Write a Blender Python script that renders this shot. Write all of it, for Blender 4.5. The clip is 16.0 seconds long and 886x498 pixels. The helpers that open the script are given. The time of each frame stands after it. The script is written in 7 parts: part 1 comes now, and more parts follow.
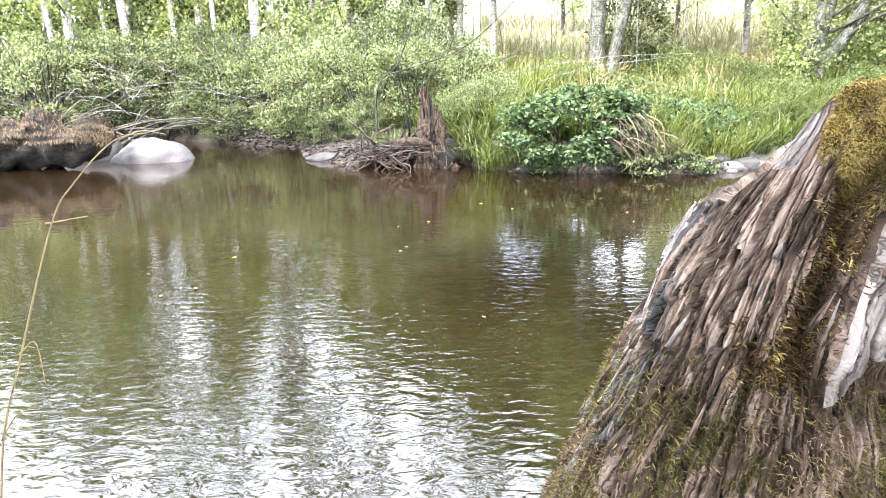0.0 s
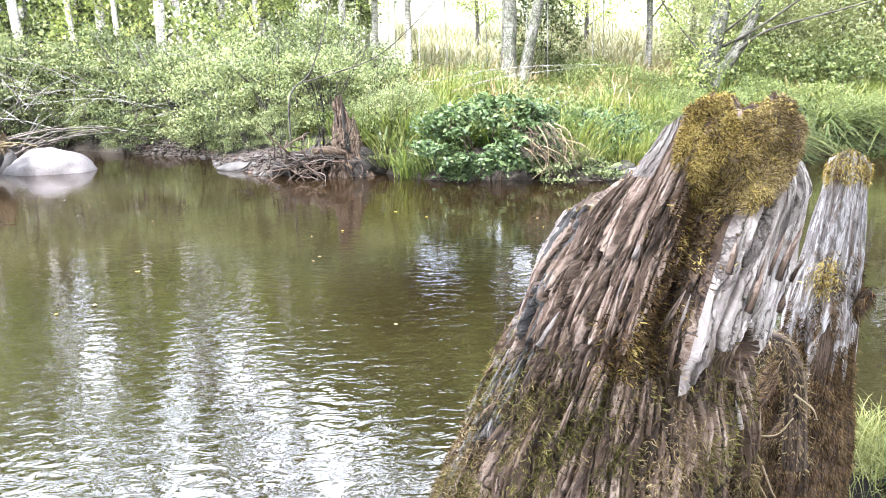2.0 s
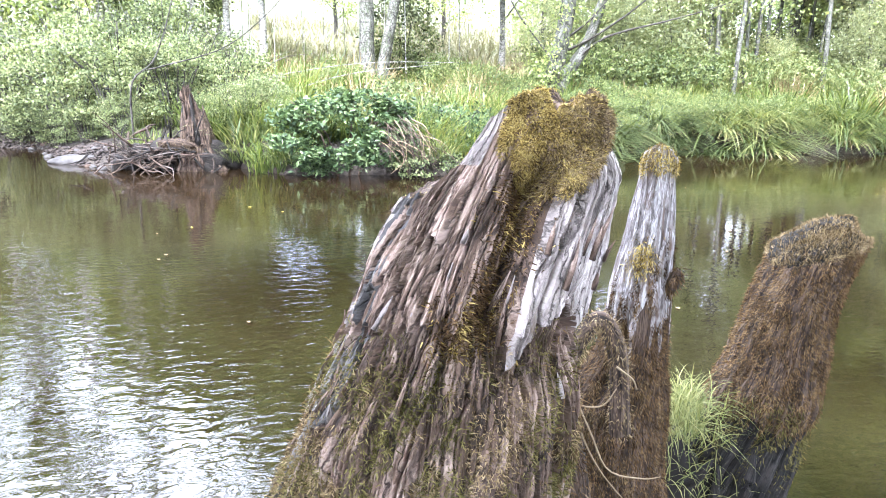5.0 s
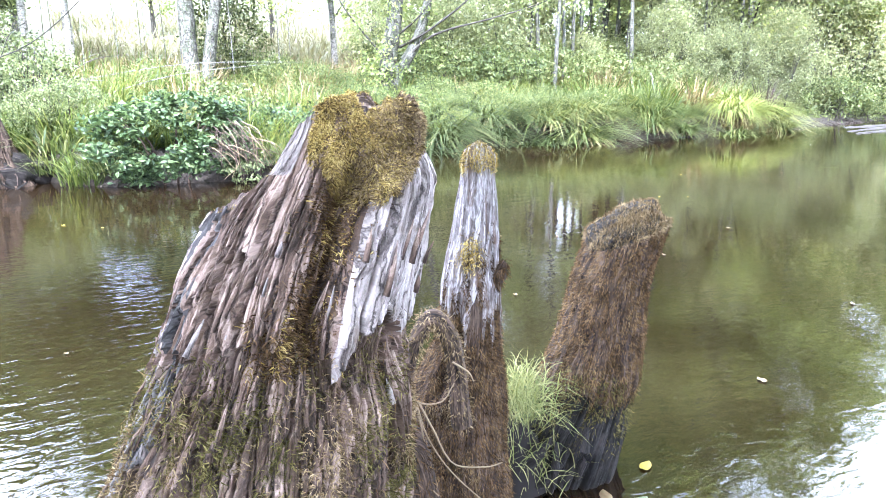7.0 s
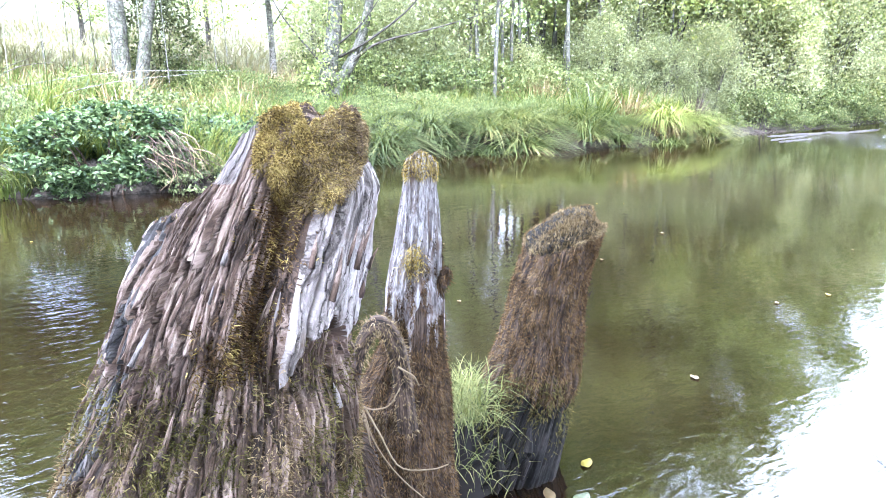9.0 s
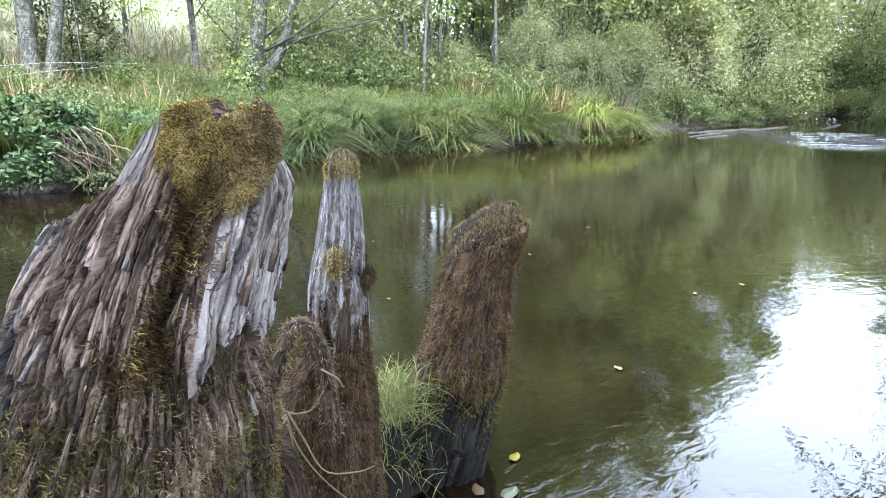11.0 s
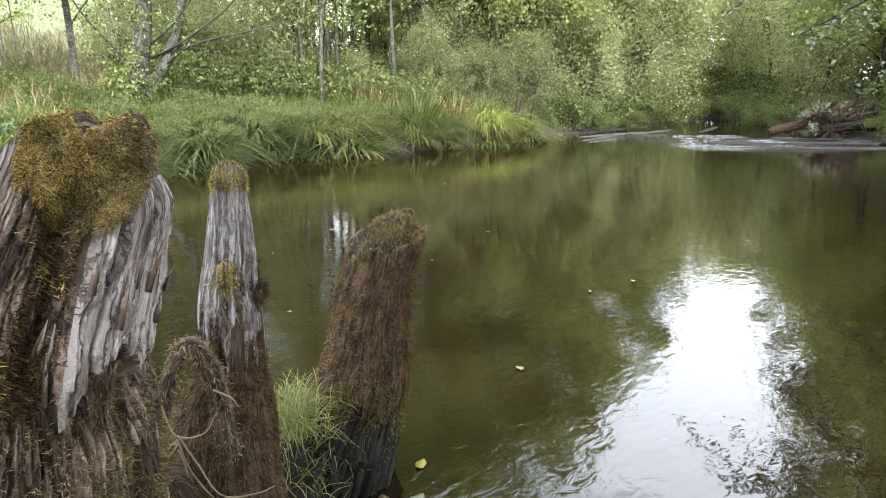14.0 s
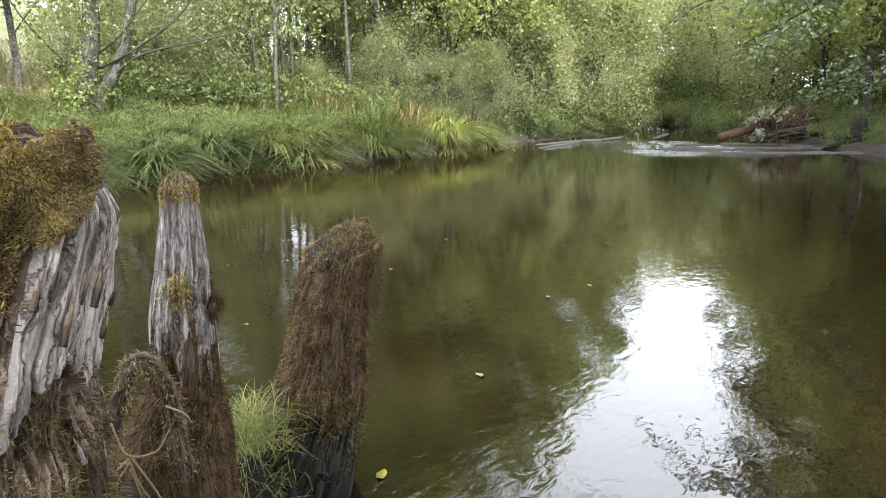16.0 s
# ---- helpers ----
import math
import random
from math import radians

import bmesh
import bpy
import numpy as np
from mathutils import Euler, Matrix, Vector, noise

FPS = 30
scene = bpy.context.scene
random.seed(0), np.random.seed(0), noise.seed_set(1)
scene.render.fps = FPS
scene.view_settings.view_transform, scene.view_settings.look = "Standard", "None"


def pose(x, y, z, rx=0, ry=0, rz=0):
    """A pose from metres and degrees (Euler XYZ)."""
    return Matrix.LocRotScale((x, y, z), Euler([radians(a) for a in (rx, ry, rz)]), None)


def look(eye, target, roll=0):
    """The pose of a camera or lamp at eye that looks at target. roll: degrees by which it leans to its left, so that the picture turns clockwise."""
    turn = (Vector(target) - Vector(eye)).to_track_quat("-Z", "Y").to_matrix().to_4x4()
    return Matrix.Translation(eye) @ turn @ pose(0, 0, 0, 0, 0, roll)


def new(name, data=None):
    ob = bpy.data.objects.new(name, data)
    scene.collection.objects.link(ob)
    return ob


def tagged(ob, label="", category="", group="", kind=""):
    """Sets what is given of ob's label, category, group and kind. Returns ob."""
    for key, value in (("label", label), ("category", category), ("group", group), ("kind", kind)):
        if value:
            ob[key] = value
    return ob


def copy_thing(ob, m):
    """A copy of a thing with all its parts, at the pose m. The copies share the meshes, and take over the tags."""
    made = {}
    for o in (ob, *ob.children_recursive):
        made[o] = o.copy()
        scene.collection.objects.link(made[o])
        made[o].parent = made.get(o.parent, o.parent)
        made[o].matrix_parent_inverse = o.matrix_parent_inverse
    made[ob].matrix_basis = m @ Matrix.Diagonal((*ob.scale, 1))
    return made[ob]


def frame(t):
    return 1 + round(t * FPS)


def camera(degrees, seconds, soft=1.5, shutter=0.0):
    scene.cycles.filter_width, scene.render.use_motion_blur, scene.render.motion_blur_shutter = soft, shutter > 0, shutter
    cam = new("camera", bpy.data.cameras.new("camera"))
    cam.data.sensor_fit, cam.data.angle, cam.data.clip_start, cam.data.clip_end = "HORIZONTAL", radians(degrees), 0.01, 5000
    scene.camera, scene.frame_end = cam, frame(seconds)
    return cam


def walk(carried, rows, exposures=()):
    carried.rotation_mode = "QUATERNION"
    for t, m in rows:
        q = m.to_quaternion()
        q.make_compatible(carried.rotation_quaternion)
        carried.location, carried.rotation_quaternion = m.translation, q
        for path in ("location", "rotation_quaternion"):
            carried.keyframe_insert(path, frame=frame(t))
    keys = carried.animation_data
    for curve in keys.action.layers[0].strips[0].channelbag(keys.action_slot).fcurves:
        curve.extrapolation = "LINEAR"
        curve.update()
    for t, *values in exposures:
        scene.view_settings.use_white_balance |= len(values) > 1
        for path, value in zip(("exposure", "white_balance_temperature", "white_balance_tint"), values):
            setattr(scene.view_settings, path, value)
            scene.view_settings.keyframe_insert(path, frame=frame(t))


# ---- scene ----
cam = camera(66.5, 16.0, soft=0.95)
PATH = [
    (0, (0.256, 0.13, 1.583), (0.209, 2.065, 1.08), -1.3),
    (0.5, (0.268, 0.107, 1.585), (0.284, 2.041, 1.076), -1.4),
    (1, (0.297, 0.107, 1.589), (0.356, 2.043, 1.089), -1.3),
    (1.5, (0.319, 0.099, 1.593), (0.418, 2.036, 1.104), -0.3),
    (2, (0.334, 0.092, 1.589), (0.518, 2.023, 1.105), -0.9),
    (2.5, (0.327, 0.082, 1.584), (0.57, 2.006, 1.093), -0.7),
    (3, (0.335, 0.084, 1.579), (0.688, 1.987, 1.077), 0.2),
    (5.5, (0.396, 0.046, 1.576), (1.049, 1.87, 1.08), 0.9),
    (6, (0.413, 0.04, 1.584), (1.179, 1.818, 1.081), 0.8),
    (6.5, (0.441, 0.056, 1.587), (1.328, 1.775, 1.082), 0.1),
    (7, (0.449, 0.056, 1.59), (1.432, 1.725, 1.091), -0.2),
    (7.5, (0.432, 0.036, 1.596), (1.438, 1.693, 1.104), -0.3),
    (8, (0.423, 0.021, 1.594), (1.443, 1.672, 1.112), -0.4),
    (8.5, (0.421, 0.017, 1.594), (1.495, 1.636, 1.119), -0.2),
    (11, (0.462, 0.015, 1.596), (1.743, 1.474, 1.113), 0.6),
    (11.5, (0.467, 0.014, 1.596), (1.791, 1.433, 1.115), 0.6),
    (12, (0.475, 0.013, 1.597), (1.841, 1.393, 1.117), 1.0),
    (12.5, (0.479, 0.005, 1.597), (1.884, 1.346, 1.123), 0.9),
    (13, (0.487, 0.004, 1.596), (1.928, 1.308, 1.123), 1.0),
    (13.5, (0.485, -0.003, 1.6), (1.95, 1.275, 1.131), 0.8),
    (14, (0.489, -0.006, 1.601), (1.968, 1.258, 1.14), 0.3),
    (14.5, (0.5, -0.009, 1.6), (2.01, 1.22, 1.143), 0.3),
    (15, (0.499, -0.015, 1.601), (2.026, 1.194, 1.148), 0.2),
    (15.5, (0.496, -0.021, 1.602), (2.041, 1.17, 1.161), 0.1),
    (16, (0.493, -0.021, 1.602), (2.051, 1.155, 1.165), -0.0),
]
walk(cam, [(t, look(eye, target, roll)) for t, eye, target, roll in PATH],
     exposures=[(0, 1.8, 5950, 14), (3, 1.95, 5750, 15), (5.5, 2.06, 5400, 18), (8.5, 2.22, 5150, 19), (11, 1.13, 5300, 12), (13, 0.83, 5900, 11), (16, 0.8, 6200, 11)])

# ---- world and sun ----
SUN_ELEV, SUN_AZ = 50.0, 214.0          # degrees; azimuth of the sun, counted from +y to +x
world = bpy.data.worlds.new("sky")
scene.world = world
world.use_nodes = True
wn, wl = world.node_tree.nodes, world.node_tree.links
wn.clear()
w_out = wn.new("ShaderNodeOutputWorld")
w_sky = wn.new("ShaderNodeTexSky")
w_sky.sky_type, w_sky.sun_disc = "NISHITA", False
w_sky.sun_elevation, w_sky.sun_rotation = radians(SUN_ELEV), radians(SUN_AZ)
w_blue = wn.new("ShaderNodeBackground")
w_blue.inputs["Strength"].default_value = 0.15
w_cloud = wn.new("ShaderNodeBackground")
w_cloud.inputs["Color"].default_value = (0.93, 0.96, 1.0, 1)
w_cloud.inputs["Strength"].default_value = 3.8
w_pos = wn.new("ShaderNodeTexCoord")
w_noise = wn.new("ShaderNodeTexNoise")
w_noise.inputs["Scale"].default_value, w_noise.inputs["Detail"].default_value = 2.2, 6.0
w_ramp = wn.new("ShaderNodeValToRGB")
w_ramp.color_ramp.elements[0].position, w_ramp.color_ramp.elements[1].position = 0.34, 0.48
w_mix = wn.new("ShaderNodeMixShader")
wl.new(w_pos.outputs["Generated"], w_noise.inputs["Vector"])
wl.new(w_noise.outputs["Fac"], w_ramp.inputs["Fac"])
wl.new(w_ramp.outputs["Color"], w_mix.inputs["Fac"])
wl.new(w_sky.outputs["Color"], w_blue.inputs["Color"])
wl.new(w_blue.outputs["Background"], w_mix.inputs[1])
wl.new(w_cloud.outputs["Background"], w_mix.inputs[2])
wl.new(w_mix.outputs["Shader"], w_out.inputs["Surface"])
sun = new("sun", bpy.data.lights.new("sun", "SUN"))
sun.data.energy, sun.data.angle, sun.data.color = 5.0, radians(3.0), (1.0, 0.97, 0.91)
_az, _el = radians(SUN_AZ), radians(SUN_ELEV)
SUN_WAY = Vector((math.sin(_az) * math.cos(_el), math.cos(_az) * math.cos(_el), math.sin(_el)))
sun.matrix_world = look(SUN_WAY * 60, (0, 0, 0))


# ---- small tools ----
rng = np.random.default_rng(7)


def vnoise(x, y, z=0.0, seed=0):
    """Value noise in 0..1 on arrays."""
    x, y, z = np.broadcast_arrays(np.asarray(x, float), np.asarray(y, float), np.asarray(z, float))
    xi, yi, zi = np.floor(x).astype(np.int64), np.floor(y).astype(np.int64), np.floor(z).astype(np.int64)
    fx, fy, fz = x - xi, y - yi, z - zi
    fx, fy, fz = (f * f * (3 - 2 * f) for f in (fx, fy, fz))
    out = np.zeros(x.shape)
    for dx in (0, 1):
        for dy in (0, 1):
            for dz in (0, 1):
                h = (xi + dx) * 374761393 + (yi + dy) * 668265263 + (zi + dz) * 2147483647 + seed * 974634777
                h = ((h ^ (h >> 13)) * 1274126177) & 0x7FFFFFFF
                h = (h ^ (h >> 16)) & 0xFFFF
                w = (fx if dx else 1 - fx) * (fy if dy else 1 - fy) * (fz if dz else 1 - fz)
                out += w * h / 65535.0
    return out


def fbm(x, y, z=0.0, seed=0, octaves=4):
    total, amp, norm, f = 0.0, 1.0, 0.0, 1.0
    for o in range(octaves):
        total = total + amp * vnoise(np.asarray(x) * f, np.asarray(y) * f, np.asarray(z) * f, seed + o * 17)
        norm, amp, f = norm + amp, amp * 0.5, f * 2.03
    return total / norm


def smooth(a, b, x):
    t = np.clip((np.asarray(x, float) - a) / (b - a), 0, 1)
    return t * t * (3 - 2 * t)


def raw_mesh(name, verts, *faces, uv=None, shade=True):
    """A mesh from an array of places and arrays of faces, each with its own number of corners."""
    me = bpy.data.meshes.new(name)
    verts = np.asarray(verts, np.float32).reshape(-1, 3)
    faces = [np.asarray(f, np.int32) for f in faces if len(f)]
    loops = np.concatenate([f.ravel() for f in faces])
    sizes = np.concatenate([np.full(len(f), f.shape[1], np.int32) for f in faces])
    me.vertices.add(len(verts))
    me.vertices.foreach_set("co", verts.ravel())
    me.loops.add(len(loops))
    me.loops.foreach_set("vertex_index", loops)
    me.polygons.add(len(sizes))
    me.polygons.foreach_set("loop_start", np.r_[0, np.cumsum(sizes)[:-1]].astype(np.int32))
    me.polygons.foreach_set("use_smooth", np.full(len(sizes), shade))
    if uv is not None:
        layer = me.uv_layers.new(name="fibre")
        layer.data.foreach_set("uv", np.asarray(uv, np.float32)[loops].ravel())
    me.update(calc_edges=True)
    me.validate()
    return me


def part(name, me, material, parent=None, label=""):
    ob = new(name, me)
    if material is not None and not me.materials:
        me.materials.append(material)
    if parent is not None:
        ob.parent = parent
    if label:
        ob["label"] = label
    return ob


def thing(name, place, label, category, group="", kind=""):
    ob = new(name)
    ob.empty_display_size = 0.1
    ob.location = place
    return tagged(ob, label, category, group, kind)


def grid_faces(rows, cols, wrap=False):
    i, j = np.meshgrid(np.arange(rows - 1), np.arange(cols if wrap else cols - 1), indexing="ij")
    i, j = i.ravel(), j.ravel()
    k = (j + 1) % cols
    return np.stack([i * cols + j, i * cols + k, (i + 1) * cols + k, (i + 1) * cols + j], 1)


def tube(points, radii, sides=8, rough=0.0, seed=0, steps=None):
    """A tapering, uneven round bar along a smooth line through the points, closed at both ends. Returns places, quads, end fans and fibre coordinates."""
    pts, rad = np.asarray(points, float), np.asarray(radii, float)
    if steps and len(pts) > 2:
        knots, at = np.arange(len(pts)), np.linspace(0, len(pts) - 1, steps)
        ext = np.vstack([2 * pts[0] - pts[1], pts, 2 * pts[-1] - pts[-2]])
        k = np.clip(at.astype(int), 0, len(pts) - 2)
        f = (at - k)[:, None]
        p0, p1, p2, p3 = ext[k], ext[k + 1], ext[k + 2], ext[k + 3]
        pts = 0.5 * (2 * p1 + (p2 - p0) * f + (2 * p0 - 5 * p1 + 4 * p2 - p3) * f**2 + (3 * p1 - p0 - 3 * p2 + p3) * f**3)
        rad = np.interp(at, knots, rad)
    n = len(pts)
    tan = np.gradient(pts, axis=0)
    tan /= np.linalg.norm(tan, axis=1, keepdims=True) + 1e-9
    side = np.cross(tan, (0.31, 0.17, 0.93))
    side /= np.linalg.norm(side, axis=1, keepdims=True) + 1e-9
    up = np.cross(side, tan)
    ang = np.arange(sides) * 2 * np.pi / sides
    run = np.r_[0, np.cumsum(np.linalg.norm(np.diff(pts, axis=0), axis=1))]
    r = rad[:, None] * (1 + rough * (2 * fbm(np.cos(ang)[None] * 1.7 + seed, np.sin(ang)[None] * 1.7, run[:, None] * 2.5, seed, 2) - 1))
    ring = pts[:, None] + r[..., None] * (np.cos(ang)[None, :, None] * side[:, None] + np.sin(ang)[None, :, None] * up[:, None])
    verts = np.vstack([ring.reshape(-1, 3), pts[:1], pts[-1:]])
    j = np.arange(sides)
    k = (j + 1) % sides
    fans = np.vstack([np.stack([k, j, np.full(sides, n * sides)], 1), np.stack([(n - 1) * sides + j, (n - 1) * sides + k, np.full(sides, n * sides + 1)], 1)])
    uv = np.stack([np.tile(ang * rad.max(), n), np.repeat(run, sides)], 1)
    return verts, grid_faces(n, sides, True), fans, np.vstack([uv, [[0, 0], [0, run[-1]]]])


def tube_part(name, points, radii, material, parent=None, label="", sides=8, rough=0.15, seed=0, steps=None):
    v, q, f, uv = tube(points, radii, sides, rough, seed, steps)
    return part(name, raw_mesh(name, v, q, f, uv=uv), material, parent, label)


def rand_unit(n, r=rng):
    v = r.normal(size=(n, 3))
    return v / np.linalg.norm(v, axis=1, keepdims=True)


def leaf_arrays(centres, size, r=rng, flat=0.5, slim=0.55, droop=0.2):
    """Folded leaf blades: a pointed oval of six corners with a crease, one at each centre."""
    n = len(centres)
    along = rand_unit(n, r)
    along[:, 2] = along[:, 2] * 0.5 - droop
    along /= np.linalg.norm(along, axis=1, keepdims=True)
    nor = rand_unit(n, r) * (1 - flat) + np.array([0, 0, flat])
    side = np.cross(along, nor)
    side /= np.linalg.norm(side, axis=1, keepdims=True) + 1e-9
    nor = np.cross(side, along)
    s = (np.asarray(size) * r.uniform(0.65, 1.3, n))[:, None]
    base, tip = centres - along * s * 0.5, centres + along * s * 0.5 - nor * s * 0.08
    w = s * slim * 0.5
    m1, m2 = centres - along * s * 0.12 + nor * s * 0.1, centres + along * s * 0.22 + nor * s * 0.08
    v = np.stack([base, m1 + side * w, m2 + side * w * 0.75, tip, m2 - side * w * 0.75, m1 - side * w], 1).reshape(-1, 3)
    b = np.arange(n)[:, None] * 6
    return v, np.vstack([b + [0, 1, 2, 3], b + [0, 3, 4, 5]])


def simple_leaf_arrays(centres, size, r=rng, flat=0.4, slim=0.6):
    """Small folded diamonds, for leaves that are seen from afar."""
    n = len(centres)
    along = rand_unit(n, r)
    nor = rand_unit(n, r) * (1 - flat) + np.array([0, 0, flat])
    side = np.cross(along, nor)
    side /= np.linalg.norm(side, axis=1, keepdims=True) + 1e-9
    s = (np.asarray(size) * r.uniform(0.6, 1.35, n))[:, None]
    lift = np.cross(side, along) * s * 0.12
    v = np.stack([centres - along * s * 0.5, centres + side * s * slim * 0.5 + lift, centres + along * s * 0.5, centres - side * s * slim * 0.5 + lift], 1).reshape(-1, 3)
    b = np.arange(n)[:, None] * 4
    return v, np.vstack([b + [0, 1, 2], b + [0, 2, 3]])


def blade_arrays(roots, ways, length, width, bend, r=rng, segs=4):
    """Grass blades: narrow creased strips that rise along ways and arch over by bend."""
    n = len(roots)
    ways = ways / np.linalg.norm(ways, axis=1, keepdims=True)
    out = ways * [1, 1, 0] + r.normal(size=(n, 3)) * [0.25, 0.25, 0]
    out /= np.linalg.norm(out, axis=1, keepdims=True) + 1e-9
    side = np.stack([-out[:, 1], out[:, 0], np.zeros(n)], 1)
    L = np.broadcast_to(np.asarray(length, float), n)[:, None]
    W = np.broadcast_to(np.asarray(width, float), n)[:, None]
    B = np.broadcast_to(np.asarray(bend, float), n)[:, None]
    rows = []
    for k in range(segs + 1):
        s = k / segs
        p = roots + ways * L * s + out * L * B * s**2 * 0.75 - np.array([0, 0, 1]) * L * B * s**2.4 * 0.75
        w = W * (0.75 + 0.5 * s - 1.2 * s * s) * 0.5
        rows += [p - side * w, p + side * w] if k < segs else [p]
    v = np.stack(rows, 1).reshape(-1, 3)
    m = 2 * segs + 1
    b = np.arange(n)[:, None] * m
    quads = np.vstack([b + [2 * k, 2 * k + 1, 2 * k + 3, 2 * k + 2] for k in range(segs - 1)])
    return v, quads, b + [2 * segs - 2, 2 * segs - 1, 2 * segs]


# ---- materials ----
def material(name):
    m = bpy.data.materials.new(name)
    m.use_nodes = True
    nt = m.node_tree
    return m, nt.nodes, nt.links, nt.nodes["Principled BSDF"]


def ramp(nodes, stops):
    n = nodes.new("ShaderNodeValToRGB")
    e = n.color_ramp.elements
    while len(e) < len(stops):
        e.new(0.5)
    for el, (p, c) in zip(e, stops):
        el.position, el.color = p, (*c, 1)
    return n


def noise_node(nodes, links, vector, scale, detail=5.0, rough=0.6, distortion=0.0):
    n = nodes.new("ShaderNodeTexNoise")
    n.inputs["Scale"].default_value, n.inputs["Detail"].default_value = scale, detail
    n.inputs["Roughness"].default_value, n.inputs["Distortion"].default_value = rough, distortion
    links.new(vector, n.inputs["Vector"])
    return n


def mapped(nodes, links, coord, scale):
    tc, mp = nodes.new("ShaderNodeTexCoord"), nodes.new("ShaderNodeMapping")
    mp.inputs["Scale"].default_value = scale
    links.new(tc.outputs[coord], mp.inputs["Vector"])
    return mp.outputs["Vector"]


def mix_rgb(nodes, links, fac, a, b, mode="MIX"):
    n = nodes.new("ShaderNodeMix")
    n.data_type, n.blend_type = "RGBA", mode
    for value, socket in ((fac, n.inputs[0]), (a, n.inputs[6]), (b, n.inputs[7])):
        if isinstance(value, (int, float)):
            socket.default_value = value
        elif isinstance(value, tuple):
            socket.default_value = (*value, 1)
        else:
            links.new(value, socket)
    return n.outputs[2]


def add_bump(nodes, links, bsdf, height, distance, strength=1.0):
    b = nodes.new("ShaderNodeBump")
    b.inputs["Distance"].default_value, b.inputs["Strength"].default_value = distance, strength
    links.new(height, b.inputs["Height"])
    links.new(b.outputs["Normal"], bsdf.inputs["Normal"])


def wood_material(name, dark, mid, pale, stain, across=160.0, along=7.0, stain_level=0.55, coord="UV", tone=0.52):
    """Weathered wood: long fibres of uneven tone, hairline cracks along them, broad stains across them."""
    m, n, l, b = material(name)
    dark, mid, pale, stain = (tuple(k * tone * v for k, v in zip((1.02, 0.97, 0.92), some)) for some in (dark, mid, pale, stain))
    broad = noise_node(n, l, mapped(n, l, coord, (across * 0.22, along * 0.5, across * 0.22)), 1.0, 4, 0.6, 0.3)
    fib = noise_node(n, l, mapped(n, l, coord, (across, along, across)), 1.0, 5, 0.7, 0.15)
    fine = noise_node(n, l, mapped(n, l, coord, (across * 3.2, along * 4, across * 3.2)), 1.0, 3, 0.6)
    spots = noise_node(n, l, mapped(n, l, coord, (10, 6, 10)), 1.0, 7, 0.7, 0.7)
    both = n.new("ShaderNodeMath")
    both.operation = "MULTIPLY_ADD"
    l.new(broad.outputs["Fac"], both.inputs[0])
    both.inputs[1].default_value = 0.62
    shift = n.new("ShaderNodeMath")
    shift.operation = "SUBTRACT"
    l.new(fib.outputs["Fac"], shift.inputs[0])
    shift.inputs[1].default_value = 0.31
    l.new(shift.outputs[0], both.inputs[2])
    c = ramp(n, [(0.30, dark), (0.44, mid), (0.64, pale)])
    l.new(both.outputs[0], c.inputs["Fac"])
    fc = ramp(n, [(0.38, (0.22, 0.19, 0.17)), (0.50, (1, 1, 1))])
    l.new(fine.outputs["Fac"], fc.inputs["Fac"])
    col = mix_rgb(n, l, 0.7, c.outputs["Color"], fc.outputs["Color"], "MULTIPLY")
    # Short flakes of lighter and darker wood, then hairline cracks along the grain.
    flake = noise_node(n, l, mapped(n, l, coord, (across * 0.4, along * 3.0, across * 0.4)), 1.0, 4, 0.65, 0.5)
    fk = ramp(n, [(0.37, (0.24, 0.2, 0.17)), (0.50, (0.95, 0.95, 0.95)), (0.62, (1.0, 1.0, 1.0))])
    l.new(flake.outputs["Fac"], fk.inputs["Fac"])
    col = mix_rgb(n, l, 0.8, col, fk.outputs["Color"], "MULTIPLY")
    line = noise_node(n, l, mapped(n, l, coord, (across * 0.33, along * 0.45, across * 0.33)), 1.0, 3, 0.6, 0.6)
    off = n.new("ShaderNodeMath")
    off.operation = "SUBTRACT"
    l.new(line.outputs["Fac"], off.inputs[0])
    off.inputs[1].default_value = 0.5
    dist = n.new("ShaderNodeMath")
    dist.operation = "ABSOLUTE"
    l.new(off.outputs[0], dist.inputs[0])
    ck = ramp(n, [(0.004, (0.10, 0.075, 0.06)), (0.022, (1, 1, 1))])
    l.new(dist.outputs[0], ck.inputs["Fac"])
    col = mix_rgb(n, l, 0.9, col, ck.outputs["Color"], "MULTIPLY")
    sr = ramp(n, [(stain_level - 0.03, (0, 0, 0)), (stain_level + 0.10, (1, 1, 1))])
    l.new(spots.outputs["Fac"], sr.inputs["Fac"])
    half = n.new("ShaderNodeMath")
    half.operation = "MULTIPLY"
    l.new(sr.outputs["Color"], half.inputs[0])
    half.inputs[1].default_value = 0.85
    col = mix_rgb(n, l, half.outputs[0], col, stain)
    l.new(col, b.inputs["Base Color"])
    b.inputs["Roughness"].default_value = 0.85
    b.inputs["Specular IOR Level"].default_value = 0.3
    add_bump(n, l, b, fib.outputs["Fac"], 0.009, 1.0)
    return m


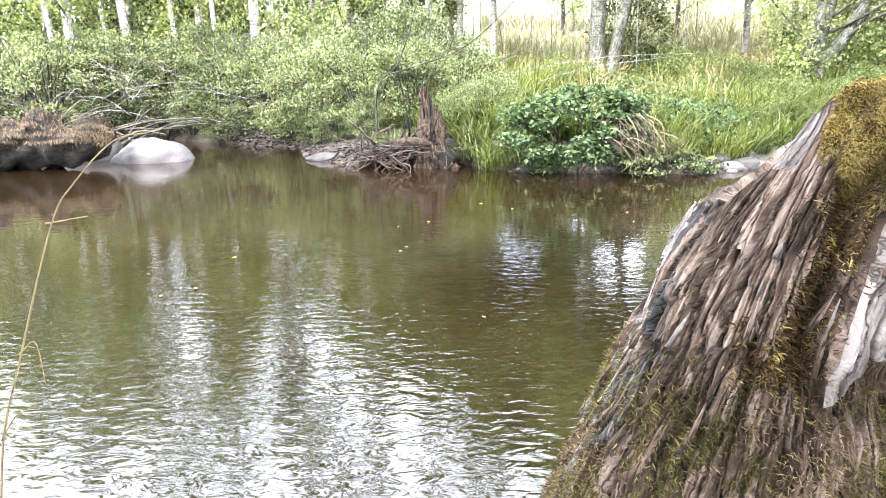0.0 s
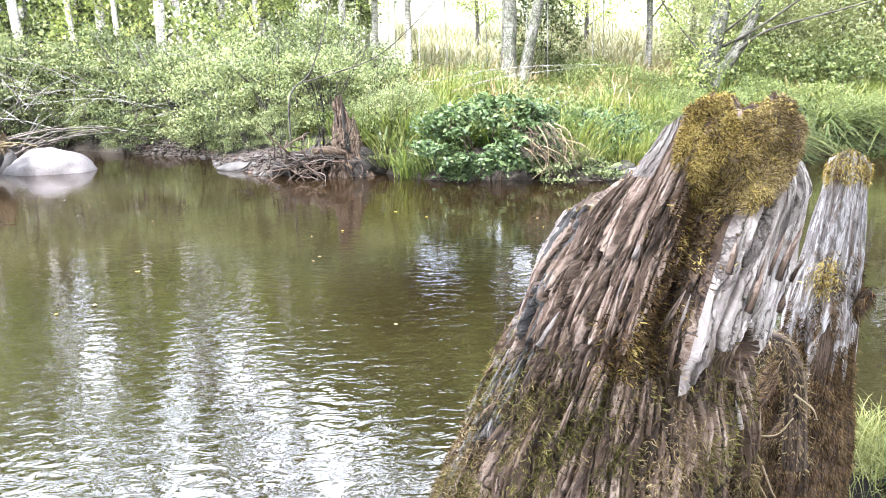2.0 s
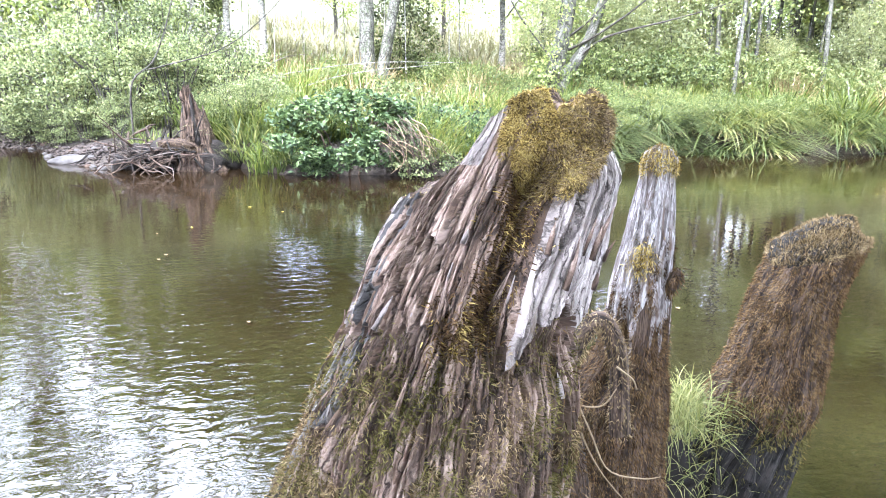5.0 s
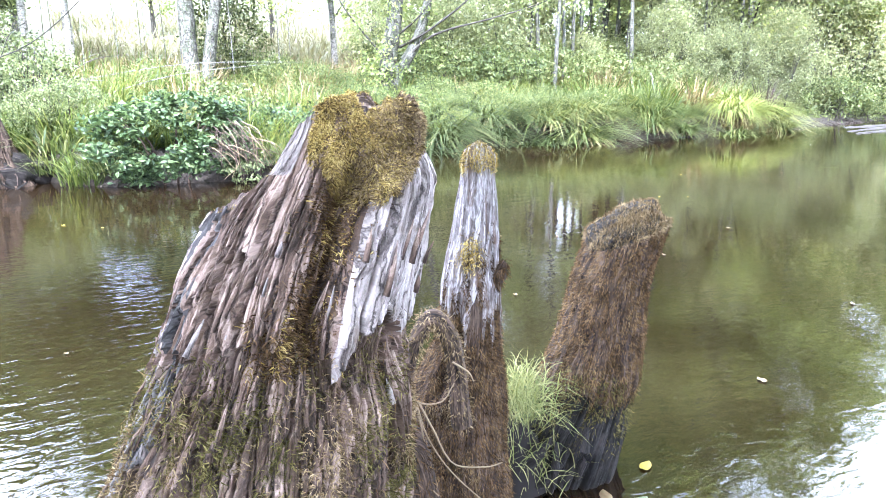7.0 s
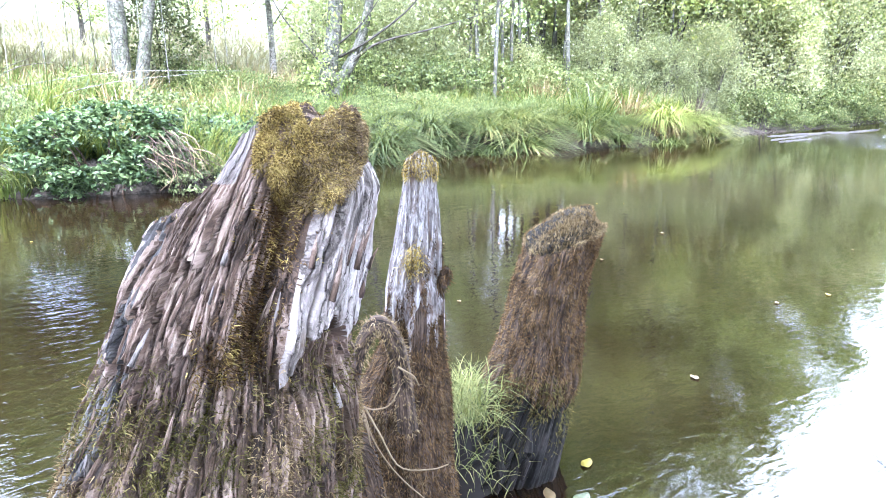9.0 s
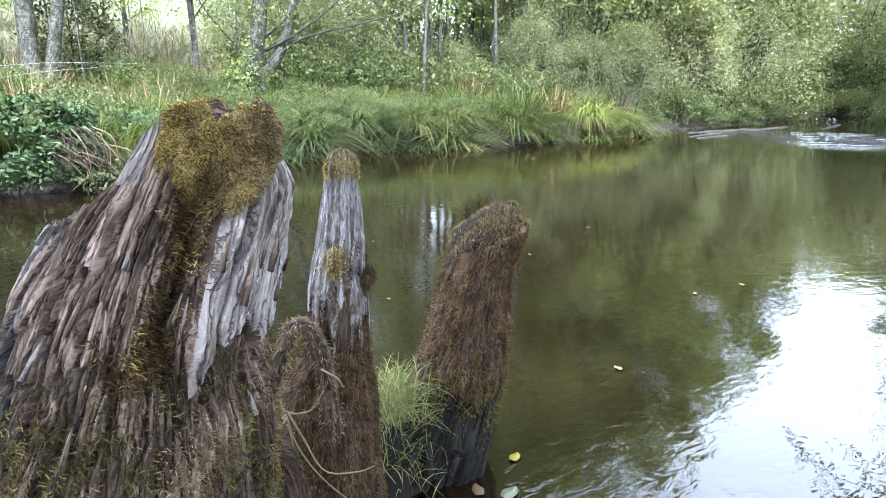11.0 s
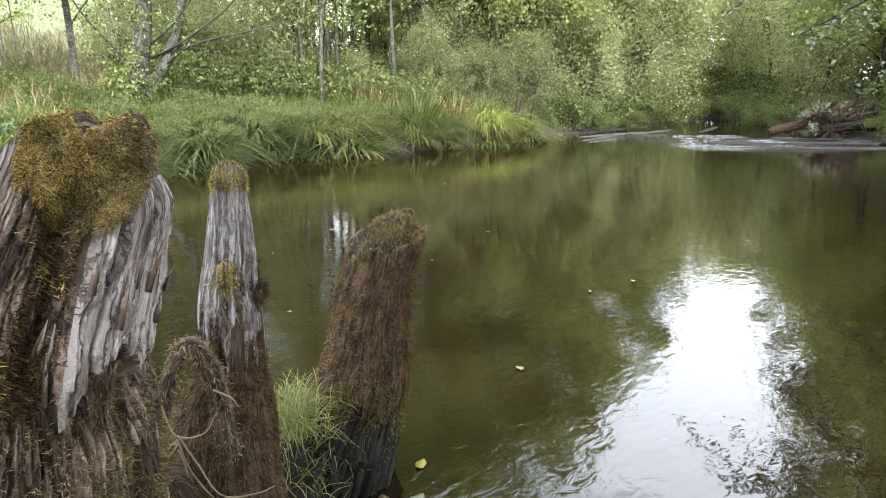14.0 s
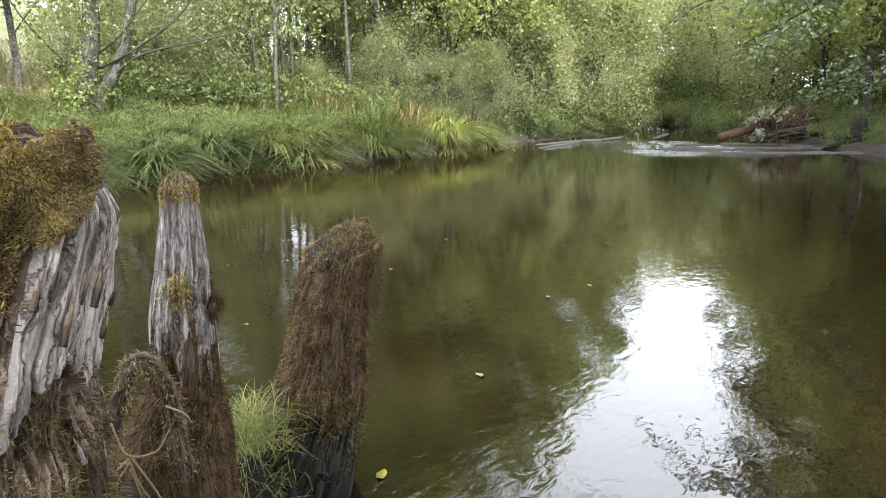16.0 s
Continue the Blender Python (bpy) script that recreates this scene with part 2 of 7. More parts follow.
def cracked_wood(name, dark, mid, pale, stain, plates=(24, 5), grain=(230, 5), stain_level=0.56, spread=0.25, cracks=(20, 5), crack_width=0.03):
    """Old split wood: plates of uneven tone, fine grain along them, dark cracks between them, soft stains."""
    m, n, l, b = material(name)
    uv = mapped(n, l, "UV", (1, 1, 1))
    wander = noise_node(n, l, mapped(n, l, "UV", (16, 9, 1)), 1.0, 5, 0.65)
    off = n.new("ShaderNodeVectorMath")
    off.operation = "MULTIPLY_ADD"
    l.new(wander.outputs["Color"], off.inputs[0])
    off.inputs[1].default_value = (0.075, 0.16, 0.0)
    l.new(uv, off.inputs[2])

    def stretched(scale):
        mp = n.new("ShaderNodeMapping")
        mp.inputs["Scale"].default_value = (scale[0], scale[1], 1)
        l.new(off.outputs[0], mp.inputs["Vector"])
        return mp.outputs["Vector"]

    cell = n.new("ShaderNodeTexVoronoi")
    cell.inputs["Scale"].default_value = 1.0
    l.new(stretched(plates), cell.inputs["Vector"])
    tone = n.new("ShaderNodeSeparateColor")
    l.new(cell.outputs["Color"], tone.inputs[0])
    fib = noise_node(n, l, stretched(grain), 1.0, 4, 0.65)
    coarse = noise_node(n, l, stretched((grain[0] * 0.22, grain[1] * 2.0)), 1.0, 6, 0.68, 0.5)
    a = n.new("ShaderNodeMath")
    a.operation = "MULTIPLY_ADD"
    l.new(tone.outputs[0], a.inputs[0])
    a.inputs[1].default_value = 0.22
    l.new(coarse.outputs["Fac"], a.inputs[2])
    c_ = n.new("ShaderNodeMath")
    c_.operation = "MULTIPLY_ADD"
    l.new(fib.outputs["Fac"], c_.inputs[0])
    c_.inputs[1].default_value = 0.35
    l.new(a.outputs[0], c_.inputs[2])
    mid_at = 0.785
    c = ramp(n, [(mid_at - spread, dark), (mid_at, mid), (mid_at + spread, pale)])
    l.new(c_.outputs[0], c.inputs["Fac"])
    col = c.outputs["Color"]
    gap = n.new("ShaderNodeTexVoronoi")
    gap.feature = "DISTANCE_TO_EDGE"
    gap.inputs["Scale"].default_value = 1.0
    l.new(stretched(cracks), gap.inputs["Vector"])
    thin = ramp(n, [(0.0, (0.10, 0.08, 0.065)), (crack_width, (1, 1, 1))])
    l.new(gap.outputs["Distance"], thin.inputs["Fac"])
    col = mix_rgb(n, l, 0.85, col, thin.outputs["Color"], "MULTIPLY")
    spots = noise_node(n, l, mapped(n, l, "UV", (11, 6, 1)), 1.0, 7, 0.7, 0.8)
    sr = ramp(n, [(stain_level - 0.03, (0, 0, 0)), (stain_level + 0.09, (0.85, 0.85, 0.85))])
    l.new(spots.outputs["Fac"], sr.inputs["Fac"])
    col = mix_rgb(n, l, sr.outputs["Color"], col, stain)
    l.new(col, b.inputs["Base Color"])
    b.inputs["Roughness"].default_value = 0.85
    b.inputs["Specular IOR Level"].default_value = 0.25
    hgt = n.new("ShaderNodeMath")
    hgt.operation = "MULTIPLY_ADD"
    l.new(thin.outputs["Color"], hgt.inputs[0])
    hgt.inputs[1].default_value = 0.9
    l.new(c_.outputs[0], hgt.inputs[2])
    add_bump(n, l, b, hgt.outputs[0], 0.006, 1.0)
    return m


def plant_material(name, stops, translucent=0.35, rough=0.5, gloss=0.35, patch=1.5):
    """Leaves and blades: each one with its own tone, more or less lush from patch to patch, with light coming through."""
    m, n, l, b = material(name)
    geo, info = n.new("ShaderNodeNewGeometry"), n.new("ShaderNodeObjectInfo")
    big = noise_node(n, l, geo.outputs["Position"], patch, 2, 0.5)
    add = n.new("ShaderNodeMath")
    add.operation = "MULTIPLY_ADD"
    l.new(big.outputs["Fac"], add.inputs[0])
    add.inputs[1].default_value = 0.7
    half = n.new("ShaderNodeMath")
    half.operation = "MULTIPLY_ADD"
    l.new(geo.outputs["Random Per Island"], half.inputs[0])
    half.inputs[1].default_value = 0.6
    shift = n.new("ShaderNodeMath")
    shift.operation = "MULTIPLY_ADD"
    l.new(info.outputs["Random"], shift.inputs[0])
    shift.inputs[1].default_value, shift.inputs[2].default_value = 0.2, -0.25
    l.new(shift.outputs[0], half.inputs[2])
    l.new(half.outputs[0], add.inputs[2])
    c = ramp(n, [(p, tuple(k * v for k, v in zip((0.72, 0.70, 0.66), some))) for p, some in stops])
    l.new(add.outputs[0], c.inputs["Fac"])
    l.new(c.outputs["Color"], b.inputs["Base Color"])
    b.inputs["Roughness"].default_value = rough
    b.inputs["Specular IOR Level"].default_value = gloss
    if translucent:
        t, mx = n.new("ShaderNodeBsdfTranslucent"), n.new("ShaderNodeMixShader")
        warm = mix_rgb(n, l, 1.0, c.outputs["Color"], (1.2, 1.2, 0.75), "MULTIPLY")
        l.new(warm, t.inputs["Color"])
        mx.inputs["Fac"].default_value = translucent
        l.new(b.outputs["BSDF"], mx.inputs[1])
        l.new(t.outputs["BSDF"], mx.inputs[2])
        l.new(mx.outputs["Shader"], n["Material Output"].inputs["Surface"])
    return m


def rock_material(name, low, high, speck, scale=3.0, moss=None):
    m, n, l, b = material(name)
    v = mapped(n, l, "Object", (1, 1, 1))
    a, f = noise_node(n, l, v, scale, 6, 0.6), noise_node(n, l, v, scale * 18, 4, 0.7)
    c = ramp(n, [(0.35, low), (0.65, high)])
    l.new(a.outputs["Fac"], c.inputs["Fac"])
    s = ramp(n, [(0.36, speck), (0.5, (1, 1, 1))])
    l.new(f.outputs["Fac"], s.inputs["Fac"])
    col = mix_rgb(n, l, 0.7, c.outputs["Color"], s.outputs["Color"], "MULTIPLY")
    l.new(col, b.inputs["Base Color"])
    b.inputs["Roughness"].default_value = 0.85
    add_bump(n, l, b, f.outputs["Fac"], 0.01, 0.7)
    return m


M_STUMP = cracked_wood("weathered_stump_wood", (0.022, 0.014, 0.009), (0.128, 0.085, 0.061), (0.36, 0.272, 0.22), (0.045, 0.027, 0.015), (24, 6), (230, 6), 0.53, 0.20, (26, 4), 0.06)
M_STUMPGREY = cracked_wood("dark_grey_stump_wood", (0.02, 0.018, 0.017), (0.085, 0.077, 0.072), (0.28, 0.26, 0.25), (0.03, 0.024, 0.018), (24, 7), (220, 6), 0.57, 0.2, (20, 4), 0.03)
M_SLAB = cracked_wood("bleached_split_wood", (0.085, 0.068, 0.058), (0.27, 0.232, 0.208), (0.50, 0.45, 0.42), (0.10, 0.07, 0.048), (26, 4), (260, 4), 0.585, 0.23, (30, 2.5), 0.06)
M_POST = cracked_wood("grey_post_wood", (0.055, 0.045, 0.04), (0.25, 0.222, 0.207), (0.58, 0.55, 0.54), (0.11, 0.07, 0.046), (30, 12), (150, 14), 0.54, 0.24, (20, 8), 0.025)
# Wet wood, its tone lowered further for the shade under the fallen log.
M_DARKWOOD = wood_material("wet_and_shaded_dark_wood", (0.012, 0.011, 0.01), (0.05, 0.042, 0.037), (0.14, 0.12, 0.105), (0.03, 0.025, 0.015), 70, 6.0, 0.55, tone=0.36)
M_BROWNWOOD = wood_material("rotten_brown_wood", (0.03, 0.02, 0.014), (0.13, 0.09, 0.065), (0.32, 0.24, 0.18), (0.06, 0.04, 0.028), 45, 4.0, 0.56)
M_DRIFT = wood_material("driftwood", (0.10, 0.08, 0.065), (0.34, 0.29, 0.25), (0.62, 0.55, 0.5), (0.12, 0.09, 0.065), 50, 4.0, 0.6, tone=0.3)
M_BARK = wood_material("pale_alder_bark", (0.14, 0.135, 0.12), (0.48, 0.48, 0.45), (0.85, 0.85, 0.82), (0.17, 0.2, 0.11), 9, 7, 0.54, tone=0.5)
M_BARKGREY = wood_material("grey_mottled_bark", (0.05, 0.05, 0.04), (0.20, 0.20, 0.175), (0.42, 0.43, 0.40), (0.10, 0.125, 0.06), 9, 7, 0.51)
# White bark of the left alders; on the meadow alders its paleness imitates haze.
M_BIRCH = wood_material("white_and_hazed_alder_bark", (0.2, 0.195, 0.18), (0.6, 0.6, 0.57), (0.85, 0.85, 0.83), (0.25, 0.27, 0.18), 9, 7, 0.58, tone=0.85)
M_BARKDARK = wood_material("grey_brown_bark", (0.03, 0.027, 0.021), (0.10, 0.09, 0.075), (0.22, 0.21, 0.19), (0.06, 0.07, 0.035), 12, 6, 0.55)
M_MOSSGOLD = plant_material("golden_moss", [(0.18, (0.05, 0.035, 0.010)), (0.40, (0.24, 0.17, 0.046)), (0.60, (0.56, 0.43, 0.135)), (0.85, (0.85, 0.70, 0.31))], 0.2, 0.9, 0.1, 22)
M_MOSSBROWN = plant_material("brown_moss", [(0.15, (0.010, 0.006, 0.003)), (0.42, (0.058, 0.034, 0.016)), (0.65, (0.15, 0.092, 0.042)), (0.9, (0.34, 0.235, 0.115))], 0.12, 0.9, 0.1, 22)
M_MOSSGREEN = plant_material("olive_moss", [(0.1, (0.035, 0.033, 0.012)), (0.45, (0.12, 0.108, 0.034)), (0.75, (0.25, 0.22, 0.082)), (0.95, (0.38, 0.32, 0.145))], 0.15, 0.9, 0.1, 14)
M_DRYBITS = plant_material("dry_moss_and_litter", [(0.15, (0.06, 0.042, 0.02)), (0.45, (0.2, 0.145, 0.075)), (0.75, (0.4, 0.31, 0.18)), (0.95, (0.58, 0.48, 0.32))], 0.1, 0.9, 0.1, 12)
M_ROOT = plant_material("pale_rootlets", [(0.2, (0.22, 0.16, 0.1)), (0.8, (0.42, 0.34, 0.22))], 0.0, 0.8, 0.2, 3)
M_TUFT = plant_material("pale_green_grass", [(0.1, (0.11, 0.143, 0.0425)), (0.45, (0.308, 0.341, 0.119)), (0.9, (0.605, 0.583, 0.272))], 0.35, 0.6, 0.3, 6)
M_GRASS = plant_material("bank_grass", [(0.1, (0.04, 0.065, 0.0144)), (0.45, (0.12, 0.17, 0.04)), (0.7, (0.24, 0.29, 0.08)), (0.95, (0.46, 0.44, 0.176))], 0.4, 0.5, 0.3, 0.35)
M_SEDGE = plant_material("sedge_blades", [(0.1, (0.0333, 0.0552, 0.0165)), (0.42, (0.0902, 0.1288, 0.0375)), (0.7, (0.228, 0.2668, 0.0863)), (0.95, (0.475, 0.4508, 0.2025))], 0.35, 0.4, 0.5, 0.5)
# Two more copies of the sedge colour: one painted as shaded, one as sunlit.
M_SEDGESHADE = plant_material("shaded_sedge_blades", [(0.1, (0.0188, 0.0315, 0.0084)), (0.45, (0.0562, 0.0825, 0.0228)), (0.75, (0.1125, 0.1425, 0.045)), (0.97, (0.255, 0.255, 0.108))], 0.3, 0.5, 0.4, 0.8)
M_SEDGELIT = plant_material("sunlit_sedge_blades", [(0.1, (0.09, 0.12, 0.03)), (0.5, (0.32, 0.38, 0.1)), (0.9, (0.62, 0.64, 0.24))], 0.4, 0.4, 0.5, 0.8)
M_STRAW = plant_material("dry_straw", [(0.1, (0.2, 0.15, 0.08)), (0.5, (0.4, 0.31, 0.17)), (0.9, (0.58, 0.48, 0.3))], 0.2, 0.7, 0.2, 1.0)
M_HAY = plant_material("pale_hay", [(0.1, (0.16, 0.15, 0.09)), (0.5, (0.34, 0.32, 0.21)), (0.9, (0.5, 0.47, 0.34))], 0.2, 0.7, 0.2, 0.2)
M_SHRUB = plant_material("shrub_leaves", [(0.1, (0.03, 0.04, 0.016)), (0.38, (0.125, 0.16, 0.07)), (0.66, (0.30, 0.35, 0.165)), (0.97, (0.52, 0.54, 0.30))], 0.3, 0.55, 0.25, 1.1)
M_UNDER = plant_material("undergrowth_leaves", [(0.1, (0.036, 0.054, 0.017)), (0.4, (0.14, 0.185, 0.064)), (0.7, (0.28, 0.33, 0.125)), (0.97, (0.47, 0.48, 0.22))], 0.35, 0.5, 0.35, 1.1)
M_BRAMBLE = plant_material("bramble_leaves", [(0.1, (0.014, 0.028, 0.009)), (0.42, (0.06, 0.105, 0.038)), (0.75, (0.19, 0.27, 0.115)), (0.98, (0.42, 0.48, 0.25))], 0.25, 0.5, 0.35, 4.0)
M_ALDER = plant_material("alder_leaves", [(0.1, (0.1313, 0.1688, 0.0633)), (0.45, (0.3125, 0.3875, 0.1495)), (0.75, (0.525, 0.5875, 0.23)), (0.98, (0.725, 0.7, 0.3335))], 0.5, 0.45, 0.4, 0.3)
M_WILLOW = plant_material("willow_leaves", [(0.1, (0.17, 0.20, 0.108)), (0.45, (0.38, 0.425, 0.24)), (0.75, (0.58, 0.61, 0.355)), (0.98, (0.74, 0.69, 0.41))], 0.5, 0.5, 0.4, 0.25)
M_NEARLEAF = plant_material("broad_alder_leaves", [(0.1, (0.08, 0.11, 0.055)), (0.5, (0.20, 0.255, 0.13)), (0.9, (0.44, 0.49, 0.30))], 0.4, 0.3, 0.8, 2.0)
M_YELLOWLEAF = plant_material("fallen_leaf", [(0.2, (0.4, 0.33, 0.04)), (0.8, (0.6, 0.52, 0.1))], 0.1, 0.5, 0.3, 6)
M_PALEROCK = rock_material("pale_pinkish_boulder", (0.075, 0.066, 0.064), (0.135, 0.118, 0.114), (0.6, 0.56, 0.54), 2.0)
M_GREYROCK = rock_material("grey_river_stone", (0.03, 0.026, 0.023), (0.075, 0.067, 0.06), (0.6, 0.58, 0.56), 2.5)


# ---- ground and water ----
FAR_SHORE = ([-400, -60, -20, -10, -7.2, -5.5, -3.4, -2.4, -1.3, 0.3, 1.2, 3.6, 4.9, 6.0, 6.9, 11.0, 13.4, 19.4, 23, 30, 36, 46, 80, 400],
             [70, 24, 18, 17.5, 18.2, 17.0, 15.4, 13.2, 12.3, 12.4, 11.2, 10.6, 10.7, 12.3, 13.0, 13.1, 12.4, 12.1, 12.2, 12.6, 13.4, 14.5, 24, 90])
NEAR_SHORE = ([-400, -30, -6, -2.0, 1.5, 4, 10, 16, 21.5, 24, 27, 30, 36, 46, 80, 400],
              [-60, -8, -1.5, -0.45, -0.45, -0.9, -2.6, -1.5, 1.2, 2.4, 4.4, 6.2, 9.8, 18.0, 40, 200])


def ground_z(x, y):
    x, y = np.asarray(x, float), np.asarray(y, float)
    wob = 0.5 * (fbm(x * 0.9, y * 0.9, 3.1, 5, 3) - 0.5)
    d = y - np.interp(x, *FAR_SHORE) + wob
    beach = np.exp(-(((x + 3.2) / 1.6) ** 2)) + np.exp(-(((x - 5.0) / 1.3) ** 2)) + smooth(18.5, 20, x)
    beach = np.clip(beach, 0, 1)
    steep = -0.7 + 1.15 * smooth(-0.9, 0.45, d) + 0.07 * np.clip(d - 0.3, 0, 26)
    gentle = -0.25 + 0.4 * smooth(-1.0, 1.4, d) + 0.075 * np.clip(d - 1.0, 0, 26)
    far = steep * (1 - beach) + gentle * beach
    dn = np.interp(x, *NEAR_SHORE) - y + wob
    near = -0.7 + 0.9 * smooth(-0.8, 0.5, dn) + 0.06 * np.clip(dn, 0, 20)
    z = np.maximum(far, near) + 0.10 * (fbm(x * 1.3, y * 1.3, 0.7, 9, 4) - 0.5)
    z = z + 15.0 * smooth(20, 95, d) * smooth(-60, -10, x + 0.2 * y) * smooth(75, 25, x)
    return z + 0.9 * (fbm(x * 0.03, y * 0.03, 1.7, 11, 3) - 0.5) * smooth(18, 60, np.hypot(x - 5, y - 6))


def spaced(centre, near, reach, count):
    s = np.linspace(-1, 1, count)
    k = 6.0
    return centre + np.sinh(k * s) / np.sinh(k) * reach + near * s * 0


gx, gy = spaced(6.0, 0, 900, 300), spaced(9.0, 0, 900, 300)
GX, GY = np.meshgrid(gx, gy, indexing="ij")
GZ = ground_z(GX, GY)
ground_me = raw_mesh("ground", np.stack([GX, GY, GZ], -1), grid_faces(300, 300))
m, n, l, b = material("river_bank_soil_and_meadow")
pos = n.new("ShaderNodeNewGeometry").outputs["Position"]
n1, n2, n3 = noise_node(n, l, pos, 0.5, 6), noise_node(n, l, pos, 14, 5, 0.7), noise_node(n, l, pos, 0.05, 3)
soil = ramp(n, [(0.3, (0.010, 0.0075, 0.005)), (0.5, (0.028, 0.021, 0.014)), (0.7, (0.065, 0.05, 0.035))])
l.new(n2.outputs["Fac"], soil.inputs["Fac"])
turf = ramp(n, [(0.35, (0.04, 0.05, 0.015)), (0.6, (0.1, 0.11, 0.035))])
l.new(n1.outputs["Fac"], turf.inputs["Fac"])
sep = n.new("ShaderNodeSeparateXYZ")
l.new(pos, sep.inputs[0])
lift = n.new("ShaderNodeMapRange")
lift.inputs["From Min"].default_value, lift.inputs["From Max"].default_value = 0.45, 1.0
l.new(sep.outputs["Z"], lift.inputs["Value"])
col = mix_rgb(n, l, lift.outputs["Result"], soil.outputs["Color"], turf.outputs["Color"])
hay = n.new("ShaderNodeMapRange")
hay.inputs["From Min"].default_value, hay.inputs["From Max"].default_value = 1.5, 2.4
l.new(sep.outputs["Z"], hay.inputs["Value"])
dry = ramp(n, [(0.35, (0.065, 0.075, 0.024)), (0.65, (0.125, 0.12, 0.06))])
l.new(n1.outputs["Fac"], dry.inputs["Fac"])
col = mix_rgb(n, l, hay.outputs["Result"], col, dry.outputs["Color"])
l.new(col, b.inputs["Base Color"])
b.inputs["Roughness"].default_value = 0.95
add_bump(n, l, b, n2.outputs["Fac"], 0.05, 0.8)
ground = tagged(part("ground", ground_me, m), "grassy river banks with bare soil and a pale meadow beyond", "ground", kind="structure")

m, n, l, b = material("murky_river_water")
pos = n.new("ShaderNodeNewGeometry").outputs["Position"]
mp = n.new("ShaderNodeMapping")
mp.inputs["Scale"].default_value = (0.85, 1.6, 1.0)
l.new(pos, mp.inputs["Vector"])
small = noise_node(n, l, mp.outputs["Vector"], 9.5, 2, 0.5, 0.5)
long_ = noise_node(n, l, mp.outputs["Vector"], 3.2, 2, 0.5)
calm = noise_node(n, l, pos, 0.22, 2)
calm_r = ramp(n, [(0.40, (0.17, 0.17, 0.17)), (0.66, (0.5, 0.5, 0.5))])
l.new(calm.outputs["Fac"], calm_r.inputs["Fac"])
vec = n.new("ShaderNodeVectorMath")
vec.operation = "DISTANCE"
l.new(pos, vec.inputs[0])
vec.inputs[1].default_value = (23.0, 7.2, 0)
rif = n.new("ShaderNodeMapRange")
rif.inputs["From Min"].default_value, rif.inputs["From Max"].default_value = 4.2, 1.8
rif.inputs["To Min"].default_value, rif.inputs["To Max"].default_value = 0.0, 14.0
l.new(vec.outputs["Value"], rif.inputs["Value"])
near_v = n.new("ShaderNodeVectorMath")
near_v.operation = "DISTANCE"
l.new(pos, near_v.inputs[0])
near_v.inputs[1].default_value = (-1.0, 3.0, 0)
breeze = n.new("ShaderNodeMapRange")
breeze.inputs["From Min"].default_value, breeze.inputs["From Max"].default_value = 5.5, 2.0
breeze.inputs["To Min"].default_value, breeze.inputs["To Max"].default_value = 0.0, 0.72
l.new(near_v.outputs["Value"], breeze.inputs["Value"])
gust = n.new("ShaderNodeMath")
l.new(calm_r.outputs["Color"], gust.inputs[0])
l.new(breeze.outputs["Result"], gust.inputs[1])
amp = n.new("ShaderNodeMath")
l.new(gust.outputs[0], amp.inputs[0])
l.new(rif.outputs["Result"], amp.inputs[1])
mul = n.new("ShaderNodeMath")
mul.operation = "MULTIPLY"
l.new(small.outputs["Fac"], mul.inputs[0])
l.new(amp.outputs[0], mul.inputs[1])
tot = n.new("ShaderNodeMath")
tot.operation = "MULTIPLY_ADD"
l.new(long_.outputs["Fac"], tot.inputs[0])
tot.inputs[1].default_value = 0.55
l.new(mul.outputs[0], tot.inputs[2])
WATER_BUMP = 0.0042
add_bump(n, l, b, tot.outputs[0], WATER_BUMP, 1.0)
bed = noise_node(n, l, pos, 0.35, 5, 0.6)
bed_c = ramp(n, [(0.35, (0.0076, 0.0044, 0.0018)), (0.65, (0.0148, 0.0088, 0.0037))])
l.new(bed.outputs["Fac"], bed_c.inputs["Fac"])
l.new(bed_c.outputs["Color"], b.inputs["Base Color"])
b.inputs["Roughness"].default_value = 0.03
b.inputs["IOR"].default_value = 1.6
M_WATER = m
wx, wy = np.linspace(-300, 300, 61), np.linspace(-120, 160, 41)
WX, WY = np.meshgrid(wx, wy, indexing="ij")
water = tagged(part("water", raw_mesh("water", np.stack([WX, WY, 0 * WX], -1), grid_faces(61, 41)), M_WATER), "murky olive-brown river water with small ripples", "water", kind="structure")


# ---- the old posts in the near water ----
# The posts are laid out on a line of sight: u to the right, v away, both in metres from the place beside the walk.
ORIGIN = np.array([0.4487, 0.0562, 0.0])
AWAY, RIGHT = np.array([0.5075, 0.8617, 0.0]), np.array([0.8617, -0.5075, 0.0])


def put(u, v, z):
    u, v, z = np.broadcast_arrays(np.asarray(u, float), np.asarray(v, float), np.asarray(z, float))
    return ORIGIN + u[..., None] * RIGHT + v[..., None] * AWAY + z[..., None] * np.array([0, 0, 1.0])


def ridged(a, z, seed):
    return 1 - np.abs(2 * fbm(a, z, 0.5, seed, 3) - 1)


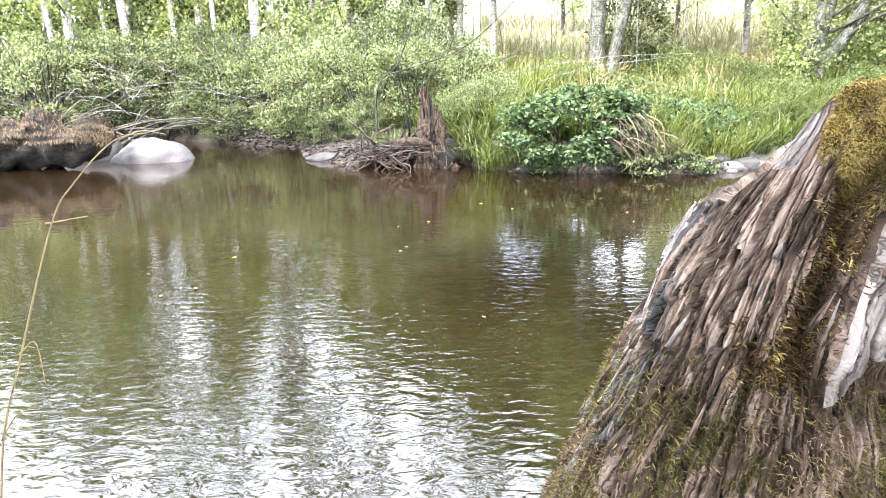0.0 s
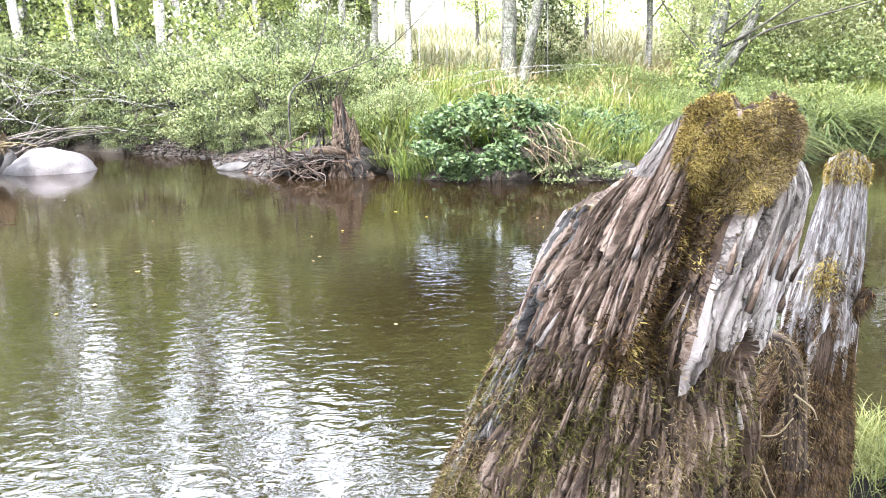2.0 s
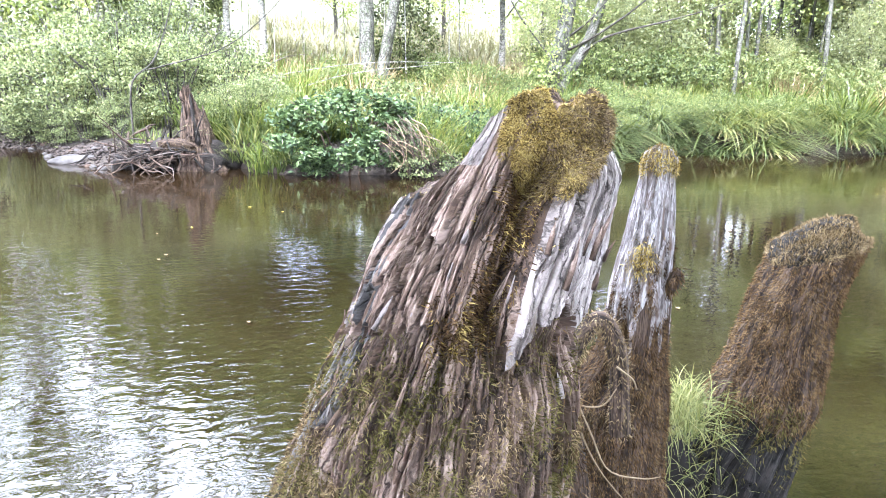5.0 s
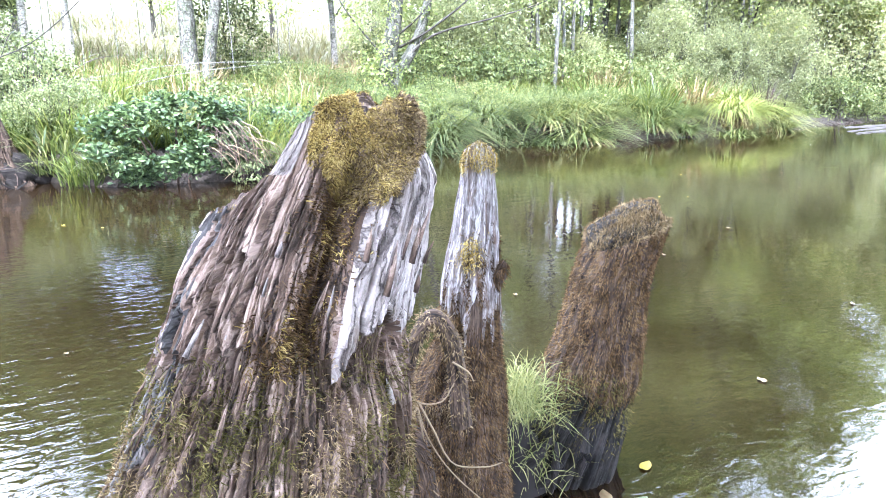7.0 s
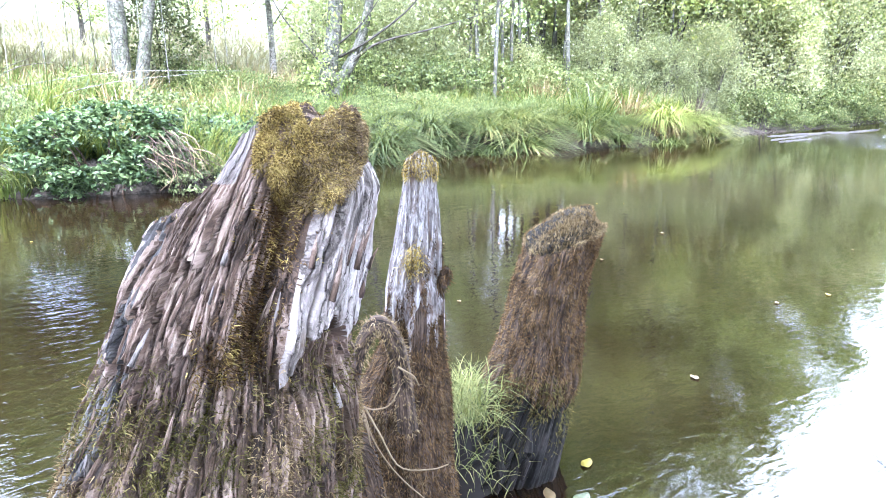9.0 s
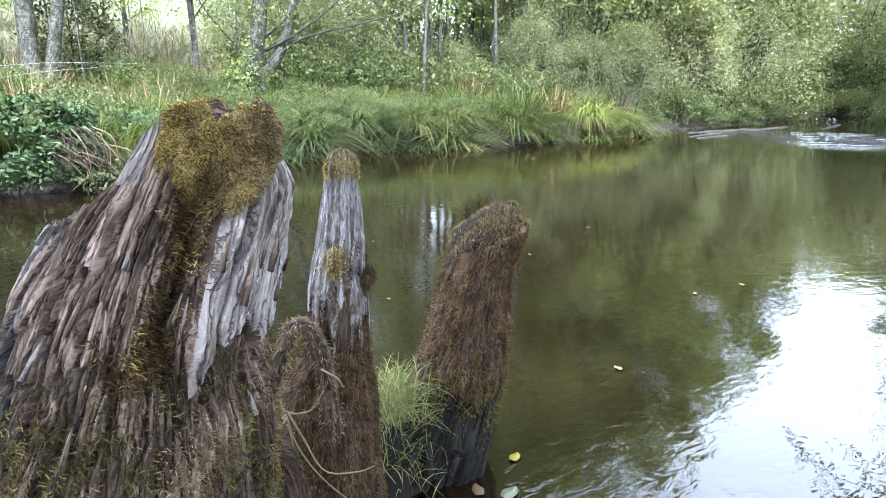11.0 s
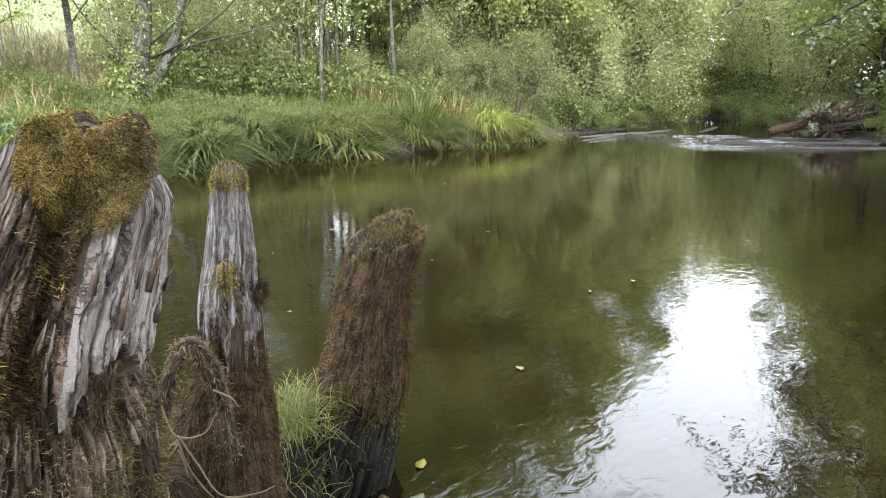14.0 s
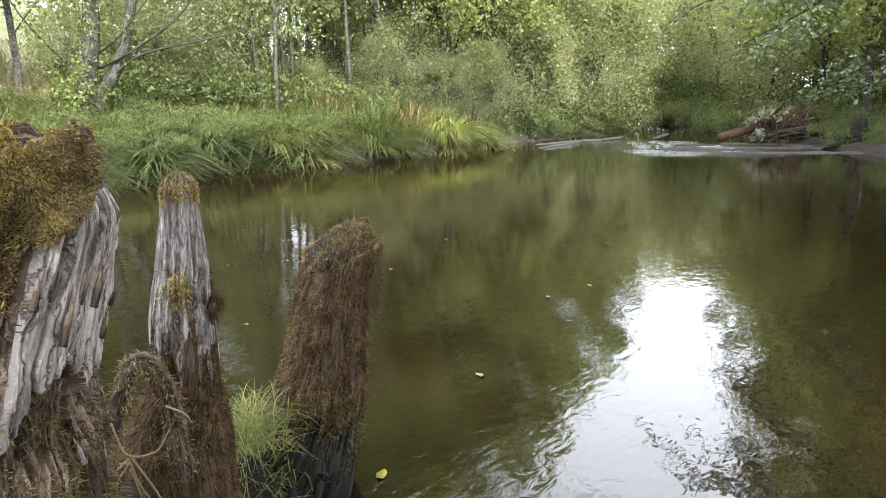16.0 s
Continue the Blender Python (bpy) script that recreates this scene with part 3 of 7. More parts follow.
class Trunk:
    """A split, weathered trunk: outline by height, grain that runs up it, a jagged top."""

    def __init__(self, z, left, right, front, half, top_f, top_z, base, relief, nt=420, nz=200, boxy=3.0, skew=0.0, front_share=0.75, jag=0.018, seed=0, dome=-0.03, tilt=0.0, lay=None, low=0.2, fade=0.0):
        nf = int(nt * front_share)
        th = np.r_[np.linspace(np.pi, 2 * np.pi, nf, endpoint=False), np.linspace(2 * np.pi, 3 * np.pi, nt - nf, endpoint=False)]
        c, s = np.cos(th), np.sin(th)
        k = (np.abs(c) ** boxy + np.abs(s) ** boxy) ** (-1 / boxy)
        cx, sy = c * k, s * k
        f = (1 + cx) / 2
        arc = np.cumsum(np.r_[0, np.hypot(np.diff(cx), np.diff(sy))]) * 0.25
        top = np.interp(f, top_f, top_z) + jag * (2 * vnoise(arc * 55, 1.0, 0, seed + 3) - 1) + 0.6 * jag * (2 * vnoise(arc * 140, 2.0, 0, seed + 4) - 1) + tilt * sy
        t = np.linspace(0, 1, nz)[:, None]
        t = np.where(t < 0.15, t * low / 0.15, low + (t - 0.15) * (1 - low) / 0.85)
        Z = base + t * (top[None] - base)
        ul, ur, vf, hb = (np.interp(Z, z, some) for some in (left, right, front, half))
        F = np.broadcast_to(f, Z.shape)
        A = np.broadcast_to(arc, Z.shape)
        U = ul + F * (ur - ul)
        V = vf + hb * (1 + sy[None]) + skew * F
        D = relief(A, Z, F, np.broadcast_to(sy, Z.shape))
        if fade:
            D = D * (0.25 + 0.75 * smooth(0.0, fade, top[None] - Z))
        U, V = U + D * c[None], V + D * s[None]
        Z = Z + 0.3 * D * (np.linspace(0, 1, nz)[:, None] > 0.97)
        self.P = (lay or put)(U, V, Z)
        self.F, self.Z, self.S, self.A = F, Z, np.broadcast_to(sy, Z.shape), A
        rim = self.P[-1]
        mid = rim.mean(0) + [0, 0, dome]
        soft = rim.copy()
        span = 41
        soft[:, 2] = np.convolve(np.r_[rim[-span:, 2], rim[:, 2], rim[:span, 2]], np.ones(span) / span, "same")[span:-span]
        caps = []
        for q in (0.10, 0.25, 0.45, 0.65, 0.85):
            ring = soft * (1 - q) + mid * q
            ring[:, 2] += 1.1 * dome * np.sin(q * np.pi) + 0.02 * (fbm(ring[:, 0] * 30, ring[:, 1] * 30, q * 3, seed + 8, 3) - 0.5)
            caps.append(ring)
        self.caps = np.stack(caps)
        rows = np.concatenate([self.P, self.caps])
        self.N = np.cross(np.roll(self.P, -1, 1) - np.roll(self.P, 1, 1), np.gradient(self.P, axis=0))
        self.N /= np.linalg.norm(self.N, axis=-1, keepdims=True) + 1e-12
        n = len(rows)
        verts = np.vstack([rows.reshape(-1, 3), mid[None]])
        j = np.arange(nt)
        fan = np.stack([(n - 1) * nt + j, (n - 1) * nt + (j + 1) % nt, np.full(nt, n * nt)], 1)
        uvz = np.concatenate([Z, np.stack([Z[-1] + 0.02 * (i + 1) for i in range(5)])])
        uv = np.stack([np.broadcast_to(arc, uvz.shape), uvz], -1)
        uv[nz:] = self.caps[..., :2] * [1.0, 0.5]
        uv = np.vstack([uv.reshape(-1, 2), mid[None, :2] * [1.0, 0.5]])
        self.quads, self.fan, self.verts, self.uv, self.nt = grid_faces(n, nt, True), fan, verts, uv, nt

    def mesh(self, name, shade=True):
        return raw_mesh(name, self.verts, self.quads, self.fan, uv=self.uv, shade=shade)


def moss_strands(places, normals, length, width, hang, r=rng):
    """Curled strands of moss: three-step ribbons that leave the surface and bend down."""
    n = len(places)
    way = normals * r.uniform(0.25, 0.9, (n, 1)) + rand_unit(n, r) * 0.75 + np.array([0, 0, -1.0]) * hang
    way /= np.linalg.norm(way, axis=1, keepdims=True)
    side = np.cross(way, normals + 0.4 * rand_unit(n, r))
    side /= np.linalg.norm(side, axis=1, keepdims=True) + 1e-9
    L = (length * r.uniform(0.4, 1.4, n))[:, None]
    w = (width * r.uniform(0.6, 1.4, n))[:, None]
    curl = rand_unit(n, r) * 0.35 + np.array([0, 0, -0.35]) * hang
    p0, p1 = places - normals * 0.002, places + way * L * 0.5
    p2 = p1 + (way + curl) * L * 0.5
    v = np.stack([p0 - side * w * 0.5, p0 + side * w * 0.5, p1 - side * w * 0.45, p1 + side * w * 0.45, p2], 1).reshape(-1, 3)
    b = np.arange(n)[:, None] * 5
    return v, b + [0, 1, 3, 2], b + [2, 3, 4]


def cap_places(trunk, count, seed):
    """Places spread over the closed top of a trunk."""
    r_ = np.random.default_rng(seed)
    rings = np.concatenate([trunk.P[-1:], trunk.caps, trunk.verts[-1][None, None].repeat(trunk.nt, 1)])
    k, j, q = r_.integers(0, len(rings) - 1, count), r_.integers(0, trunk.nt, count), r_.uniform(0, 1, (count, 1))
    return rings[k, j] * (1 - q) + rings[k + 1, j] * q


def moss_on(trunk, weight, count, length, width, hang, name, mat, parent, label, seed=1):
    r = np.random.default_rng(seed)
    w = np.clip(weight, 0, None) * np.linalg.norm(np.gradient(trunk.P, axis=1), axis=-1) * np.linalg.norm(np.gradient(trunk.P, axis=0), axis=-1)
    pick = r.choice(w.size, count, p=(w / w.sum()).ravel())
    p, q = trunk.P.reshape(-1, 3)[pick], trunk.N.reshape(-1, 3)[pick]
    v, a, c = moss_strands(p + r.normal(size=p.shape) * 0.003, q, length, width, hang, r)
    return part(name, raw_mesh(name, v, a, c), mat, parent, label)


# The great stump.
def splinters(a, z, across, along, seed):
    """Long staggered splinters: each with its own height, parted by narrow grooves."""
    wa = a * across + 0.9 * fbm(a * across * 0.35, z * 1.6, 0.3, seed, 2) + 0.22 * fbm(a * across, z * 26, 0.6, seed + 5, 2)
    i = np.floor(wa)
    wz = z * along + 7.3 * vnoise(i * 7.77, 0.5, 0, seed + 1) + 0.35 * fbm(a * 160, z * 20, 0, seed + 6, 2)
    j = np.floor(wz)
    high = vnoise(i * 3.17 + 0.5, j * 5.31 + 0.5, 0, seed + 2)
    edge = np.minimum(wa - i, 1 - (wa - i))
    groove = smooth(0.16, 0.0, edge) * vnoise(i * 9.1, z * 5, 0, seed + 3)
    taper = 1 - 0.5 * smooth(0.5, 1.0, wz - j)
    return (high - 0.5) * taper, groove


def slab_foot(a, f):
    """The torn lower end of the pale slab."""
    return np.interp(f, [0.55, 0.74, 0.79, 0.84, 0.89, 0.94, 1.0], [1.04, 1.05, 1.055, 1.08, 1.14, 1.13, 1.10]) + 0.05 * (vnoise(a * 70, 0, 0, 61) - 0.5) + 0.025 * (vnoise(a * 190, 0, 0, 62) - 0.5)


def plates(a, z, across, along, seed):
    """Flat plates of bark-like wood, each proud by its own measure and lifting at its torn lower end."""
    wa = a * across + 1.6 * fbm(a * across * 0.35, z * 5.0, 0.3, seed, 3) + 0.25 * fbm(a * across * 2, z * 30, 0.1, seed + 7, 2)
    i = np.floor(wa)
    wz = z * along + 5.7 * vnoise(i * 5.13, 0.5, 0, seed + 1) + 0.5 * fbm(a * 90, z * 12, 0, seed + 6, 3)
    j = np.floor(wz)
    high = vnoise(i * 2.17 + 0.5, j * 3.31 + 0.5, 0, seed + 2)
    up = wz - j
    edge = np.minimum(wa - i, 1 - (wa - i))
    return (high - 0.35) * (1 - 0.75 * smooth(0.1, 0.95, up)) * smooth(0.0, 0.10, edge), smooth(0.09, 0.0, edge) * (0.3 + high)


def stump_relief(a, z, f, s):
    h1, g1 = splinters(a, z, 12, 3.6, 210)
    hp, gp = plates(a, z, 17, 4.4, 240)
    h2, g2 = splinters(a, z, 48, 5.0, 220)
    h3, g3 = splinters(a, z, 120, 18, 230)
    front = smooth(0.1, -0.3, s)
    right = smooth(0.78, 0.82, f) * smooth(1.03, 1.1, z)
    hq, gq = plates(a, z, 36, 6.5, 250)
    d = 0.045 * h1 - 0.022 * g1 + (0.040 * hp - 0.016 * gp + 0.016 * hq - 0.010 * gq) * (1 - 0.8 * right) + 0.005 * h2 - 0.007 * g2 + 0.003 * h3 - 0.003 * g3
    d = d * (1 - 0.92 * smooth(1.34, 1.45, z))
    # The outer layer is torn off along an uneven line; below it the face stands back.
    torn = 1.115 + 0.05 * (fbm(a * 14, 0.3, 0, 65, 3) - 0.5) + 0.05 * (vnoise(a * 60, 0.2, 0, 66) - 0.5) + 0.06 * (f - 0.35)
    d = d + 0.022 * front * smooth(torn - 0.004, torn + 0.006, z) * smooth(torn + 0.20, torn + 0.02, z) * smooth(0.04, 0.12, f) * smooth(0.72, 0.6, f)
    d = d + 0.05 * (fbm(a * 5, z * 2.8, 0.2, 23, 3) - 0.5) + 0.005 * (fbm(a * 80, z * 34, 0, 27, 3) - 0.5)
    mid = 0.67 + 0.02 * smooth(1.2, 1.05, z) + 0.02 * np.sin(z * 21)
    d = d - 0.075 * front * np.exp(-(((f - mid) / 0.085) ** 2)) * smooth(1.02, 1.14, z) * smooth(1.45, 1.34, z)
    slab = smooth(0.785, 0.805, f) * smooth(slab_foot(a, f) - 0.006, slab_foot(a, f) + 0.006, z) * smooth(1.45, 1.36, z)
    d = d + 0.036 * front * slab
    d = d - 0.014 * front * smooth(0.72, 0.80, f) * smooth(1.11, 1.07, z) * smooth(0.95, 1.03, z)
    # The moss lies thick and lumpy, with a rounded lower edge.
    d = d + (0.030 - 0.008 * smooth(0.75, 0.9, f)) * moss_cap(f, z) * (-0.1 + 1.9 * fbm(a * 18, z * 22, 0, 41, 3))
    return d


def moss_cap(f, z):
    low = np.interp(f, [0.2, 0.3, 0.37, 0.42, 0.47, 0.55, 0.62, 0.67, 0.75, 0.85, 0.92, 0.97, 1.0], [1.60, 1.58, 1.53, 1.45, 1.42, 1.40, 1.36, 1.325, 1.35, 1.365, 1.39, 1.43, 1.48])
    wave = 0.09 * (fbm(f * 20, z * 9, 0.4, 43, 3) - 0.5)
    return smooth(low - 0.012 + wave, low + 0.02 + wave, z)


stump = thing("tree_stump", tuple(put(-0.42, 1.3, 0.0)), "broad split stump of weathered grey-brown wood with golden moss", "stump")
T1 = Trunk([-0.5, 0, 0.5, 0.88, 1.02, 1.12, 1.23, 1.316, 1.41, 1.5, 1.56],
           [-0.90, -0.84, -0.755, -0.64, -0.58, -0.53, -0.507, -0.48, -0.43, -0.375, -0.34],
           [-0.06, -0.07, -0.09, -0.10, -0.104, -0.105, -0.084, -0.066, -0.050, -0.052, -0.062],
           [0.60, 0.75, 0.90, 1.02, 1.06, 1.08, 1.15, 1.23, 1.30, 1.34, 1.35],
           [0.45, 0.40, 0.36, 0.30, 0.27, 0.25, 0.22, 0.20, 0.16, 0.13, 0.12],
           [0, 0.03, 0.14, 0.25, 0.28, 0.37, 0.52, 0.62, 0.66, 0.78, 0.86, 0.95, 1],
           [1.305, 1.325, 1.346, 1.40, 1.495, 1.525, 1.553, 1.54, 1.512, 1.528, 1.548, 1.532, 1.50],
           -0.5, stump_relief, 760, 420, 3.2, 0.09, 0.8, 0.010, 2, low=0.6, fade=0.05)
inv = Matrix.Translation(-stump.location)
trunk_me = T1.mesh("trunk", False)
trunk_me.transform(inv)
trunk_ob = part("trunk", trunk_me, M_STUMP, stump)
trunk_me.materials.append(M_SLAB)
trunk_me.materials.append(M_STUMPGREY)
trunk_me.materials.append(M_MOSSGREEN)
rows_n = len(T1.quads)
ZF, FF, SF = T1.Z, T1.F, T1.S
slab_zone = (FF > 0.792) & (ZF > slab_foot(T1.A, FF)) & (ZF < 1.42) & (SF < 0.4)
slab_zone |= (FF < 0.05) & (SF < -0.3) & (vnoise(T1.A * 90, ZF * 4, 0, 71) > 0.55)
slab_zone |= (FF > 0.22) & (FF < 0.36) & (ZF > 1.40)
idx = np.zeros(len(trunk_me.polygons), np.int32)
cells = slab_zone[:-1].ravel()
idx[: len(cells)] = cells
grey_zone = (FF < 0.13 + 0.12 * (fbm(T1.A * 20, ZF * 6, 0, 73, 3) - 0.5)) & (SF < 0.5) & (fbm(T1.A * 60, ZF * 7, 0, 74, 3) > 0.5) & ~slab_zone
idx[: len(cells)][grey_zone[:-1].ravel()] = 2
trunk_me.polygons.foreach_set("material_index", idx)


def on_thing(ob):
    """Brings a part whose mesh was laid out in the world under its thing's own origin."""
    ob.data.transform(Matrix.Translation(-ob.parent.location))
    return ob


front_w = smooth(0.5, 0.1, T1.S)
cap_w = moss_cap(FF, ZF) * (0.15 + 0.85 * smooth(0.44, 0.56, fbm(FF * 18, ZF * 14, 0.3, 44, 3)))
bare = (1 - np.exp(-(((FF - 0.47) / 0.035) ** 2) - (((ZF - 1.41) / 0.035) ** 2))) * (1 - 0.8 * smooth(0.90, 0.98, FF + 0.3 * (ZF - 1.42)))
cap_w = cap_w * np.clip(bare, 0, 1) * (1 - 0.6 * smooth(1.53, 1.545, ZF) * smooth(0.70, 0.76, FF))
bed = (cap_w > 0.45)[:-1].ravel()
idx[: len(bed)][bed] = 3
trunk_me.polygons.foreach_set("material_index", idx)
on_thing(moss_on(T1, cap_w * (1.0 * front_w + 0.5) * (1 - 0.6 * smooth(0.75, 0.9, FF)), 62000, 0.0085, 0.0014, 0.6, "moss_cap", M_MOSSGOLD, stump, "golden-green shaggy moss", 3))
on_thing(moss_on(T1, (cap_w + 0.5 * moss_cap(FF, ZF)) * (front_w + 0.6) * (0.15 + smooth(0.6, 0.8, FF)), 34000, 0.010, 0.0014, 0.8, "dry_moss_cap", M_DRYBITS, stump, "brown withered moss", 33))
litter_w = smooth(1.12, 0.8, ZF) * smooth(0.46, 0.6, fbm(FF * 15, ZF * 13, 0.2, 48, 3)) * front_w * smooth(0.4, 0.7, ZF)
on_thing(moss_on(T1, litter_w, 30000, 0.012, 0.0018, 0.45, "dry_moss_patch", M_DRYBITS, stump, "tan dry moss and litter", 34))
cp = cap_places(T1, 1800, 25)
v, a2, c2 = moss_strands(cp, np.tile([0, 0, 1.0], (len(cp), 1)), 0.010, 0.0019, 0.2, np.random.default_rng(26))
on_thing(part("moss_top", raw_mesh("moss_top", v, a2, c2), M_MOSSGOLD, stump, "golden moss on the broken top"))
gully_w = np.exp(-(((FF - 0.65 - 0.02 * smooth(1.2, 1.05, ZF) - 0.14 * (fbm(ZF * 9, 0.5, 0, 46, 2) - 0.5)) / 0.085) ** 2)) * (0.15 + 0.85 * smooth(0.42, 0.55, fbm(FF * 16, ZF * 12, 0.9, 42, 3))) * smooth(1.03, 1.1, ZF) * smooth(1.42, 1.3, ZF) * front_w
gully_w = gully_w + 0.8 * smooth(0.5, 0.6, fbm(FF * 9, ZF * 11, 0.5, 49, 3)) * smooth(0.38, 0.5, FF) * smooth(0.72, 0.62, FF) * smooth(1.05, 1.12, ZF) * smooth(1.40, 1.30, ZF) * front_w
gully_w = gully_w + 0.7 * np.exp(-(((ZF - 1.10) / 0.035) ** 2)) * smooth(0.4, 0.5, FF) * smooth(0.76, 0.7, FF) * front_w
on_thing(moss_on(T1, gully_w, 11000, 0.012, 0.002, 0.5, "moss_streak", M_MOSSBROWN, stump, "dark brown moss in a deep split", 4))
on_thing(moss_on(T1, gully_w * smooth(0.5, 0.62, fbm(FF * 30, ZF * 24, 0.8, 47, 2)), 2600, 0.013, 0.002, 0.5, "moss_tuft", M_MOSSGOLD, stump, "yellow-green moss tufts", 5))
low_w = smooth(1.16, 0.85, ZF) * smooth(0.47, 0.62, fbm(FF * 12, ZF * 9, 0.6, 45, 3)) * front_w * smooth(0.4, 0.7, ZF)
on_thing(moss_on(T1, low_w, 30000, 0.013, 0.0018, 0.45, "moss_patch", M_MOSSGREEN, stump, "olive moss with dry bits", 6))
edge_w = (smooth(0.10, 0.0, FF) * smooth(1.05, 0.9, ZF) + 0.7 * smooth(0.9, 0.97, FF) * smooth(1.12, 1.0, ZF)) * smooth(0.3, 0.6, ZF) * front_w
on_thing(moss_on(T1, edge_w, 3500, 0.02, 0.002, 0.5, "moss_edge", M_MOSSBROWN, stump, "brown hanging moss", 7))
r = np.random.default_rng(31)
for i in range(46):
    # Loose splinters that stand off the face.
    zi, ti = r.integers(150, 300), r.integers(30, 560)
    p, q = T1.P[zi, ti], T1.N[zi, ti]
    up = T1.P[min(zi + 14, 329), ti] - p
    up /= np.linalg.norm(up)
    ln, wd = r.uniform(0.03, 0.12), r.uniform(0.003, 0.008)
    base = p + q * 0.001
    tube_part("splinter", [base - stump.location[:], base + up * ln * 0.5 + q * wd * 0.5 - stump.location[:], base + up * ln + q * r.uniform(0.0, 0.012) - stump.location[:]],
              [wd, wd * 0.9, 0.001], M_SLAB if r.random() < 0.35 else M_STUMP, stump, sides=5, rough=0.3, seed=i)


# The slim post.
def slim_relief(a, z, f, s):
    d = 0.005 * (ridged(a * 38, z * 3, 51) - 0.5) + 0.002 * (ridged(a * 110, z * 6, 52) - 0.5) + 0.02 * (fbm(a * 9, z * 6, 0, 53, 2) - 0.5)
    d = d + 0.004 * smooth(1.29, 1.315, z) * (0.3 + fbm(a * 40, z * 40, 0.3, 55, 3))
    # A dark hollow behind the arched root.
    d = d - 0.09 * smooth(0.0, -0.4, s) * np.exp(-(((f - 0.28) / 0.10) ** 2) - (((z - 0.68) / 0.11) ** 2))
    return d + 0.02 * smooth(0.75, 0.5, z) * fbm(a * 26, z * 18, 0.3, 54, 3)


slim = thing("old_post", tuple(put(0.08, 2.2, 0.0)), "slim bleached grey wooden post with mossy cap and foot", "post", "old posts in the water")
T2 = Trunk([-0.5, 0, 0.13, 0.29, 0.51, 0.60, 0.72, 0.92, 1.076, 1.262, 1.352, 1.384],
           [-0.24, -0.21, -0.19, -0.17, -0.13, -0.070, -0.018, 0.000, 0.028, 0.056, 0.068, 0.084],
           [0.25, 0.24, 0.23, 0.212, 0.202, 0.198, 0.194, 0.190, 0.184, 0.170, 0.162, 0.148],
           [1.98, 2.0, 2.01, 2.03, 2.06, 2.07, 2.08, 2.09, 2.1, 2.11, 2.12, 2.13],
           [0.17, 0.16, 0.15, 0.14, 0.12, 0.105, 0.09, 0.085, 0.075, 0.055, 0.05, 0.03],
           [0, 0.06, 0.15, 0.3, 0.5, 0.7, 0.85, 0.94, 1], [1.325, 1.345, 1.362, 1.378, 1.384, 1.378, 1.362, 1.345, 1.325], -0.5, slim_relief, 320, 300, 2.2, 0, 0.75, 0.002, 5, 0.008, low=0.3)
me = T2.mesh("shaft", False)
me.transform(Matrix.Translation(-slim.location))
part("shaft", me, M_POST, slim)
me.materials.append(M_BROWNWOOD)
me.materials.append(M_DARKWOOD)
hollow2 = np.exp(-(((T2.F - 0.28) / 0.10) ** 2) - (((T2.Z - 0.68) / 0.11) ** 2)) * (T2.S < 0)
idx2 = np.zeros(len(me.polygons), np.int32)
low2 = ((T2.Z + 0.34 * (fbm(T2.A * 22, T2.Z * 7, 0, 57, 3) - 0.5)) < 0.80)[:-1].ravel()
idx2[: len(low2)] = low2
# Dark wood on the faces of the hollow deepens its shade by colour.
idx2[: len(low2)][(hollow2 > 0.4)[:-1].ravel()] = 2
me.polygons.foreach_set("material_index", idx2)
fw = smooth(0.6, 0.2, T2.S)
cp = cap_places(T2, 1600, 35)
v, a2, c2 = moss_strands(cp, np.tile([0, 0, 1.0], (len(cp), 1)), 0.006, 0.0018, 0.4, np.random.default_rng(36))
on_thing(part("moss_top", raw_mesh("moss_top", v, a2, c2), M_DRYBITS, slim, "brown moss on the tip"))
capz = smooth(1.285, 1.318, T2.Z + 0.03 * (vnoise(T2.A * 40, 1) - 0.5))
on_thing(moss_on(T2, capz, 4200, 0.007, 0.0019, 0.9, "moss_cap", M_MOSSGOLD, slim, "golden-brown moss cap", 8))
on_thing(moss_on(T2, capz * smooth(0.45, 0.6, fbm(T2.A * 30, T2.Z * 20, 0, 59, 2)), 900, 0.008, 0.0017, 1.1, "moss_cap_tuft", M_MOSSGOLD, slim, "golden moss tufts on the cap", 38))
patchy = smooth(0.52, 0.64, fbm(T2.A * 24, T2.Z * 9, 0.7, 60, 3)) * smooth(1.15, 0.85, T2.Z) * smooth(0.6, 0.75, T2.Z) * (0.2 + 0.8 * fw)
on_thing(moss_on(T2, patchy, 9000, 0.010, 0.0018, 0.8, "moss_patch", M_MOSSBROWN, slim, "thin brown moss on the bleached wood", 39))
spot = np.exp(-(((T2.F - 0.42) / 0.16) ** 2) - (((T2.Z - 1.03) / 0.045) ** 2)) * fw
on_thing(moss_on(T2, spot, 900, 0.012, 0.0022, 0.5, "moss_tuft", M_MOSSGOLD, slim, "golden moss tuft", 9))
foot = smooth(0.86, 0.70, T2.Z + 0.14 * (fbm(T2.A * 16, T2.Z * 4, 0, 57, 2) - 0.5)) * smooth(-0.1, 0.05, T2.Z) * (1 - smooth(0.25, 0.5, hollow2))
on_thing(moss_on(T2, foot * (0.2 + 0.8 * fw), 46000, 0.013, 0.0018, 0.9, "moss_skirt", M_MOSSBROWN, slim, "brown hanging moss round the foot", 10))
on_thing(moss_on(T2, foot * smooth(0.55, 0.66, fbm(T2.A * 22, T2.Z * 12, 0.5, 58, 2)), 9000, 0.012, 0.0017, 0.8, "moss_fleck", M_DRYBITS, slim, "golden-brown moss flecks", 11))



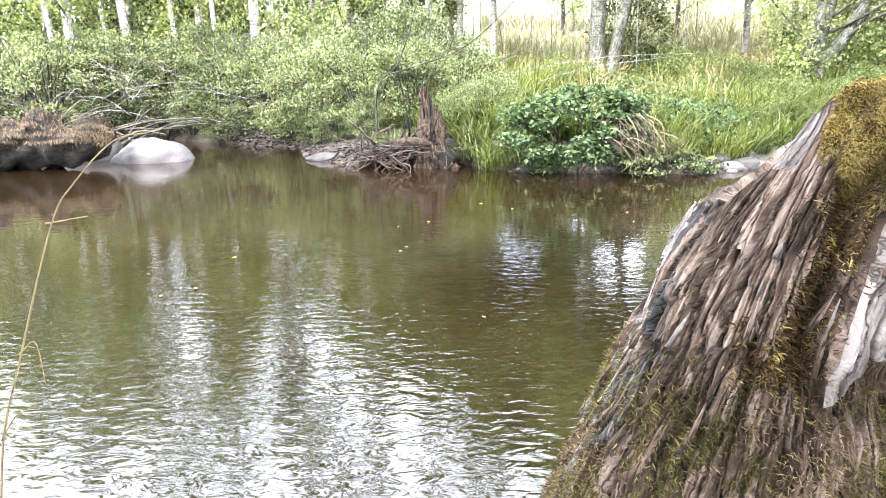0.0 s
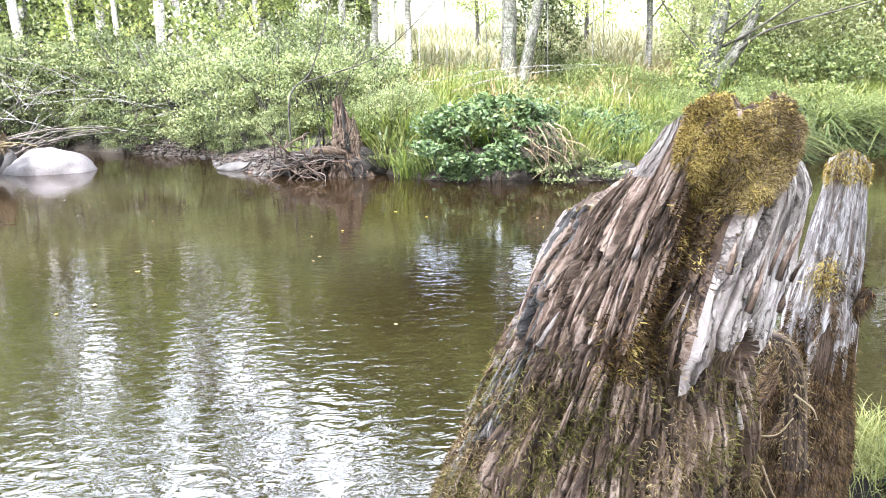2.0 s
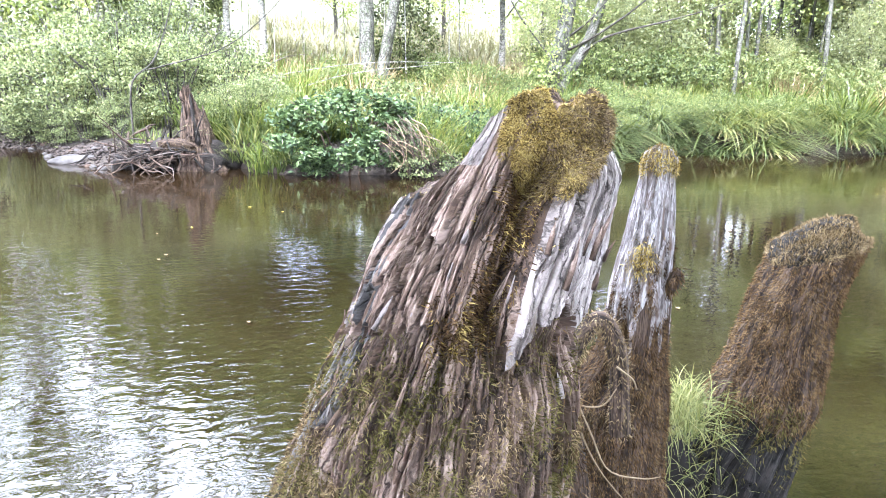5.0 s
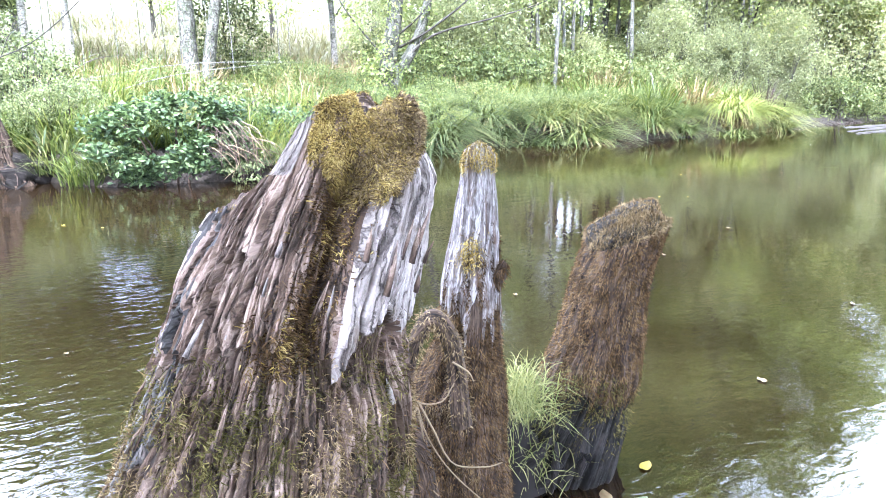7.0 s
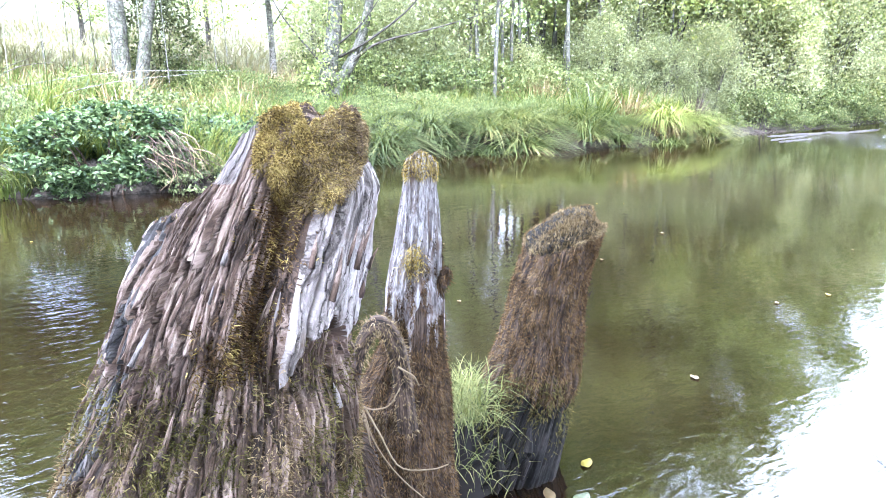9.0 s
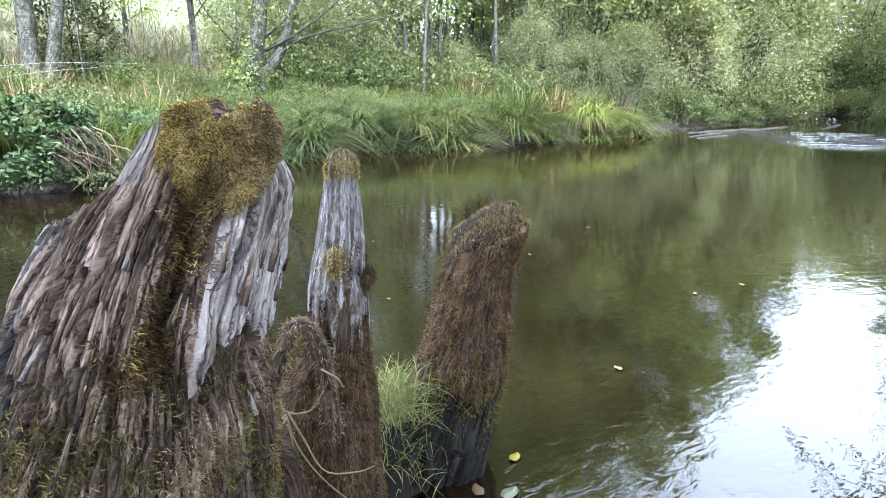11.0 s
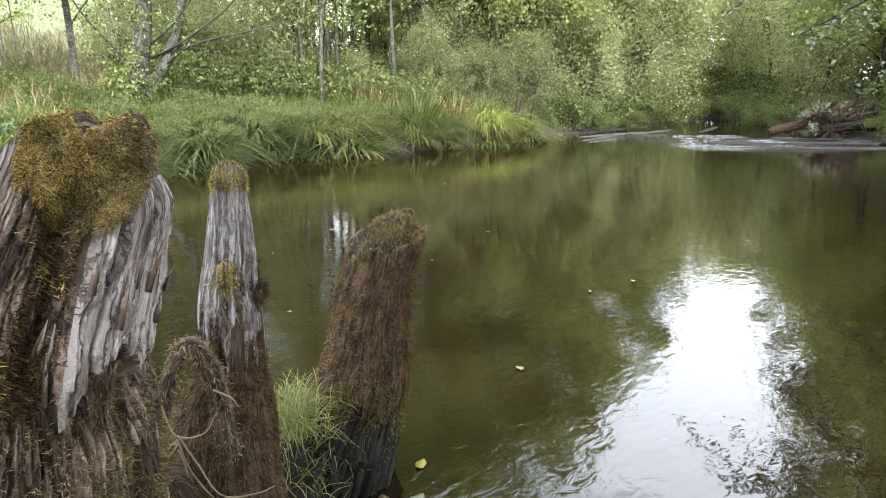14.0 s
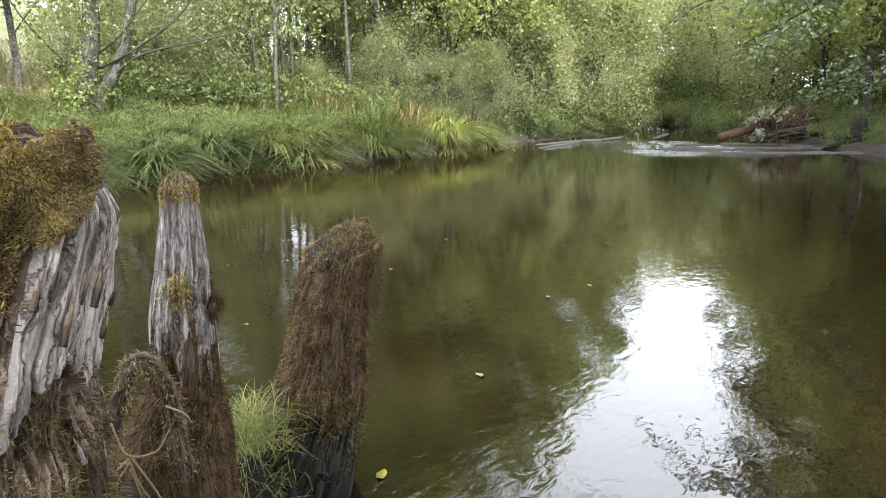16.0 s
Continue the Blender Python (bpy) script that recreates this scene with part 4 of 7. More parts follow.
def mossy_tube(points, radii, owner, name, mat_wood, mat_moss, count, length, seed, label=""):
    v, q, f, uv = tube(points, radii, 14, 0.45, seed, 40)
    wood = part(name, raw_mesh(name, v, q, f, uv=uv), mat_wood, owner, label)
    r_ = np.random.default_rng(seed)
    ring = v[:-2].reshape(40, 14, 3)
    ctr = ring.mean(1, keepdims=True)
    nor = (ring - ctr) / (np.linalg.norm(ring - ctr, axis=-1, keepdims=True) + 1e-9)
    k = r_.integers(0, 40 * 14, count)
    v2, a2, c2 = moss_strands(ring.reshape(-1, 3)[k] + r_.normal(size=(count, 3)) * 0.006, nor.reshape(-1, 3)[k], length, 0.0024, 0.7, r_)
    part("moss", raw_mesh("moss", v2, a2, c2), mat_moss, wood)


off2 = np.array(slim.location)
mossy_tube(put([0.15, 0.185, 0.20], [2.15, 2.13, 2.12], [0.90, 0.95, 1.0]) - off2, [0.024, 0.024, 0.008], slim, "knob", M_BROWNWOOD, M_MOSSBROWN, 700, 0.016, 90, "mossy knob on the side")
arch = put([-0.16, -0.125, -0.085, -0.03, 0.02, 0.045, 0.06], [1.98, 1.97, 1.96, 1.95, 1.96, 1.98, 2.0], [0.45, 0.62, 0.80, 0.875, 0.80, 0.66, 0.48]) - off2
mossy_tube(arch, [0.04, 0.024, 0.022, 0.026, 0.028, 0.03, 0.035], slim, "root_arch", M_BROWNWOOD, M_DRYBITS, 3000, 0.013, 91, "arched mossy root")
hump = put([-0.17, -0.13, -0.09, -0.04], [1.96, 1.94, 1.93, 1.95], [0.15, 0.40, 0.45, 0.15]) - off2
mossy_tube(hump, [0.05, 0.045, 0.045, 0.05], slim, "root_hump", M_BROWNWOOD, M_MOSSBROWN, 2600, 0.02, 92, "mossy root hump")
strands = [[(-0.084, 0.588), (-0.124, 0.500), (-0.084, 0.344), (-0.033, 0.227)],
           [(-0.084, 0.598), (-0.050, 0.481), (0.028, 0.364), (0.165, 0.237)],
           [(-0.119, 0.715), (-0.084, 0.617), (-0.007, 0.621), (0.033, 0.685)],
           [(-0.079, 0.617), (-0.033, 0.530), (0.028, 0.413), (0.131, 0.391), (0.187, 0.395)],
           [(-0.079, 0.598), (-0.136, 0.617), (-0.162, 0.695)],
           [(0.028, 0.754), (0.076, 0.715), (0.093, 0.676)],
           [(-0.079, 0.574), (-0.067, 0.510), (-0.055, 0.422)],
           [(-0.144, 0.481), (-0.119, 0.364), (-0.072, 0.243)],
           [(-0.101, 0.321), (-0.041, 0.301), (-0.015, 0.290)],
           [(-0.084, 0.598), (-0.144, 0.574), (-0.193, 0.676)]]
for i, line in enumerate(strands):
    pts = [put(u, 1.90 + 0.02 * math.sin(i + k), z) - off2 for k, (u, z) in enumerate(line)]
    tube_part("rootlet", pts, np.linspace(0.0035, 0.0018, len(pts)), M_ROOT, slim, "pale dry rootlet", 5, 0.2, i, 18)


M_WETPOST = wood_material("wet_grey_post_wood", (0.007, 0.006, 0.006), (0.03, 0.026, 0.024), (0.12, 0.11, 0.1), (0.022, 0.018, 0.012), 60, 7.0, 0.54, tone=0.32)


# The moss-covered leaning post.
def thick_relief(a, z, f, s):
    d = 0.014 * (ridged(a * 28, z * 2.5, 81) - 0.5) + 0.022 * (fbm(a * 9, z * 5, 0, 83, 2) - 0.5)
    h, g = splinters(a, z, 24, 2.5, 85)
    d = d + (0.035 * h - 0.03 * g) * smooth(0.5, 0.35, z)
    return d + 0.036 * smooth(0.25, 0.4, z) * fbm(a * 22, z * 15, 0.3, 84, 3)


thick = thing("old_post", tuple(put(0.58, 2.55, 0.0)), "thick leaning wooden post furred all over with brown moss", "post", "old posts in the water")
T3 = Trunk([-0.5, 0.0, 0.15, 0.35, 0.58, 0.80, 0.94, 1.01, 1.07],
           [0.19, 0.215, 0.275, 0.425, 0.515, 0.56, 0.612, 0.650, 0.695],
           [0.67, 0.71, 0.765, 0.785, 0.790, 0.815, 0.848, 0.872, 0.872],
           [2.30, 2.34, 2.38, 2.43, 2.46, 2.49, 2.51, 2.52, 2.53],
           [0.22, 0.21, 0.20, 0.19, 0.18, 0.17, 0.16, 0.15, 0.13],
           [0, 0.1, 0.3, 0.55, 0.8, 0.93, 1], [0.91, 0.945, 0.975, 1.015, 1.045, 1.06, 1.01], -0.5, thick_relief, 320, 220, 2.3, 0, 0.75, 0.004, 6, 0.035, 0.035)
me = T3.mesh("shaft")
me.transform(Matrix.Translation(-thick.location))
part("shaft", me, M_WETPOST, thick)
me.materials.append(M_BROWNWOOD)
idx3 = np.zeros(len(me.polygons), np.int32)
high3 = (T3.Z + 0.10 * (fbm(T3.A * 14, T3.Z * 3, 0, 87, 2) - 0.5) > 0.33)[:-1].ravel()
idx3[: len(high3)] = high3
me.polygons.foreach_set("material_index", idx3)
fur = smooth(0.26, 0.40, T3.Z + 0.10 * (fbm(T3.A * 14, T3.Z * 3, 0, 87, 2) - 0.5))
fw3 = 0.25 + 0.75 * smooth(0.7, 0.2, T3.S)
lumps = smooth(0.35, 0.6, fbm(T3.A * 24, T3.Z * 14, 0.4, 89, 3))
on_thing(moss_on(T3, fur * fw3 * (0.35 + lumps), 52000, 0.013, 0.0019, 0.8, "moss_fur", M_MOSSBROWN, thick, "shaggy brown moss", 12))
on_thing(moss_on(T3, smooth(0.5, 0.38, T3.Z) * smooth(0.1, 0.3, T3.Z) * fw3 * smooth(0.4, 0.6, fbm(T3.A * 12, T3.Z * 8, 0, 88, 2)), 4500, 0.02, 0.003, 0.7, "moss_band", M_MOSSGREEN, thick, "olive moss band above the wet wood", 13))
on_thing(moss_on(T3, smooth(0.98, 1.03, T3.Z - 0.10 * (T3.F - 0.6)) * fw3, 8000, 0.013, 0.002, 0.4, "moss_crown", M_DRYBITS, thick, "pale dry moss on the broken top", 14))
cp = cap_places(T3, 16000, 15)
v, a2, c2 = moss_strands(cp, np.tile([0, 0, 1.0], (len(cp), 1)), 0.016, 0.0022, 0.35, np.random.default_rng(16))
on_thing(part("moss_top", raw_mesh("moss_top", v, a2, c2), M_DRYBITS, thick, "tan moss on the sloping top"))
on_thing(moss_on(T3, fur * fw3 * lumps, 3000, 0.012, 0.0018, 0.7, "dry_moss_fleck", M_DRYBITS, thick, "tan dry moss flecks", 17))
# Slivers at the wet foot.
for i, (u0, z0, u1, z1) in enumerate([(0.30, 0.10, 0.42, 0.22), (0.34, 0.02, 0.47, 0.10), (0.52, 0.06, 0.56, 0.26), (0.42, 0.0, 0.44, 0.2)]):
    tube_part("loose_sliver", [put(u0, 2.33, z0) - np.array(thick.location), put((u0 + u1) / 2, 2.32, (z0 + z1) / 2) - np.array(thick.location), put(u1, 2.37, z1) - np.array(thick.location)],
              [0.012, 0.022, 0.006], M_DARKWOOD, thick, "", 6, 0.4, i, 6)

# Grass between the two posts, on a little hummock.
tuft = thing("grass_tuft", tuple(put(0.30, 2.42, 0.0)), "pale green grass tuft on a muddy hummock between the posts", "grass")
r = np.random.default_rng(77)
a = np.linspace(0, 2 * np.pi, 40, endpoint=False)
rows = [np.stack([np.cos(a) * 0.15 * q, np.sin(a) * 0.15 * q, 0.32 * (1 - q**2) - 0.06 + 0.05 * (vnoise(np.cos(a) * 3 + q * 4, np.sin(a) * 3, 0, 5) - 0.5)], 1) for q in np.linspace(1.3, 0.05, 9)]
part("hummock", raw_mesh("hummock", np.concatenate(rows), grid_faces(9, 40, True)), M_DARKWOOD, tuft, "black mud and roots")
for nm, cnt, ln, zz, spread in (("foliage", 640, 0.19, 0.36, 0.05), ("lower_foliage", 220, 0.2, 0.12, 0.08)):
    root = np.stack([r.normal(0, spread, cnt), r.normal(0, spread, cnt), np.full(cnt, zz) + r.uniform(-0.1, 0.06, cnt)], 1)
    way = np.stack([r.normal(0, 0.3, cnt), r.normal(0, 0.3, cnt), np.ones(cnt)], 1)
    v, q, t = blade_arrays(root, way, ln * r.uniform(0.4, 1.2, cnt), 0.0042, r.uniform(0.2, 1.3, cnt), r)
    part(nm, raw_mesh(nm, v, q, t), M_TUFT, tuft)

# A dry grass stalk that leans over the near water.
stalk = thing("grass_stalk", (-0.76, 1.36, 0.0), "single dry grass stalk bending over the water", "grass")
line = [(-0.80, 1.33, -0.1), (-0.76, 1.37, 0.5), (-0.722, 1.396, 0.825), (-0.673, 1.432, 1.016), (-0.591, 1.487, 1.295), (-0.545, 1.514, 1.378), (-0.47, 1.555, 1.46), (-0.404, 1.587, 1.474)]
tube_part("stem", [np.array(p) - np.array(stalk.location) for p in line], [0.0024, 0.0024, 0.0023, 0.0021, 0.0019, 0.0017, 0.0016, 0.001], M_STRAW, stalk, "", 6, 0.1, 1, 50)
for i, ends in enumerate([((-0.60, 1.482, 1.30), (-0.531, 1.523, 1.306)), ((-0.673, 1.432, 1.03), (-0.645, 1.45, 1.05), (-0.64, 1.452, 0.95)), ((-0.72, 1.396, 0.85), (-0.69, 1.42, 0.90), (-0.655, 1.44, 0.90)), ((-0.46, 1.56, 1.462), (-0.42, 1.58, 1.478), (-0.375, 1.6, 1.468))]):
    tube_part("side_blade", [np.array(p) - np.array(stalk.location) for p in ends], np.linspace(0.002, 0.001, len(ends)), M_STRAW, stalk, "", 5, 0.1, i, 10)


# ---- stones, logs and roots along the far bank ----
def boulder(name, place, size, mat, label, seed, flat_top=0.0, group=""):
    nt, nz = 40, 20
    th, ph = np.meshgrid(np.linspace(0, 2 * np.pi, nt, endpoint=False), np.linspace(-np.pi / 2, np.pi / 2, nz), indexing="xy")
    d = np.stack([np.cos(th) * np.cos(ph), np.sin(th) * np.cos(ph), np.sin(ph)], -1)
    k = 0.75 + 0.5 * fbm(d[..., 0] * 1.6 + seed, d[..., 1] * 1.6, d[..., 2] * 1.6, seed, 4)
    p = d * k[..., None] * np.array(size)
    ob = part(name, raw_mesh(name, p, grid_faces(nz, nt, True)), mat)
    ob.location = place
    return tagged(ob, label, "stone", group)


boulder("boulder", (-5.95, 13.75, -0.04), (0.84, 0.6, 0.46), M_PALEROCK, "smooth pale pinkish boulder in the water", 3)
boulder("boulder", (-7.5, 14.3, 0.0), (0.75, 0.6, 0.62), M_GREYROCK, "dark grey boulder behind the pale one", 8)
boulder("flat_stone", (-2.25, 13.35, 0.02), (0.42, 0.3, 0.13), M_GREYROCK, "flat grey stone at the water's edge", 11)
r = np.random.default_rng(5)
for i in range(26):
    x = r.uniform(-5.0, -1.2)
    y = float(np.interp(x, *FAR_SHORE)) + r.uniform(-0.35, 0.7)
    s = r.uniform(0.03, 0.075)
    boulder("bank_stone", (x, y, max(float(ground_z(x, y)), 0.0) + s * 0.1), (s * 1.2, s, s * 0.75), M_GREYROCK if r.random() < 0.75 else M_BROWNWOOD, "small worn stone on the gravel edge", 20 + i, group="stones on the gravel edge")
for i in range(14):
    x = r.uniform(4.1, 6.0)
    y = float(np.interp(x, *FAR_SHORE)) + r.uniform(-0.2, 0.7)
    s = r.uniform(0.06, 0.22)
    boulder("beach_stone", (x, y, max(float(ground_z(x, y)), 0.0) + s * 0.1), (s * 1.3, s, s * 0.7), M_PALEROCK if r.random() < 0.4 else M_GREYROCK, "pale worn stone on the small beach", 60 + i, group="stones on the small beach")
pb = np.random.default_rng(55)
px_ = np.r_[pb.uniform(-5.4, -1.0, 1500), pb.uniform(3.7, 6.4, 1000), pb.uniform(18.6, 24.0, 500)]
py_ = np.interp(px_, *FAR_SHORE) + pb.uniform(-0.15, 0.9, len(px_))
pz_ = ground_z(px_, py_)
keep = pz_ > -0.03
cen = np.stack([px_, py_, pz_ + 0.01], 1)[keep]
rad_ = pb.uniform(0.018, 0.06, len(cen))[:, None, None] * pb.uniform(0.6, 1.4, (len(cen), 1, 3)) * np.array([1, 1, 0.6])
octa = np.array([(1, 0, 0), (0.6, 0.7, 0.1), (-0.2, 0.95, 0), (-0.9, 0.4, -0.1), (-0.8, -0.6, 0), (0.3, -0.95, 0.1), (0.1, 0.1, 0.9), (0, 0, -0.8)])
ring_ = np.arange(6)
tri = np.vstack([np.stack([ring_, (ring_ + 1) % 6, np.full(6, 6)], 1), np.stack([(ring_ + 1) % 6, ring_, np.full(6, 7)], 1)])
M_PEBBLE = rock_material("mixed_gravel", (0.02, 0.0145, 0.011), (0.07, 0.052, 0.041), (0.6, 0.56, 0.54), 9.0)
tagged(part("gravel", raw_mesh("gravel", (cen[:, None] + octa[None] * rad_).reshape(-1, 3), (np.arange(len(cen))[:, None, None] * 8 + tri[None]).reshape(-1, 3)), M_PEBBLE), "brown and grey gravel along the water's edge", "gravel", kind="stuff")
boulder("flat_stone", (5.45, 11.75, 0.0), (0.65, 0.35, 0.13), M_GREYROCK, "long flat grey stone on the small beach", 77)
boulder("flat_stone", (4.6, 11.2, 0.0), (0.5, 0.32, 0.1), M_PALEROCK, "low pale stone on the small beach", 79)

# The mossy fallen log; its wood is coloured dark for the shaded hollow below.
flog = thing("fallen_log", (-7.9, 12.9, 0.0), "great fallen log under shaggy brown moss, coloured dark below as a shaded hollow", "log")
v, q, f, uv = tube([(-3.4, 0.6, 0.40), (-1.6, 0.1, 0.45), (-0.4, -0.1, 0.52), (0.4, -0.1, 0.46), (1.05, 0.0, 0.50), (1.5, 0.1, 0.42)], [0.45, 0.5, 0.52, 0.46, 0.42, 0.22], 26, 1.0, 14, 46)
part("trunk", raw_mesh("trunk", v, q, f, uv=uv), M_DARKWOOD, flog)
ring = v[:-2].reshape(46, 26, 3)
nor = ring - ring.mean(1, keepdims=True)
nor /= np.linalg.norm(nor, axis=-1, keepdims=True)
w = smooth(-0.15, 0.35, nor[..., 2]).ravel()
k = r.choice(w.size, 30000, p=w / w.sum())
v2, a2, c2 = moss_strands(ring.reshape(-1, 3)[k] + r.normal(size=(30000, 3)) * [0.06, 0.04, 0.02], nor.reshape(-1, 3)[k], 0.05, 0.008, 1.4, r)
M_HAYMOSS = plant_material("hanging_dry_moss", [(0.1, (0.045, 0.033, 0.021)), (0.45, (0.15, 0.112, 0.072)), (0.8, (0.31, 0.245, 0.165))], 0.2, 0.9, 0.1, 1.5)
part("moss", raw_mesh("moss", v2, a2, c2), M_HAYMOSS, flog, "shaggy sand-brown moss")


# Dead branches piled behind that log.
pile = thing("branch_pile", (-9.0, 15.2, 0.0), "tangled pile of bare grey branches on the bank", "branches")
for i in range(70):
    x, y = r.uniform(-3.2, 2.2), r.uniform(-0.9, 1.6)
    an, ln, el = r.uniform(0, np.pi), r.uniform(0.9, 2.6), r.uniform(-0.15, 0.4)
    dx, dy, dz = math.cos(an) * math.cos(el) * ln, math.sin(an) * math.cos(el) * ln * 0.5, abs(math.sin(el)) * ln
    z = max(float(ground_z(x - 9.0, y + 15.2)), 0.1) + r.uniform(0.0, 0.8) * (1 - abs(x) / 5)
    tube_part("branch", [(x, y, z), (x + dx * 0.5, y + dy * 0.5 + r.normal(0, 0.1), z + dz * 0.5 + r.uniform(0, 0.15)), (x + dx, y + dy, z + dz)],
              [r.uniform(0.015, 0.04), 0.018, 0.006], M_DRIFT if r.random() < 0.6 else M_BARKDARK, pile, "", 5, 0.2, i, 7)

# The upturned root plate with its broken upright stub.
plate = thing("root_wad", (-0.25, 12.0, 0.0), "rotten upright stub on a tangled brown root wad", "root wad")


def stub_part(name, pts, rad, mat, sides, rough, seed, label=""):
    return tube_part(name, pts, rad, mat, plate, label, sides, rough, seed, 30)


def stub_lay(u, v_, z):
    u, v_, z = np.broadcast_arrays(np.asarray(u, float), np.asarray(v_, float), np.asarray(z, float))
    return np.stack([u + 0.02, v_, z], -1)


def stub_relief(a_, z, f_, s_):
    h1, q1 = splinters(a_, z, 14, 3.0, 910)
    h2, q2 = splinters(a_, z, 40, 5.0, 920)
    return 0.10 * h1 - 0.07 * q1 + 0.045 * h2 - 0.03 * q2 + 0.10 * (fbm(a_ * 5, z * 3, 0.2, 93, 3) - 0.5)


T4 = Trunk([-0.4, 0, 0.3, 0.6, 0.9, 1.15, 1.4], [-0.34, -0.30, -0.2, -0.13, -0.09, -0.13, -0.10], [0.68, 0.56, 0.36, 0.24, 0.16, 0.12, 0.08], [-0.3, -0.26, -0.2, -0.15, -0.12, -0.12, -0.1],
           [0.34, 0.32, 0.26, 0.18, 0.14, 0.12, 0.1], [0, 0.25, 0.5, 0.7, 0.85, 1], [1.22, 1.38, 1.36, 1.2, 1.02, 0.75], -0.4, stub_relief, 220, 110, 2.4, 0, 0.65, 0.06, 9, -0.1, 0.0, stub_lay)
part("stub", T4.mesh("stub"), M_BROWNWOOD, plate, "dark reddish-brown rotten stub")
for i in range(34):
    an = i * 0.785 + r.uniform(-0.3, 0.3)
    h = r.uniform(0.05, 1.0)
    rr0 = 0.34 - 0.2 * h
    tube_part("splinter", [(0.1 + math.cos(an) * (rr0 + 0.05), 0.08 + math.sin(an) * (rr0 + 0.05), h - 0.3), (0.06 + math.cos(an) * rr0, 0.06 + math.sin(an) * rr0, h), (0.03 + math.cos(an) * (rr0 - 0.03), math.sin(an) * (rr0 - 0.03), h + r.uniform(0.12, 0.4))],
              [0.06, r.uniform(0.03, 0.06), 0.008], M_BROWNWOOD if i % 3 else M_DARKWOOD, plate, "", 6, 0.5, i, 8)
for i, (x, y, z, s_) in enumerate([(-0.75, 0.15, 0.12, 0.24), (-0.4, 0.05, 0.2, 0.26), (0.3, 0.0, 0.08, 0.26), (0.6, 0.15, 0.0, 0.2), (-1.05, 0.25, 0.02, 0.16)]):
    stub_part("root_lump", [(x - s_, y, z - 0.05), (x - 0.3 * s_, y - 0.05, z + 0.1), (x + 0.4 * s_, y, z + 0.06), (x + s_, y + 0.05, z - 0.05)], [s_ * 0.4, s_ * 0.9, s_ * 0.8, s_ * 0.3], M_DARKWOOD, 18, 1.0, 43 + i)
for i in range(70):
    c0 = np.array([-0.3 + r.normal(0, 0.42), -0.05 + r.normal(0, 0.15), 0.3 + r.normal(0, 0.14)])
    way = np.array([r.normal(0, 0.8), r.normal(-0.3, 0.4), r.normal(-0.1, 0.5)])
    way *= r.uniform(0.3, 0.65) / np.linalg.norm(way)
    tube_part("root", [c0, c0 + way * 0.5 + r.normal(0, 0.06, 3), c0 + way], [r.uniform(0.012, 0.03), 0.013, 0.004], M_BROWNWOOD if r.random() < 0.5 else M_DARKWOOD, plate, "", 5, 0.3, i, 7)
for i in range(60):
    c0 = np.array([-0.75 + r.normal(0, 0.25), -0.2 + r.normal(0, 0.12), 0.25 + r.normal(0, 0.1)])
    way = np.array([r.normal(0, 0.8), -abs(r.normal(0, 0.5)), r.normal(0.0, 0.55)])
    ln = r.uniform(0.3, 0.75)
    way *= ln / np.linalg.norm(way)
    end = c0 + way
    end[2] = max(end[2], -0.12)
    tube_part("root", [c0, c0 + way * 0.5 + r.normal(0, 0.05, 3), end], [r.uniform(0.010, 0.024), 0.010, 0.003], M_DRIFT if r.random() < 0.45 else M_BROWNWOOD, plate, "", 5, 0.3, i, 7)
mossy_tube(np.array([(-0.5, -0.15, 0.45), (-0.2, -0.2, 0.46), (0.1, -0.15, 0.40)]), [0.06, 0.085, 0.05], plate, "mossy_root", M_BROWNWOOD, M_HAYMOSS, 900, 0.07, 47)

# ---- plants ----
STEM_R = np.random.default_rng(88)


def clumped(n, clumps, centre, size, spread, rr, hollow=0.55, floor=-0.9, flat=0.9):
    """Leaf places in uneven clumps near the skin of a lumpy mound."""
    d = rand_unit(clumps, rr)
    d[:, 2] = np.where(d[:, 2] < floor, -d[:, 2], d[:, 2])
    c = d * rr.uniform(hollow, 1.0, (clumps, 1)) ** 0.6
    k = rr.integers(0, clumps, n)
    p = c[k] + rr.normal(size=(n, 3)) * np.array([2 - flat, 2 - flat, flat]) * 0.9 * spread * rr.uniform(0.5, 1.5, clumps)[k][:, None]
    return p * np.asarray(size) + np.asarray(centre)


def shrub(name, place, size, leaves, leaf, mat, label, category="shrub", group="", clumps=60, stems=7, seed=0, simple=True, stem_mat=None, spread=0.16, lowest=-0.05):
    rr = np.random.default_rng(seed)
    ob = thing(name, place, label, category, group)
    c = clumped(leaves, clumps, (0, 0, size[2] * 0.5), (size[0], size[1], size[2] * 0.55), spread, rr, flat=0.6 if lowest > 0 else 1.0)
    c = c[c[:, 2] > lowest + 0.25 * (lowest > 0) * rr.uniform(-1, 1, len(c))]
    v, *fs = simple_leaf_arrays(c, leaf, rr) if simple else leaf_arrays(c, leaf, rr)
    part("foliage", raw_mesh("foliage", v, *fs, shade=False), mat, ob)
    for i in range(stems):
        an = rr.uniform(0, 2 * np.pi)
        x, y = math.cos(an) * size[0], math.sin(an) * size[1]
        tube_part("stem", [(x * 0.15, y * 0.15, -0.15), (x * 0.35, y * 0.35, size[2] * 0.5), (x * 0.75, y * 0.75, size[2] * rr.uniform(0.75, 1.1))], [0.022, 0.014, 0.005], stem_mat or M_BARKDARK, ob, "", 5, 0.2, i, 7)
    return ob


def at_ground(x, y, lift=0.0):
    return (x, y, float(ground_z(x, y)) + lift)


